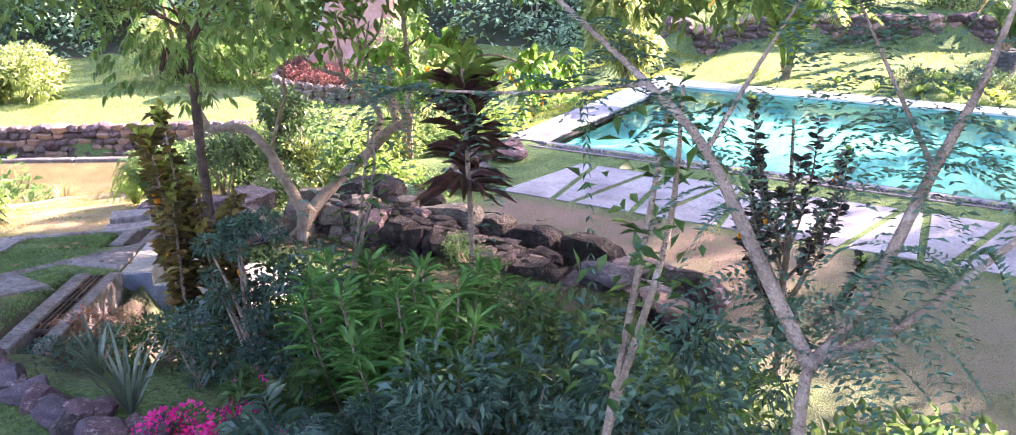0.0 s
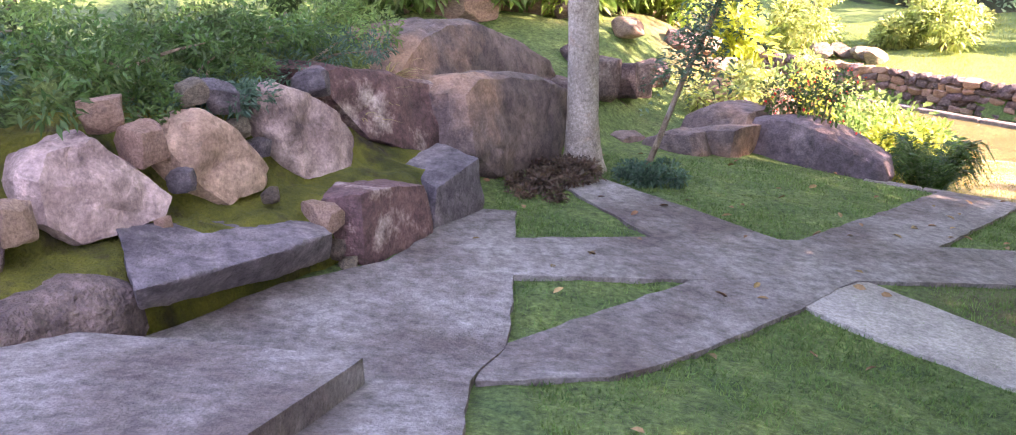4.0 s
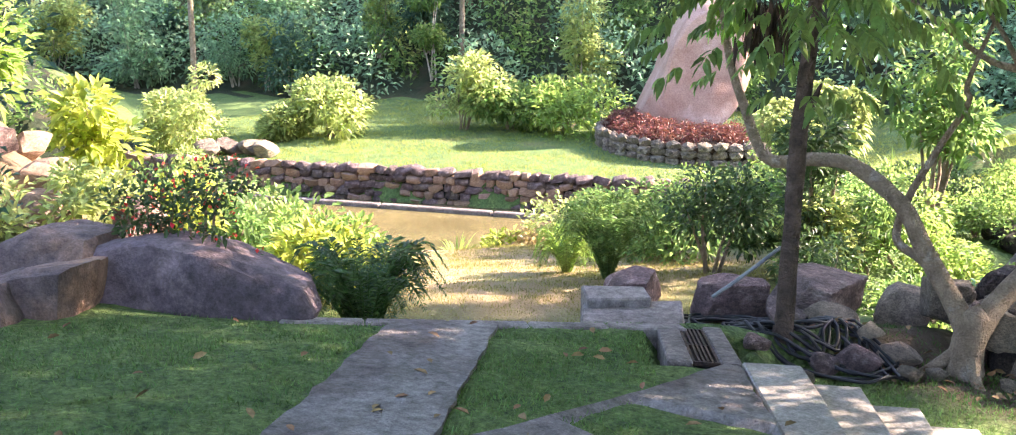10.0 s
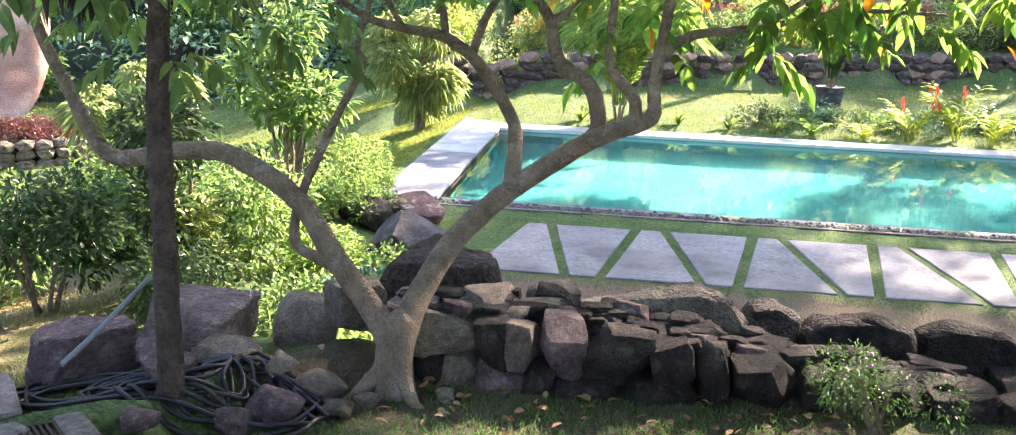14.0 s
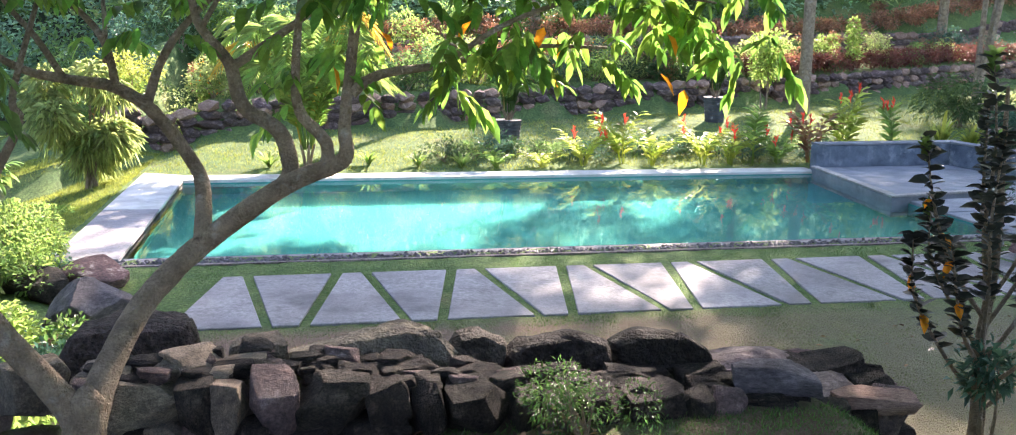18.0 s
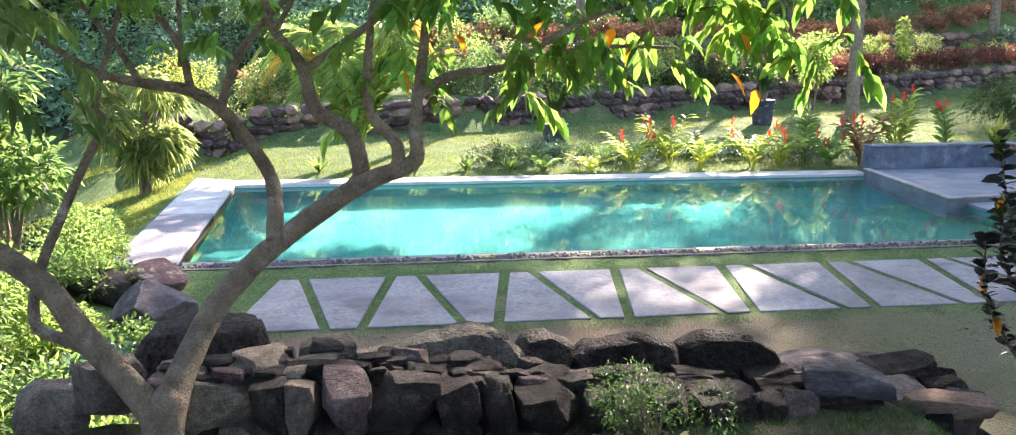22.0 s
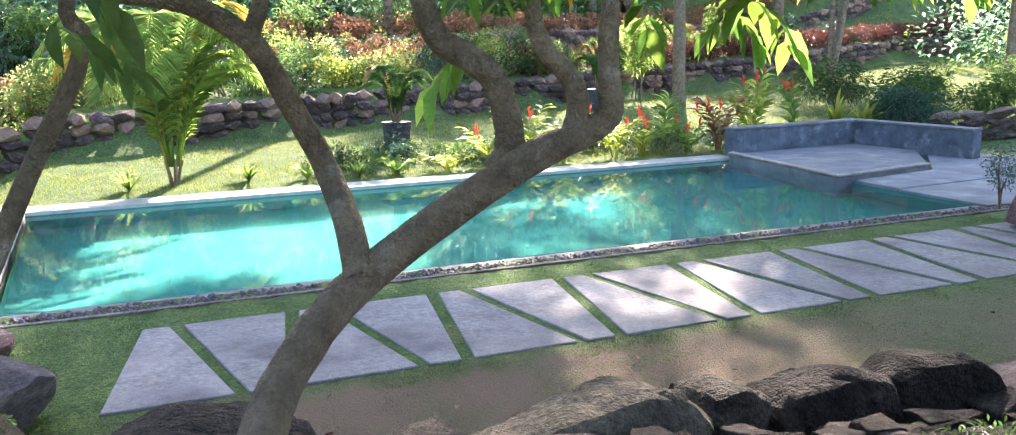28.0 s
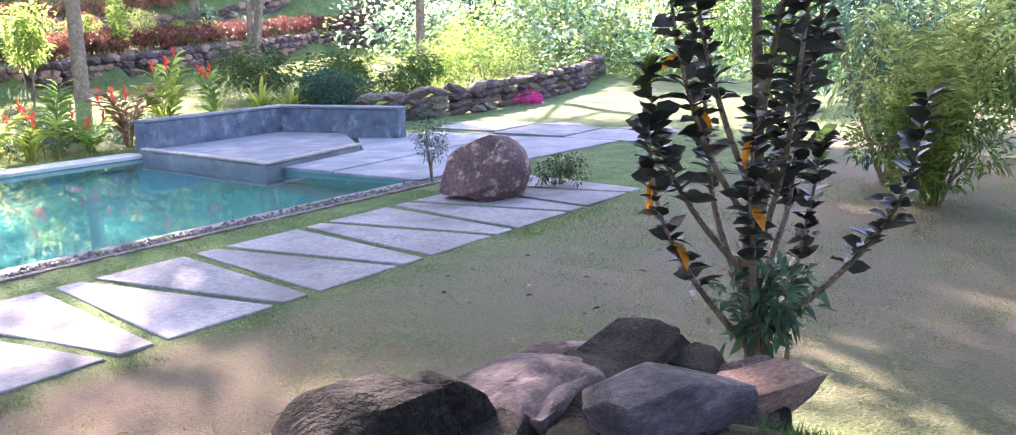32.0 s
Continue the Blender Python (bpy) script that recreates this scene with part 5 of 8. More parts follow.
def fork_tree():
    e = new("forked_tree")
    bx, by, bz = -2.39, 2.42, -0.85
    e.location = (bx, by, bz)
    tagged(e, "low forking tree with rough grey-brown bark and broad leaves", "tree")
    rnd = random.Random(12)
    o = Vector((bx, by, bz))

    def limb(name, pts, rr, seg=10, seed=1):
        bm = bmesh.new()
        tube(bm, [Vector(p) - o for p in pts], rr, seg, 5, 0.05, seed)
        part(name, bm, M_BARK, e, smooth=True)

    limb("trunk", [(-2.39, 2.4, -0.98), (-2.40, 2.41, -0.78), (-2.40, 2.43, -0.6), (-2.39, 2.46, -0.46)], [0.16, 0.11, 0.10, 0.085], 12)
    limb("limb", [(-2.38, 2.44, -0.62), (-2.34, 2.64, -0.42), (-2.23, 2.92, -0.2), (-2.1, 3.06, -0.04), (-1.86, 3.14, 0.17), (-1.42, 2.98, 0.50), (-1.15, 2.97, 0.61), (-1.09, 2.94, 0.68), (-1.1, 2.94, 0.82), (-1.07, 2.95, 1.08), (-1.0, 2.85, 1.6), (-0.85, 2.6, 2.4)], [0.08, 0.074, 0.069, 0.066, 0.061, 0.053, 0.046, 0.042, 0.034, 0.03, 0.024, 0.016], 12, 2)
    limb("limb", [(-1.2, 2.99, 0.58), (-1.19, 2.97, 0.7), (-1.23, 2.95, 0.78), (-1.33, 2.95, 0.9), (-1.35, 2.95, 1.1), (-1.3, 2.9, 1.6)], [0.04, 0.036, 0.034, 0.03, 0.025, 0.014], 9, 21)
    limb("limb", [(-2.42, 2.43, -0.6), (-2.50, 2.45, -0.45), (-2.73, 2.45, -0.13), (-2.94, 2.45, 0.18), (-3.3, 2.45, 0.4), (-3.62, 2.46, 0.40), (-3.98, 2.45, 0.36), (-4.2, 2.45, 0.72), (-4.36, 2.45, 1.1), (-4.5, 2.4, 1.9)], [0.075, 0.07, 0.062, 0.058, 0.052, 0.05, 0.045, 0.036, 0.03, 0.018], 11, 3)
    limb("limb", [(-1.88, 3.1, 0.18), (-1.88, 3.24, 0.34), (-1.91, 3.39, 0.5), (-2.03, 3.34, 0.73), (-2.15, 3.22, 0.91), (-2.33, 3.2, 1.02), (-2.58, 3.2, 1.06), (-2.83, 3.2, 1.14), (-3.3, 3.1, 1.5)], [0.05, 0.046, 0.042, 0.038, 0.036, 0.032, 0.027, 0.02, 0.012], 9, 4)
    limb("limb", [(-2.15, 3.22, 0.91), (-2.07, 3.2, 1.13), (-1.95, 3.2, 1.32), (-1.67, 3.2, 1.62), (-1.5, 3.1, 1.9)], [0.028, 0.024, 0.02, 0.014, 0.008], 8, 5)
    limb("limb", [(-2.3, 3.2, 1.02), (-2.34, 3.2, 1.24), (-2.45, 3.2, 1.4), (-2.62, 3.15, 1.55), (-2.9, 3.1, 1.9)], [0.024, 0.02, 0.017, 0.013, 0.007], 8, 31)
    limb("limb", [(-2.345, 3.2, 1.14), (-2.335, 3.2, 1.4), (-2.34, 3.15, 1.7)], [0.016, 0.013, 0.007], 7, 32)
    limb("limb", [(-2.56, 3.2, 1.06), (-2.68, 3.2, 1.27), (-2.81, 3.2, 1.44), (-3.0, 3.1, 1.8)], [0.02, 0.017, 0.014, 0.008], 7, 33)
    limb("limb", [(-1.44, 3.06, 0.48), (-1.39, 3.05, 0.58), (-1.45, 3.05, 0.79), (-1.63, 3.05, 0.92), (-1.69, 3.05, 1.14), (-1.8, 3.05, 1.29), (-1.86, 3.05, 1.41), (-1.9, 3.0, 1.8)], [0.05, 0.048, 0.044, 0.04, 0.034, 0.026, 0.022, 0.012], 10, 6)
    limb("limb", [(-1.68, 3.05, 1.13), (-1.43, 3.05, 1.3), (-1.26, 3.05, 1.42), (-1.08, 3.05, 1.52), (-0.8, 2.95, 1.65)], [0.028, 0.022, 0.018, 0.014, 0.008], 8, 7)
    limb("limb", [(-1.82, 3.02, 1.34), (-1.72, 3.0, 1.51), (-1.6, 2.95, 1.75)], [0.016, 0.013, 0.007], 7, 34)
    limb("limb", [(-2.62, 2.46, -0.28), (-2.8, 2.5, -0.17), (-2.96, 2.5, -0.09), (-2.97, 2.5, 0.06), (-2.9, 2.5, 0.28), (-2.75, 2.5, 0.6), (-2.6, 2.5, 0.9), (-2.62, 2.5, 1.02), (-2.45, 2.45, 1.5)], [0.036, 0.034, 0.03, 0.028, 0.026, 0.022, 0.02, 0.017, 0.01], 7, 8)
    limb("limb", [(-1.06, 2.95, 1.0), (-0.9, 2.97, 1.1), (-0.55, 3.05, 1.15), (-0.1, 3.1, 1.25), (0.4, 3.1, 1.25)], [0.035, 0.026, 0.02, 0.014, 0.008], 8, 9)
    limb("limb", [(-0.55, 3.05, 1.15), (-0.2, 2.8, 1.4), (0.3, 2.6, 1.55), (0.8, 2.5, 1.5)], [0.018, 0.014, 0.01, 0.006], 7, 10)
    limb("root_flare", [(-2.34, 2.36, -0.72), (-2.25, 2.25, -0.84), (-2.1, 2.15, -0.92)], [0.05, 0.035, 0.02], 7, 11)
    limb("root_flare", [(-2.46, 2.38, -0.72), (-2.58, 2.3, -0.84), (-2.7, 2.2, -0.92)], [0.05, 0.035, 0.02], 7, 12)
    # leaves hanging into view, then the crown above
    P, D, L = [], [], []
    for i in range(21):
        x = rnd.uniform(-1.5, 1.15)
        c = Vector((x, rnd.uniform(2.4, 3.3), rnd.uniform(1.05, 1.75) - 0.05 * x)) - o
        for k in range(5):
            q = c + Vector((rnd.gauss(0, 0.09), rnd.gauss(0, 0.09), rnd.gauss(0, 0.07)))
            twig_leaves(P, D, L, q, (rnd.gauss(0, 0.7), rnd.gauss(0, 0.7), -0.3), rnd.randint(3, 5), rnd, rnd.uniform(0.1, 0.14))
    for i in range(34):
        q = Vector((rnd.uniform(-4.6, -3.4), rnd.uniform(2.1, 2.8), rnd.uniform(1.2, 2.0))) - o
        twig_leaves(P, D, L, q, (rnd.gauss(0, 0.7), rnd.gauss(0, 0.7), -0.2), 5, rnd, 0.1)
    for i in range(30):
        q = Vector((rnd.uniform(-2.9, -1.6), rnd.uniform(2.3, 3.4), rnd.uniform(1.25, 1.9))) - o
        twig_leaves(P, D, L, q, (rnd.gauss(0, 0.7), rnd.gauss(0, 0.7), -0.1), 4, rnd, 0.1)
    leaf_sheet("leaves", P, D, np.array(L), 0.5, L_FORK, e, "broad backlit green leaves", fold=0.12, droop=0.3, fine=True, seed=4)
    rs = np.random.RandomState(9)
    cs = [(rnd.uniform(-3.6, 6.8), rnd.uniform(-3.4, 0.9), rnd.uniform(3.4, 6.6)) for _ in range(110)]
    p, d = clumps(cs, [rnd.uniform(0.6, 1.05) for _ in cs], 52000, rs)
    leaf_sheet("crown", p, d, 0.13, 0.5, L_MID, e, seed=5)
    # low clumps added above the view to keep the steps in shade
    cs = [Vector((rnd.uniform(-1.3, 0.9), rnd.uniform(3.6, 5.3), rnd.uniform(2.15, 2.8))) - o for _ in range(26)]
    p, d = clumps(cs, [rnd.uniform(0.3, 0.5) for _ in cs], 4800, rs, hollow=0.1)
    leaf_sheet("crown", p, d, 0.12, 0.5, L_FORK, e, seed=6)
    for _ in range(9):
        q = Vector((rnd.uniform(-1.4, 0.9), rnd.uniform(2.5, 3.2), rnd.uniform(0.95, 1.5))) - o
        leaf_sheet("old_leaf", [q], [(rnd.gauss(0, 0.5), rnd.gauss(0, 0.5), -1)], 0.11, 0.5, L_ORANGE, e, "yellowing old leaf", fine=True, seed=6)


fork_tree()


def canopy_tree():
    """Tall added tree, its trunk out of view, whose crown shades path and pad."""
    e = new("added_shade_tree")
    bx, by = 9.0, -2.4
    o = Vector((bx, by, gz(bx, by)))
    e.location = o
    tagged(e, "tall added shade tree with a grey trunk out of view", "tree")
    bm = bmesh.new()
    tube(bm, [(0, 0, -0.2), (0, 0, 0.5), (-0.2, 0.1, 2.4), (-0.6, 0.6, 4.6)], [0.42, 0.3, 0.25, 0.2], 12, 5, 0.04, 4)
    part("trunk", bm, M_BARK, e, smooth=True)
    rnd = random.Random(43)
    cs = []
    while len(cs) < 210:
        p = Vector((rnd.uniform(-2.2, 9.5), rnd.uniform(-3.4, 8.6), rnd.uniform(4.5, 7.0)))
        if p.y < 5.2 or (p.x > 0.4 and p.y < 6.6) or p.x > 4.4:
            cs.append(p - o)
    # further clumps set only to cast shade on chosen ground
    for _ in range(20):
        cs.append(Vector((rnd.uniform(-0.5, 1.5), rnd.uniform(8.2, 10.6), rnd.uniform(4.7, 5.6))) - o)
    for _ in range(22):
        cs.append(Vector((rnd.uniform(1.2, 4.2), rnd.uniform(-0.8, 2.8), rnd.uniform(4.9, 6.2))) - o)
    for _ in range(46):
        cs.append(Vector((rnd.uniform(7.5, 12.5), rnd.uniform(8.8, 13.4), rnd.uniform(5.3, 6.6))) - o)
    for i in range(10):
        t = cs[i * 22]
        bm = bmesh.new()
        tube(bm, [(-0.5, 0.5, 4.2), Vector((-0.5, 0.5, 4.4)).lerp(t, 0.5) + Vector((0, 0, 0.6)), t], [0.13, 0.08, 0.02], 8, 4)
        part("limb", bm, M_BARK, e, smooth=True)
    rs = np.random.RandomState(19)
    p, d = clumps(cs, [rnd.uniform(0.7, 1.15) for _ in cs], 92000, rs, hollow=0.1)
    leaf_sheet("crown", p, d, 0.2, 0.52, L_MID, e, seed=15)


canopy_tree()


def dark_tree():
    e = new("slender_tree")
    x, y = -3.36, 1.77
    e.location = (x, y, -0.82)
    tagged(e, "slender dark-barked tree with a split, drooping crown", "tree")
    bm = bmesh.new()
    tube(bm, [(0, 0, -0.1), (0.0, 0.0, 0.1), (0.0, 0.01, 0.5), (0.01, 0.0, 1.0), (0.0, 0.02, 1.5), (0.03, 0.02, 2.0), (0.08, 0.0, 2.7)], [0.09, 0.07, 0.062, 0.058, 0.055, 0.05, 0.035], 10, 5, 0.09, 3)
    part("trunk", bm, M_BARK_DARK, e, smooth=True)
    bm = bmesh.new()
    tube(bm, [(0.03, 0.02, 1.55), (0.09, 0.03, 1.75), (0.12, 0.04, 1.84)], [0.03, 0.022, 0.006], 6, 3, 0.1)
    part("broken_stub", bm, M_BARK_DARK, e, "splintered stub")
    rnd = random.Random(3)
    for i in range(7):
        a = i * 0.9
        bm = bmesh.new()
        q = Vector((math.cos(a), math.sin(a), 0))
        tube(bm, [Vector((0.06, 0, 2.3 + 0.05 * i)), q * 0.4 + Vector((0, 0, 2.8)), q * 0.9 + Vector((0, 0, 2.9 + 0.1 * (i % 3)))], [0.025, 0.018, 0.008], 6, 4)
        part("limb", bm, M_BARK_DARK, e)
    P, D, L = [], [], []
    for i in range(60):
        a = rnd.uniform(0, 6.28)
        r = rnd.uniform(0.3, 1.1)
        twig_leaves(P, D, L, (r * math.cos(a), r * math.sin(a), rnd.uniform(2.2, 3.1)), (math.cos(a), math.sin(a), -0.3), 5, rnd, 0.1)
    for i in range(62):
        a = rnd.uniform(0, 6.28)
        r = rnd.uniform(0.12, 0.85)
        twig_leaves(P, D, L, (r * math.cos(a), r * math.sin(a), rnd.uniform(1.75, 2.7)), (math.cos(a), math.sin(a), -0.35), 5, rnd, 0.1)
    leaf_sheet("crown", P, D, np.array(L), 0.45, L_MID, e, fold=0.12, droop=0.4, fine=True, seed=8)
    P = [(-0.28 + rnd.gauss(0, 0.07), rnd.gauss(0, 0.06), 2.25 + rnd.uniform(-0.15, 0.12)) for _ in range(160)]
    leaf_sheet("dead_leaves", P, [(rnd.gauss(0, 0.2), rnd.gauss(0, 0.2), -1) for _ in P], 0.16, 0.2, material("dead_leaf", (0.03, 0.02, 0.015), (0.09, 0.055, 0.035), 0.9, 5, 40, 0, island=0.4), e, "bunch of hanging dead leaves", seed=9)


dark_tree()


# ---------- rubble wall ----------
def rubble_wall():
    e = new("rubble_wall")
    tagged(e, "dry-stacked wall of dark rough field stones", "wall", kind="structure")
    rnd = random.Random(31)
    kinds = [block_mesh("stone_shape", 300 + i, m, 10, 1, 0.025, 0.37, 0.6) for i, m in enumerate([M_ROCK_DARK] * 9 + [M_ROCK])]

    pale = [block_mesh("stone_shape", 320 + i, m, 10, 1, 0.025, 0.37, 0.6) for i, m in enumerate((M_ROCK_PALE, M_ROCK, M_ROCK_PALE, M_ROCK_DARK))]

    def put(x, y, z, sx, sy, sz):
        ob = new("stone", rnd.choice(pale if x < -1.3 - 0.5 * rnd.random() else kinds))
        ob.parent = e
        ob.matrix_world = Matrix.LocRotScale((x, y, z), Euler((rnd.uniform(-0.12, 0.12), rnd.uniform(-0.12, 0.12), rnd.uniform(-0.15, 0.15) + rnd.choice((0, math.pi)))), (sx, sy, sz))

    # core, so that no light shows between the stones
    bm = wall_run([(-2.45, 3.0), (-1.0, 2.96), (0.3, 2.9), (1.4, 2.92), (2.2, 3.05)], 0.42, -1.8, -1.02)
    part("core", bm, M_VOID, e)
    def top_at(x):
        return -0.5 - 0.115 * max(0.0, x + 1.6) - 0.04 * max(0.0, x - 1.4)

    for course in range(2):
        x = -2.55
        while x < 2.1:
            w = rnd.uniform(0.18, 0.42)
            yy = 2.72 + 0.05 * math.sin(x * 1.3) + (0.2 * max(0, x - 1.5)) + course * 0.05
            put(x + w / 2, yy, top_at(x) - 0.13 - 0.24 * (1 - course) + rnd.uniform(-0.02, 0.02), w * 1.05, 0.36, 0.29 * rnd.uniform(0.9, 1.15))
            x += w * 0.97
    for i in range(170):
        x = rnd.uniform(-2.5, 2.3)
        s = rnd.uniform(0.05, 0.17)
        put(x, rnd.uniform(2.75, 3.15) + (0.15 * max(0, x - 1.5)), top_at(x) + rnd.uniform(-0.03, 0.03), s * 1.5, s * 1.1, s * 0.6)
    # the side that drops to the pool lawn, and the end
    for z in (-1.5, -1.22, -0.95):
        x = -2.4
        while x < 2.2:
            w = rnd.uniform(0.25, 0.5)
            put(x + w / 2, 3.28 + 0.12 * (-0.7 - z) + 0.15 * max(0, x - 1.5), z, w, 0.36, 0.34)
            x += w * 0.95
        for q in range(3):
            put(2.32, 2.95 + q * 0.22, z - 0.06, 0.36, 0.3, 0.3)
    return e


rubble_wall()
def wall_at(s, d):
    return s, 3.3 - d


for i, (outline, d, depth, lean, mat, lab) in enumerate([
    ([(-2.76, -0.58), (-2.66, -0.42), (-2.44, -0.37), (-2.02, -0.41), (-1.97, -0.57), (-2.0, -0.95), (-2.7, -0.98)], -0.05, 0.6, 0.1, M_ROCK_DARK, "big black boulder with a pale flat top"),
    ([(-1.5, -0.58), (-1.25, -0.52), (-0.7, -0.43), (-0.5, -0.47), (-0.41, -0.62), (-0.55, -0.84), (-1.48, -0.84)], 0.03, 0.3, 0.15, M_ROCK_PALE, "long grey boulder lying on the wall"),
    ([(-0.48, -0.67), (-0.4, -0.54), (-0.24, -0.51), (-0.1, -0.6), (-0.13, -0.87), (-0.43, -0.87)], -0.06, 0.3, 0.1, M_ROCK_DARK, "black rounded boulder on the wall"),
    ([(-0.1, -0.69), (-0.01, -0.61), (0.33, -0.57), (0.54, -0.63), (0.6, -0.79), (0.48, -0.94), (-0.08, -0.92)], -0.05, 0.34, 0.15, M_ROCK_DARK, "black broken boulder on the wall"),
    ([(0.61, -0.65), (0.78, -0.59), (1.1, -0.61), (1.28, -0.7), (1.38, -0.85), (1.34, -1.01), (0.66, -0.98)], -0.08, 0.32, 0.15, M_ROCK_DARK, "black broken boulder on the wall"),
    ([(1.28, -0.78), (1.68, -0.76), (1.95, -0.8), (2.0, -0.9), (1.9, -1.05), (1.35, -1.02)], 0.12, 0.45, 0.4, M_ROCK_PURPLE, "low dark purple boulder on the wall"),
    ([(1.66, -0.84), (2.14, -0.82), (2.48, -0.92), (2.63, -1.02), (2.58, -1.18), (1.8, -1.1)], 0.0, 0.4, 0.3, M_ROCK_RED, "long flat red-brown slab at the wall's end"),
]):
    bank_rock(outline, d, depth, 400 + i, mat, lab, lean, 0.07, 0.032, wall_at, "wall-top boulders")
for i, (x, y, s, rz, z, lab, mat) in enumerate([
    (-1.62, 3.35, (0.36, 0.3, 0.36), 20, -0.88, "pale angular stone on the wall", M_ROCK_PALE),
    (1.78, 3.1, (0.72, 0.46, 0.12), 6, -0.99, "flat purple-grey stone on the wall", M_ROCK_MAUVE),
    (2.15, 2.9, (0.55, 0.34, 0.12), -8, -1.02, "flat tan stone on the wall", M_ROCK_TAN),
    (1.5, 2.95, (0.55, 0.4, 0.18), -15, -0.86, "flat blue-black stone on the wall", M_ROCK_SLATE),
    (-1.95, 3.0, (0.3, 0.26, 0.26), 40, -0.7, "pale angular stone on the wall", M_ROCK_PALE),
    (-2.75, 2.95, (0.34, 0.28, 0.34), 40, -0.78, "pale broken stone beside the tree", M_ROCK_PALE),
    (-3.1, 3.05, (0.42, 0.35, 0.4), 10, -1.0, "pale broken stone beside the tree", M_ROCK_PALE),
]):
    boulder(x, y, s, mat, 415 + i, lab, rz, (0, 0), 0.1, z=z + 0.05, cuts=16, rough=0.13, group="wall-top boulders", square=1.0 if mat is M_ROCK_DARK else 0.6)
for i, (x, y, s) in enumerate([(-2.92, 1.98, 0.26), (-2.74, 2.24, 0.26), (-2.98, 2.25, 0.2), (-3.05, 1.75, 0.2), (-3.3, 2.35, 0.34), (-2.62, 2.05, 0.16), (-3.6, 2.2, 0.3), (-3.05, 1.5, 0.14), (-2.5, 2.2, 0.12), (-3.3, 1.35, 0.16), (-2.1, 2.35, 0.12)]):
    boulder(x, y, (s * 1.2, s, s * 0.7), M_ROCK_PALE if i % 3 else M_ROCK, 430 + i, "loose stone on the ground by the tree", i * 50, (0, 0), 0.2, name="stone", sub=3, group="loose stones by the tree")
for i, (x, y, s, mat) in enumerate([(-3.5, 2.6, (0.8, 0.5, 0.42), M_ROCK), (-4.25, 2.45, (0.6, 0.4, 0.36), M_ROCK), (-5.0, 2.15, (0.66, 0.45, 0.36), M_ROCK), (-3.0, 3.35, (0.5, 0.45, 0.7), M_ROCK)]):
    boulder(x, y, s, mat, 450 + i, "mossy brown boulder beside the hoses", i * 60, (0, 0), 0.15, group="hose-side boulders", square=0.6)
# rocks at the corner of the slab lawn
for i, (x, y, s, mat, lab) in enumerate([(-3.4, 7.2, (0.85, 0.7, 0.62), M_ROCK_SLATE, "dark fissured boulder at the slab lawn's edge"), (-3.7, 9.0, (0.78, 0.6, 0.4), M_ROCK_RED, "red-brown boulder near the pool corner"), (-4.35, 9.35, (0.5, 0.45, 0.3), M_ROCK_DARK, "blue-black slab rock under the coping"), (-3.55, 6.1, (0.42, 0.4, 0.4), M_ROCK_TAN, "rusty boulder at the slab lawn's edge"), (-4.1, 8.3, (0.8, 0.6, 0.5), M_ROCK_DARK, "dark boulder at the slab lawn's edge"), (-3.0, 5.4, (0.8, 0.6, 0.5), M_ROCK_DARK, "dark boulder at the slab lawn's edge"), (-3.3, 4.5, (0.7, 0.6, 0.5), M_ROCK, "brown boulder behind the tree")]):
    boulder(x, y, s, mat, 470 + i, lab, i * 40, (0, 0), 0.15, z=min(gz(x, y), POOL_Z), group="")


# ---------- hoses ----------
M_HOSE = material("black_rubber", (0.008, 0.008, 0.010), (0.02, 0.02, 0.024), 0.45, 8, 60, 0.1)
def hose(seed, cx, cy, r, turns, rad, mat, label):
    rnd = random.Random(seed)
    bm = bmesh.new()
    pts = []
    n = int(turns * 9)
    for i in range(n):
        a = i / 9 * 6.283 + rnd.uniform(-0.2, 0.2)
        q = r * rnd.uniform(0.75, 1.15)
        x, y = cx + q * 1.5 * math.cos(a), cy + q * 0.75 * math.sin(a)
        pts.append((x, y, gz(x, y) + rad + 0.01 + 0.05 * rnd.random()))
    tube(bm, pts, [rad] * n, 7, 4)
    ob = obj("garden_hose", bm, mat, smooth=True)
    tagged(ob, label, "hose", group="coiled hoses")


for i in range(9):
    hose(i, -4.0 + 0.16 * i - (0.5 if i > 5 else 0), 2.05 - 0.03 * i + (0.2 if i > 5 else 0), 0.28 + 0.05 * (i % 3), 2.6, 0.0115, M_HOSE, "coiled black rubber hose lying on the stones")
bm = bmesh.new()
tube(bm, [(-3.72, 1.45, -0.42), (-3.62, 1.62, -0.3), (-3.5, 1.9, -0.12)], [0.013, 0.013, 0.013], 8, 3)
tagged(obj("pipe", bm, material("grey_pipe", (0.14, 0.15, 0.16), (0.24, 0.25, 0.26), 0.5, 5, 60, 0.1), smooth=True), "short grey plastic pipe leaning among hoses", "pipe")
# ---------- pond, terrace, standing stone ----------
M_POND = material("murky_pond_water", (0.09, 0.075, 0.035), (0.16, 0.13, 0.06), 0.12, 0.8, 20, 0.06, 6, spec=0.5)
TV = (0.847, 0.532)  # along the terrace wall
TN = (-0.532, 0.847)


def ter(a, v):
    return (-13.5 + TV[0] * a + TN[0] * v, 14.6 + TV[1] * a + TN[1] * v)


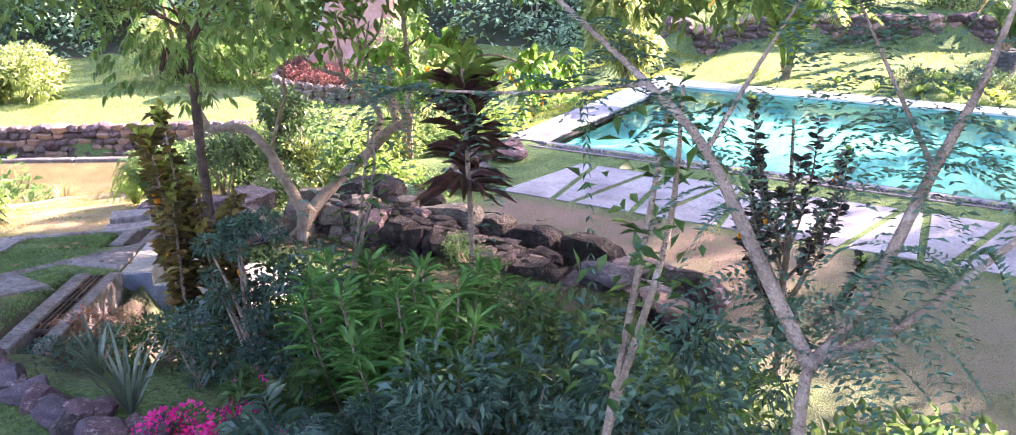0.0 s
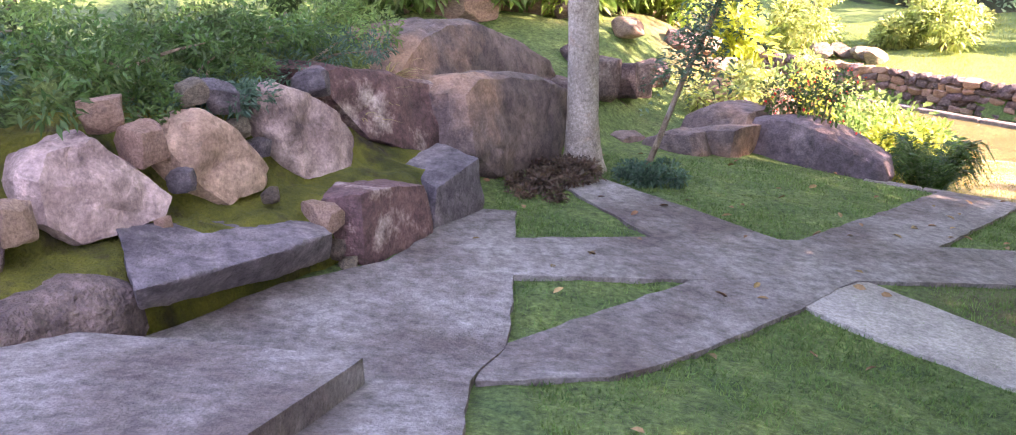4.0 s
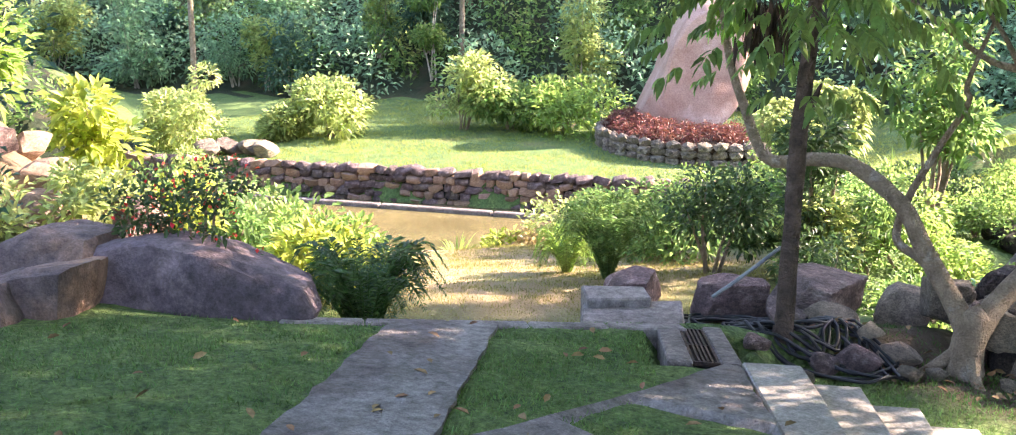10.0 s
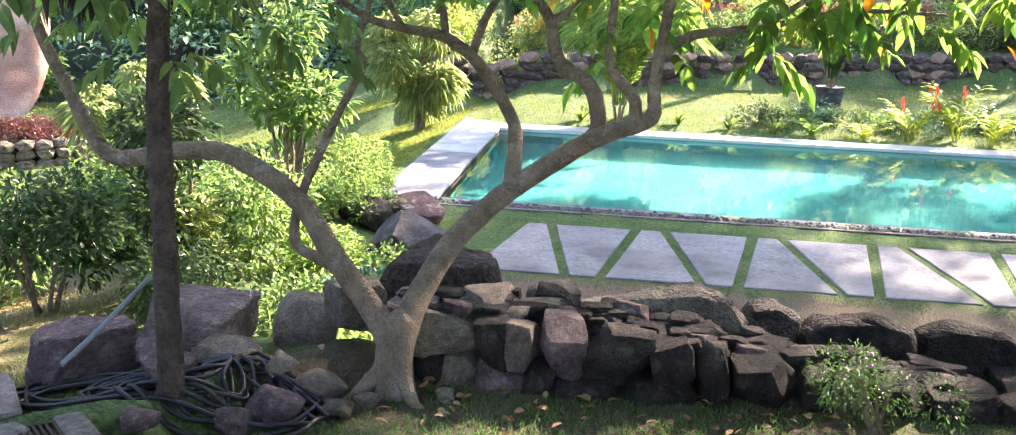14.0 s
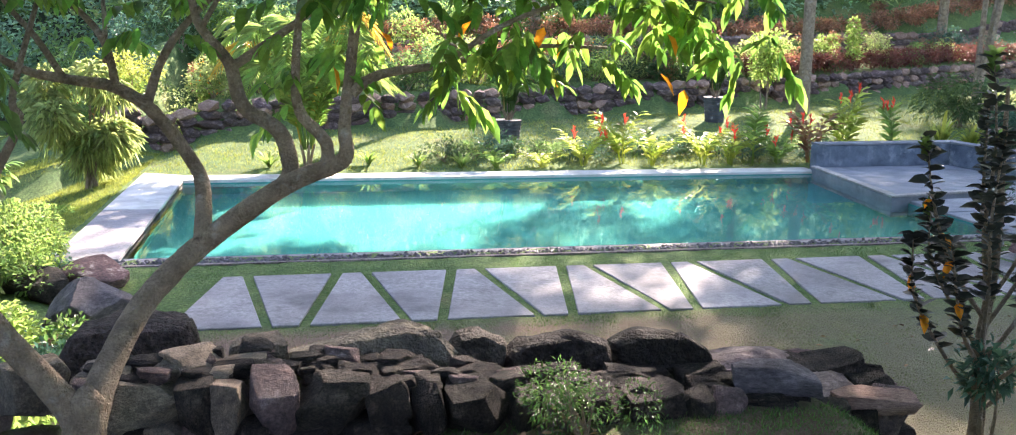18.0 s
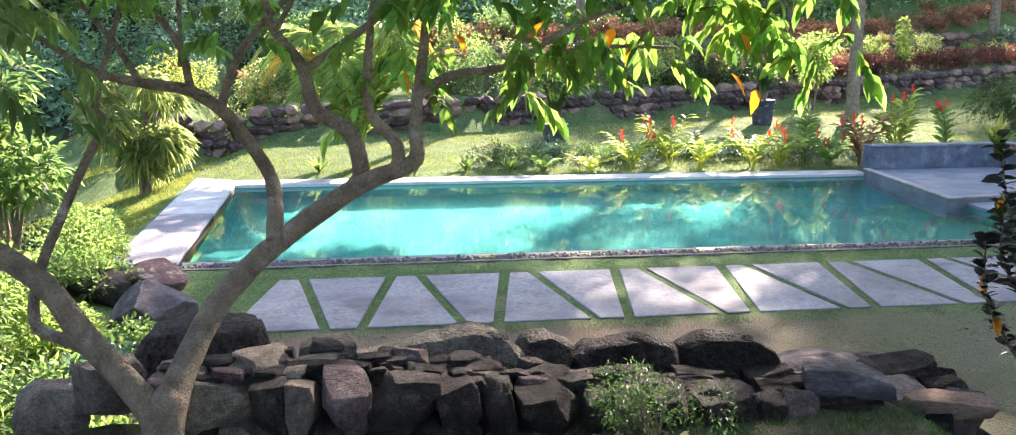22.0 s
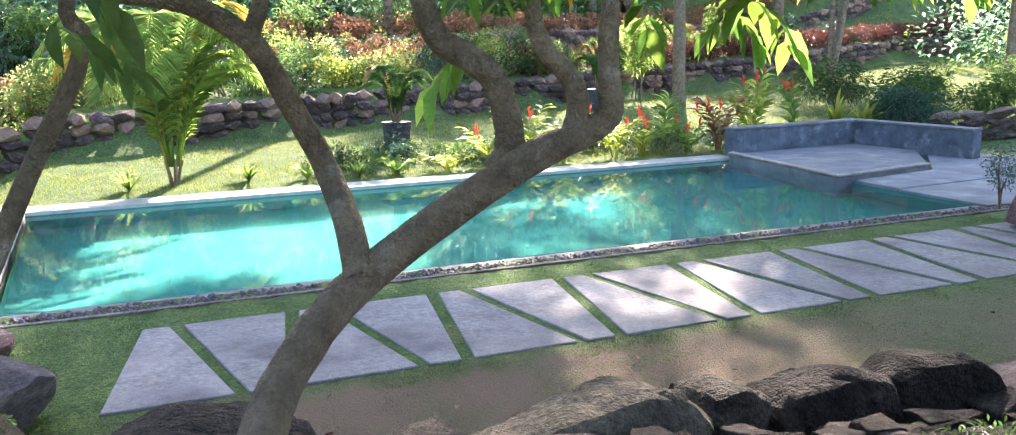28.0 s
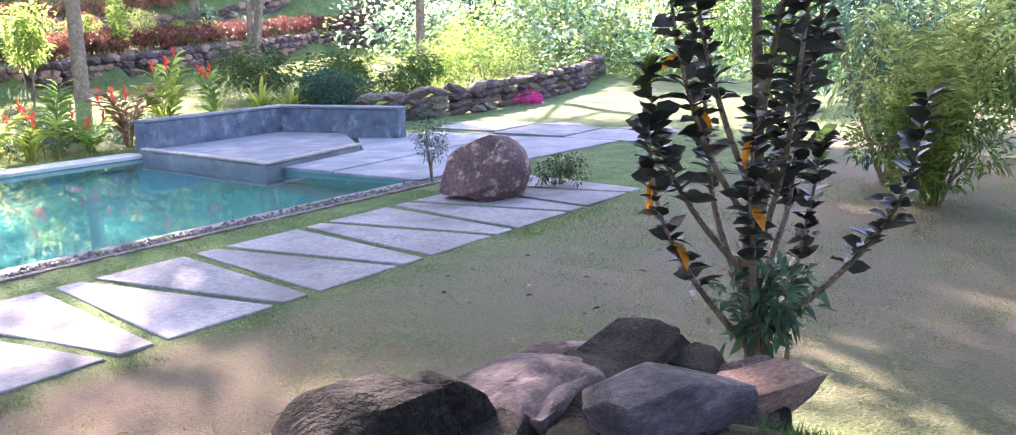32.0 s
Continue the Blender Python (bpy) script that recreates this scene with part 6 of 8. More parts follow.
pond = obj("water_pond", prism([ter(-15, 0.12), ter(3.0, 0.12), ter(4.5, -6), ter(-2, -11), ter(-15, -9)], POND_Z - 0.2, POND_Z), M_POND)
tagged(pond, "still brown pond below the terrace wall", "pond", kind="structure")
rim = new("pond_rim")
tagged(rim, "pale concrete rim dividing the pond", "rim", kind="structure")
for i in range(6):
    bm = wall_run([ter(-16 + i * 2.9, -0.45 - 0.12 * i), ter(-13.15 + i * 2.9, -0.45 - 0.12 * (i + 1))], 0.2, POND_Z - 0.4, POND_Z + 0.1)
    part("rim_block", bevel(bm, 0.02), M_GUTTER, rim)


def terrace_wall():
    e = new("terrace_wall")
    tagged(e, "low retaining wall of sunlit brown field stones", "wall", kind="structure")
    rnd = random.Random(51)
    kinds = [block_mesh("stone_shape", 500 + i, m, 7, 0, 0.02) for i, m in enumerate([M_ROCK_TAN] * 4 + [M_ROCK] * 5)]
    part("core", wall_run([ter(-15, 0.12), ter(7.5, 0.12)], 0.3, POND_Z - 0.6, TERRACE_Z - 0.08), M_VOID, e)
    for z in np.arange(POND_Z + 0.02, TERRACE_Z + 0.1, 0.19):
        a = -15.0
        while a < 7.2:
            w = rnd.uniform(0.2, 0.5)
            x, y = ter(a + w / 2, 0.0 + rnd.uniform(-0.05, 0.05))
            ob = new("stone", rnd.choice(kinds))
            ob.parent = e
            ob.matrix_world = Matrix.LocRotScale((x, y, z), Euler((rnd.uniform(-0.3, 0.3), rnd.uniform(-0.3, 0.3), 0.56 + rnd.uniform(-0.15, 0.15))), (w * 1.0, 0.34, rnd.uniform(0.19, 0.25)))
            a += w * 0.95
    return e


terrace_wall()
M_PINK_STONE = material("pink_granite", (0.30, 0.16, 0.12), (0.46, 0.29, 0.23), 0.9, 1.2, 30, 0.6, 6, third=(0.55, 0.40, 0.34), third_scale=0.9, third_cover=0.35)


def standing_stone():
    me = rock_mesh("standing_stone", 77, 5, 7, 0.035, M_PINK_STONE, (0.62, 0.9))
    lo, hi = min(v.co.z for v in me.vertices), max(v.co.z for v in me.vertices)
    for v in me.vertices:
        t = (v.co.z - lo) / (hi - lo)
        s = math.copysign(abs(v.co.x) ** 0.6, v.co.x)
        v.co.x = s * (1.45 - 0.55 * t) + 0.95 * t
        v.co.y *= 1.2 - 0.4 * t
        v.co.z = 3.55 * (t if t < 0.5 else 0.5 + 0.5 * (2 * t - 1) ** 0.7)
    ob = new("standing_stone", me)
    ob.matrix_world = Matrix.LocRotScale((-17.45, 19.5, -3.15), Euler((0, 0, radians(44))), (1.3, 1.2, 1.18))
    tagged(ob, "tall pink-brown standing boulder streaked with grey", "boulder")


standing_stone()
ring = new("stone_ring")
tagged(ring, "ring of grey edging stones around the standing boulder", "edging")
rr_ = random.Random(9)
ring_kinds = [rock_mesh("stone_shape", 540 + i, 1, 8, 0.06, M_ROCK_PALE, (0.55, 0.85)) for i in range(4)]
for i in range(34):
    a = radians(150 + i * 8.2)
    for k in range(3):
        ob = new("stone", rr_.choice(ring_kinds))
        ob.parent = ring
        x, y = -16.2 + 2.9 * math.cos(a), 18.85 + 2.6 * math.sin(a)
        ob.matrix_world = Matrix.LocRotScale((x, y, -3.08 + 0.2 * k), Euler((rr_.uniform(-0.2, 0.2), rr_.uniform(-0.2, 0.2), a)), (0.2, 0.26, 0.17))
tagged(obj("soil_mound", prism([(-16.2 + 2.8 * math.cos(radians(150 + i * 16)), 18.85 + 2.5 * math.sin(radians(150 + i * 16))) for i in range(18)], -3.4, -2.72), M_SOIL), "dark soil bed inside the stone ring", "soil")
for i in range(9):
    a = radians(165 + i * 24)
    shrub("red_hedge", -16.2 + 2.1 * math.cos(a), 18.85 + 1.8 * math.sin(a), 0.8, 1.4, L_RED, 1100, 0.09, 0.5, "clipped dark red ground-cover shrub", 600 + i, "mound", 3, z=-2.72, group="red shrubs round the boulder")

# ---------- planting between the lawn and the pond ----------
fern("fern", -5.4, -0.2, 0.8, 1.1, L_FERN, 60, "dense dark green fern by the long boulder", 1, leaflets=30, wide=0.07, arch=0.3)
fern("fern", -5.9, 0.2, 0.65, 0.9, L_BLUEGREEN, 40, "dense dark green fern by the long boulder", 2, leaflets=28, wide=0.07, arch=0.3)
fern("fern", -5.75, 2.75, 0.8, 1.0, L_MID, 110, "feathery bright green fern beside the stepping slabs", 3, arch=0.35, leaflets=30, wide=0.06)
fern("fern", -6.4, 2.9, 0.5, 0.7, L_BRIGHT, 60, "feathery bright green fern beside the stepping slabs", 4, arch=0.6, leaflets=28, wide=0.07)
shrub("crown_of_thorns", -5.85, -1.05, 1.15, 0.75, L_DARK, 900, 0.06, 0.45, "dark spiny shrub with red flower heads", 5, "tall", 9, category="shrub", flower=L_FLOWER, flower_n=130, bare=0.2)
shrub("crown_of_thorns", -6.3, -1.2, 0.95, 0.8, L_DARK, 800, 0.06, 0.45, "dark spiny shrub with red flower heads", 6, "tall", 8, flower=L_FLOWER, flower_n=80, bare=0.2)
for i, (x, y, h, w, m, n, lf, st, lab) in enumerate([
    (-14.5, 3.07, 0.7 - gz(-14.5, 3.07), 1.1, L_PALE, 1400, 0.1, "tall", "tall pale yellowish shrub on a thin stem"),
    (-14.75, 1.5, 0.25 - gz(-14.75, 1.5), 1.6, L_YELLOW, 420, 0.26, "tall", "yellow-green shrub with large drooping leaves"),
    (-7.2, 0.6, 0.62, 1.0, L_YELLOW, 620, 0.12, "bush", "low bright yellow-green shrub"),
    (-8.0, 1.2, 0.62, 1.1, L_BRIGHT, 620, 0.12, "bush", "low bright green shrub"),
    (-7.5, -1.5, 0.6, 1.2, L_PALE, 700, 0.1, "mound", "sunlit yellowish ground cover"),
    (-8.5, -0.2, 0.6, 1.1, L_YELLOW, 600, 0.12, "bush", "low bright yellow-green shrub"),
    (-9.4, 1.0, 0.8, 1.3, L_MID, 700, 0.12, "bush", "rounded mid-green shrub near the pond"),
    (-10.5, 2.4, 0.7, 1.4, L_BRIGHT, 700, 0.12, "bush", "rounded bright green shrub near the pond"),
    (-9.9, 5.2, 0.55, 0.9, L_YELLOW, 420, 0.14, "bush", "low golden shrub at the pond edge"),
    (-9.2, 5.6, 0.6, 1.2, L_STRAW, 600, 0.12, "mound", "dry grassy tuft at the pond edge"),
    (-8.3, 5.2, 0.7, 1.4, L_PALE, 700, 0.1, "bush", "pale green shrub above the pond"),
    (-7.4, 5.6, 0.6, 1.2, L_BRIGHT, 800, 0.1, "bush", "bright green shrub above the pond"),
    (-6.3, 4.4, 0.9, 1.3, L_MID, 900, 0.09, "bush", "green shrub beside the slender tree"),
    (-5.2, 3.6, 1.1, 1.2, L_DARK, 1300, 0.08, "bush", "leafy dark green shrub beside the slender tree"),
    (-4.7, 4.5, 1.5, 1.2, L_DARK, 1100, 0.1, "tall", "dark leafy sapling beside the slender tree"),
    (-4.4, 5.6, 1.0, 1.1, L_BRIGHT, 900, 0.09, "bush", "bright green shrub behind the forked tree"),
    (-5.3, 5.5, 1.1, 1.3, L_MID, 900, 0.09, "bush", "green shrub behind the forked tree"),
    (-5.2, 7.2, 0.9, 1.4, L_BRIGHT, 900, 0.09, "bush", "bright green wild shrub below the pool"),
    (-4.6, 8.3, 0.6, 1.0, L_MID, 700, 0.08, "mound", "low green shrub below the pool coping"),
    (-6.2, 6.6, 1.2, 1.5, L_BRIGHT, 900, 0.1, "bush", "bright green wild shrub below the pool"),
    (-6.4, 8.6, 1.0, 1.5, L_PALE, 900, 0.1, "bush", "pale sunlit shrub below the pool"),
    (-5.6, 10.0, 0.45, 1.2, L_BRIGHT, 900, 0.09, "mound", "bright ground cover beside the coping"),
    (-5.6, 12.0, 0.35, 1.2, L_MID, 800, 0.09, "mound", "green ground cover beside the coping"),
    (-5.7, 14.2, 0.4, 1.2, L_BRIGHT, 800, 0.09, "mound", "bright ground cover beside the coping"),
    (-7.6, 10.2, 0.9, 1.5, L_PALE, 1000, 0.11, "wisp", "wispy pale bamboo-like shrub"),
    (-3.9, 3.6, 0.55, 0.8, L_BLUEGREEN, 700, 0.06, "mound", "low grey-green flowering shrub by the stones"),
    (-3.8, 6.6, 0.4, 0.7, L_BLUEGREEN, 600, 0.05, "mound", "low silvery shrub among the rocks"),
    (-4.3, 9.2, 0.4, 0.7, L_BLUEGREEN, 500, 0.05, "mound", "low silvery shrub among the rocks"),
]):
    shrub("shrub", x, y, h, w, m, int(n * 1.6), lf, 0.45, lab, 700 + i, st, 5, bare=0.6 if lf > 0.2 else 0.15)
for i, (x, y, h, w, m) in enumerate([(-3.7, 4.3, 0.8, 1.0, L_MID), (-3.3, 5.3, 0.6, 0.9, L_BLUEGREEN), (-4.2, 3.7, 0.9, 1.0, L_DARK), (-3.6, 3.3, 0.45, 0.7, L_BLUEGREEN), (-4.4, 5.0, 1.1, 1.1, L_MID), (-3.1, 4.0, 0.5, 0.7, L_BRIGHT), (-3.9, 6.0, 0.8, 1.0, L_BRIGHT), (-3.4, 6.1, 0.5, 0.8, L_MID)]):
    shrub("shrub", x, y, h, w, m, 1500, 0.08, 0.42, "leafy green shrub among the stones", 1740 + i, "bush", 4, group="shrubs among the stones")
rf = random.Random(23)
for i in range(24):
    x, y = rf.uniform(-8.2, -4.5), rf.uniform(4.2, 10.2)
    shrub("wild_shrub", x, y, rf.uniform(0.45, 1.0), rf.uniform(0.9, 1.4), (L_BRIGHT, L_MID, L_MID, L_PALE, L_DARK)[i % 5], 2200, rf.uniform(0.05, 0.1), 0.4, "bright sunlit wild shrub behind the forked tree", 1700 + i, ("bush", "tall", "wisp")[i % 3], 4, group="wild shrubs by the forked tree")
# dark leafy tree and willowy shrub behind the forked tree
shrub("young_tree", -4.75, 7.3, 2.6, 1.5, L_MID, 1500, 0.13, 0.45, "young tree with dark glossy leaves", 750, "tall", 7, category="tree", fine=True, bare=0.5)
for i, (x, y, h, w) in enumerate([(-5.5, 17.3, 2.5, 2.2), (-9.6, 12.8, 2.6, 2.2), (-9.9, 14.0, 2.2, 1.8)]):
    shrub("willowy_shrub", x, y, h, w, L_PALE, 3600, 0.3, 0.09, "tall willowy shrub with narrow pale leaves", 760 + i, "wisp", 9, droop=0.7, group="willowy shrubs")
for i, (x, y, h, w) in enumerate([(-24.8, 12.3, 1.7, 2.4), (-22.9, 15.9, 2.7, 2.6), (-20.4, 17.8, 1.5, 3.4), (-21.9, 16.9, 1.4, 2.4), (-26.5, 8.6, 1.6, 2.4), (-25.6, 11.2, 1.0, 1.6)]):
    shrub("large_shrub", x, y, h, w, (L_PALE, L_PALE, L_BRIGHT, L_MID)[i % 4], 2200, 0.22, 0.45, "large sunlit shrub at the terrace lawn's edge", 770 + i, "bush", 6, group="terrace shrubs")
for i in range(10):
    x, y = ter(-13 + i * 0.55, 0.9 + 0.2 * (i % 3))
    if i < 4:
        boulder(x, y, (0.9, 0.7, 0.5), M_ROCK_PALE, 560 + i, "pale stone at the terrace lawn's end", i * 50, (0, 0), 0.2, sub=3, group="terrace stones")
for i, (a, v) in enumerate([(-9, -3.6), (-7.6, -3.9), (-6, -4.4), (-4.2, -4.6), (-2, -4.2), (-0.4, -3.4), (0.9, -2.4), (1.9, -1.2), (3.0, -0.9), (4.4, -0.8), (5.6, -1.2)]):
    x, y = ter(a, v)
    blades("pond_grass", x, y, 0.9, 1.1, (L_BRIGHT, L_FERN, L_STRAW)[i % 3], 70, "tuft of tall grass at the pond edge", 800 + i, 0.04, category="grass", group="pond-edge grass")
# leaning sapling with fine leaves
def sapling():
    e = new("sapling")
    x, y = -4.57, -3.3
    e.location = (x, y, gz(x, y) - 0.02)
    tagged(e, "leaning grey sapling with fine feathery leaves", "tree")
    bm = bmesh.new()
    pts = [(0, 0, 0), (0.09, 0.12, 0.38), (0.2, 0.26, 0.85), (0.3, 0.4, 1.25), (0.42, 0.54, 1.7), (0.5, 0.66, 2.3)]
    tube(bm, pts, [0.03, 0.026, 0.022, 0.02, 0.015, 0.01], 8, 4)
    part("trunk", bm, M_BARK, e, smooth=True)
    rs = np.random.RandomState(4)
    rnd = random.Random(4)
    P, D = [], []
    for i in range(105):
        t = rnd.uniform(0.42, 1.0)
        k = min(int(t * 5), 4)
        b = Vector(pts[k]).lerp(Vector(pts[k + 1]), t * 5 - k)
        d = Vector((rnd.gauss(0, 1), rnd.gauss(0, 1), rnd.gauss(0.3, 0.4))).normalized()
        for q in range(16):
            P.append(b + d * (0.03 + 0.022 * q) + Vector((0, 0, -0.001 * q * q)))
            D.append((rnd.gauss(0, 1), rnd.gauss(0, 1), rnd.gauss(0, 0.4)))
    leaf_sheet("foliage", P, D, 0.06, 0.36, L_BLUEGREEN, e, seed=3)


sapling()
# ---------- beyond the pool ----------
def line_wall(name, pts, h, label, seed, mats, step=0.5, size=(0.5, 0.3), kinds_n=6, depth=0.24):
    """A low dry-stone edging following the ground."""
    e = new(name)
    tagged(e, label, "wall", kind="structure")
    rnd = random.Random(seed)
    kinds = [rock_mesh("stone_shape", seed * 10 + i, 1, 8, 0.07, mats[i % len(mats)], (0.5, 0.82)) for i in range(kinds_n)]
    bm = bmesh.new()
    for (x0, y0), (x1, y1) in zip(pts, pts[1:]):
        L = math.hypot(x1 - x0, y1 - y0)
        ux, uy = (x1 - x0) / L, (y1 - y0) / L
        a = 0.0
        while a < L:
            w = size[0] * rnd.uniform(0.7, 1.3)
            x, y = x0 + ux * (a + w / 2), y0 + uy * (a + w / 2)
            base = min(gz(x + uy * 0.4, y - ux * 0.4), gz(x, y))
            z = base + 0.08
            while z < base + h:
                ob = new("stone", rnd.choice(kinds))
                ob.parent = e
                ob.matrix_world = Matrix.LocRotScale((x + rnd.uniform(-0.05, 0.05), y + rnd.uniform(-0.05, 0.05), z), Euler((rnd.uniform(-0.25, 0.25), rnd.uniform(-0.25, 0.25), math.atan2(uy, ux) + rnd.uniform(-0.3, 0.3))), (w / 1.4, depth, size[1] / 1.4))
                z += size[1] * 0.85
            a += w * 0.93
    return e


line_wall("garden_wall_low", [(-6, 20.55), (-1, 22.0), (6.4, 24.15), (11, 25.5), (21, 28.4), (27, 30.1), (33, 31.8)], 0.85, "low dry-stone edging of the upper planting bed", 61, [M_ROCK, M_ROCK_TAN, M_ROCK], size=(0.5, 0.24))
line_wall("garden_wall_upper", [(0, 27.5), (12, 30.95), (26, 35.0), (36, 37.9)], 0.95, "dry-stone wall of the upper terrace", 63, [M_ROCK, M_ROCK_TAN], size=(0.6, 0.28))
line_wall("garden_wall_side", [(14.3, 16.4), (17.5, 15.7), (20.6, 15.9), (24, 16.7), (28, 18.2)], 0.6, "dry-stone wall of flat brown stones", 62, [M_ROCK, M_ROCK_PALE], size=(0.6, 0.2))

# hedges and bushes in the planting bed
for i in range(26):
    x = 8.2 + i * 0.95
    y = 20.6 + (x + 6) * 0.288 + 1.0
    shrub("hedge_bush", x, y, 0.95, 1.5, L_RED if i > 2 else L_DARK, 1300, 0.1, 0.45, "dark red clipped hedge bush above the edging", 900 + i, "mound", 3, group="red hedge")
rb = random.Random(5)
for i in range(17):
    x = -6.5 + i * 0.95
    y = 20.6 + (x + 6) * 0.288 + 1.0 + rb.uniform(0, 0.8)
    shrub("bed_shrub", x, y, rb.uniform(0.7, 1.4), 1.5, (L_MID, L_DARK, L_BRIGHT, L_BLUEGREEN, L_PALE, L_YELLOW)[(i * 5 + i // 3) % 6], 1000, 0.1, 0.45, "mixed flowering shrub above the stone edging", 930 + i, "bush", 4, flower=(L_ORANGE if i % 3 == 0 else None), flower_n=50, group="planting bed shrubs")
for i in range(25):
    x = 1.5 + i * 1.4
    y = 20.6 + (x + 6) * 0.288 + 6.3
    shrub("hedge_bush", x, y, 1.0, 1.9, L_RUST, 1100, 0.13, 0.4, "rust-brown hedge bush on the upper terrace", 960 + i, "mound", 3, group="rust hedge")
for i in range(13):
    x = -8 + i * 1.4
    y = 20.6 + (x + 6) * 0.288 + 6.5 + rb.uniform(-1.2, 2.5)
    shrub("slope_shrub", x, y, rb.uniform(0.9, 1.9), 1.9, (L_MID, L_BLUEGREEN, L_DARK, L_BRIGHT)[i % 4], 900, 0.15, 0.4, "green shrub on the slope above the pool", 985 + i, "bush", 4, group="slope shrubs")

for i in range(30):
    x = rb.uniform(2, 36)
    y = 20.6 + (x + 6) * 0.288 + rb.uniform(7.6, 13)
    shrub("slope_shrub", x, y, rb.uniform(0.9, 2.4), rb.uniform(1.6, 2.6), (L_MID, L_FOREST, L_DARK, L_BRIGHT, L_BLUEGREEN)[i % 5], 1000, 0.16, 0.42, "leafy shrub on the wooded slope", 1240 + i, ("bush", "tall", "wisp")[i % 3], 4, group="upper slope shrubs")

for i in range(96):
    x = rb.uniform(-8, 24)
    y = 20.6 + (x + 6) * 0.288 + rb.uniform(1.3, 4.6) if x < 9 else 20.6 + (x + 6) * 0.288 + rb.choice((rb.uniform(1.0, 2.2), rb.uniform(3.8, 4.8), rb.uniform(7, 9)))
    shrub("slope_plant", x, y, rb.uniform(0.45, 1.3), rb.uniform(0.9, 1.8), (L_MID, L_BLUEGREEN, L_BRIGHT, L_DARK, L_PALE, L_RUST)[i % 6], 700, 0.12, 0.35, "low plant on the slope above the pool", 1800 + i, ("mound", "bush", "wisp")[i % 3], 3, group="low slope plants")

# palm
def palm(x, y, h, n, label, seed, mat, old=None, z=None, trunk=0.5, size=1.0, name="palm"):
    e = new(name)
    e.location = (x, y, (gz(x, y) if z is None else z) - 0.03)
    tagged(e, label, "palm")
    rnd = random.Random(seed)
    for i in range(5):
        bm = bmesh.new()
        a = i * 1.256
        tube(bm, [(0.05 * math.cos(a), 0.05 * math.sin(a), 0), (0.1 * math.cos(a), 0.1 * math.sin(a), trunk * 0.6), (0.16 * math.cos(a), 0.16 * math.sin(a), trunk)], [0.035, 0.03, 0.02], 6, 3)
        part("cane", bm, M_BARK, e)
    for i in range(n):
        a = i * 2.4 + rnd.uniform(-0.3, 0.3)
        o = Vector((math.cos(a), math.sin(a), 0))
        s = Vector((-o.y, o.x, 0))
        up = rnd.uniform(0.55, 1.0)
        L = h * size * rnd.uniform(0.45, 0.62)
        pts = [o * 0.1 + Vector((0, 0, trunk * 0.8)), o * L * 0.3 + Vector((0, 0, trunk + h * 0.45 * up)), o * L * 0.7 + Vector((0, 0, trunk + h * 0.62 * up)), o * L * 1.15 + Vector((0, 0, trunk + h * 0.42 * up))]
        line, _ = smooth_line(pts, [1] * 4, 8)
        bm = bmesh.new()
        tube(bm, pts, [0.018, 0.014, 0.01, 0.004], 5, 3)
        m = old if (old and i % 9 == 4) else mat
        fr = part("frond", bm, m, e)
        P, D, LL = [], [], []
        for q in range(6, 46):
            t = q / 46 * (len(line) - 1)
            j = int(t)
            p = line[j].lerp(line[min(j + 1, len(line) - 1)], t - j)
            f = (line[min(j + 1, len(line) - 1)] - line[max(j - 1, 0)]).normalized()
            for sg in (-1, 1):
                P.append(p)
                D.append(s * sg + f * 0.9 + Vector((0, 0, 0.2)))
                LL.append(0.22 * h * size * math.sin(math.pi * min(0.97, 0.15 + 0.8 * q / 46)))
        leaf_sheet("leaf_blade", P, D, np.array(LL), 0.075, m, fr, droop=0.45, fold=0.1, seed=i)
    return e


L_GOLD = leaf_mat("golden_frond", (0.36, 0.24, 0.04), (0.5, 0.36, 0.08), 0.4, k=0.2)
palm(-1.45, 17.9, 4.3, 22, "young arching palm with a few golden fronds", 3, L_BRIGHT, L_GOLD, trunk=0.45, size=0.7)
palm(-3.2, 22.6, 1.5, 10, "small palm in the planting bed", 4, L_MID, None, trunk=0.3)

M_POT = material("dark_slate_pot", (0.03, 0.032, 0.04), (0.10, 0.10, 0.12), 0.7, 6, 60, 0.4, 20, third=(0.4, 0.4, 0.4), third_scale=8, third_cover=0.2)


def pot(x, y, h, w, seed):
    e = new("planter_pot")
    z = gz(x, y)
    e.location = (x, y, z)
    tagged(e, "dark ribbed planter with a spiky palm-like plant", "planter", group="ribbed planters")
    k = 7
    for i in range(k):
        bm = bmesh.new()
        r = w / 2 * (0.78 + 0.06 * i * 0.55)
        bmesh.ops.create_cone(bm, cap_ends=True, segments=18, radius1=r * 0.97, radius2=r * 1.03, depth=h / k * 0.9)
        bmesh.ops.translate(bm, verts=bm.verts[:], vec=(0, 0, h / k * (i + 0.5)))
        part("band", bm, M_POT, e)
    bm = bmesh.new()
    bmesh.ops.create_cone(bm, cap_ends=True, segments=16, radius1=w * 0.36, radius2=w * 0.36, depth=h * 0.96)
    bmesh.ops.translate(bm, verts=bm.verts[:], vec=(0, 0, h * 0.48))
    part("soil", bm, M_SOIL, e)
    palm(x, y, 1.6, 12, "spiky fan palm growing in the ribbed planter", seed, L_FERN, L_STRAW, z=z + h, trunk=0.25, size=0.8, name="potted_palm")


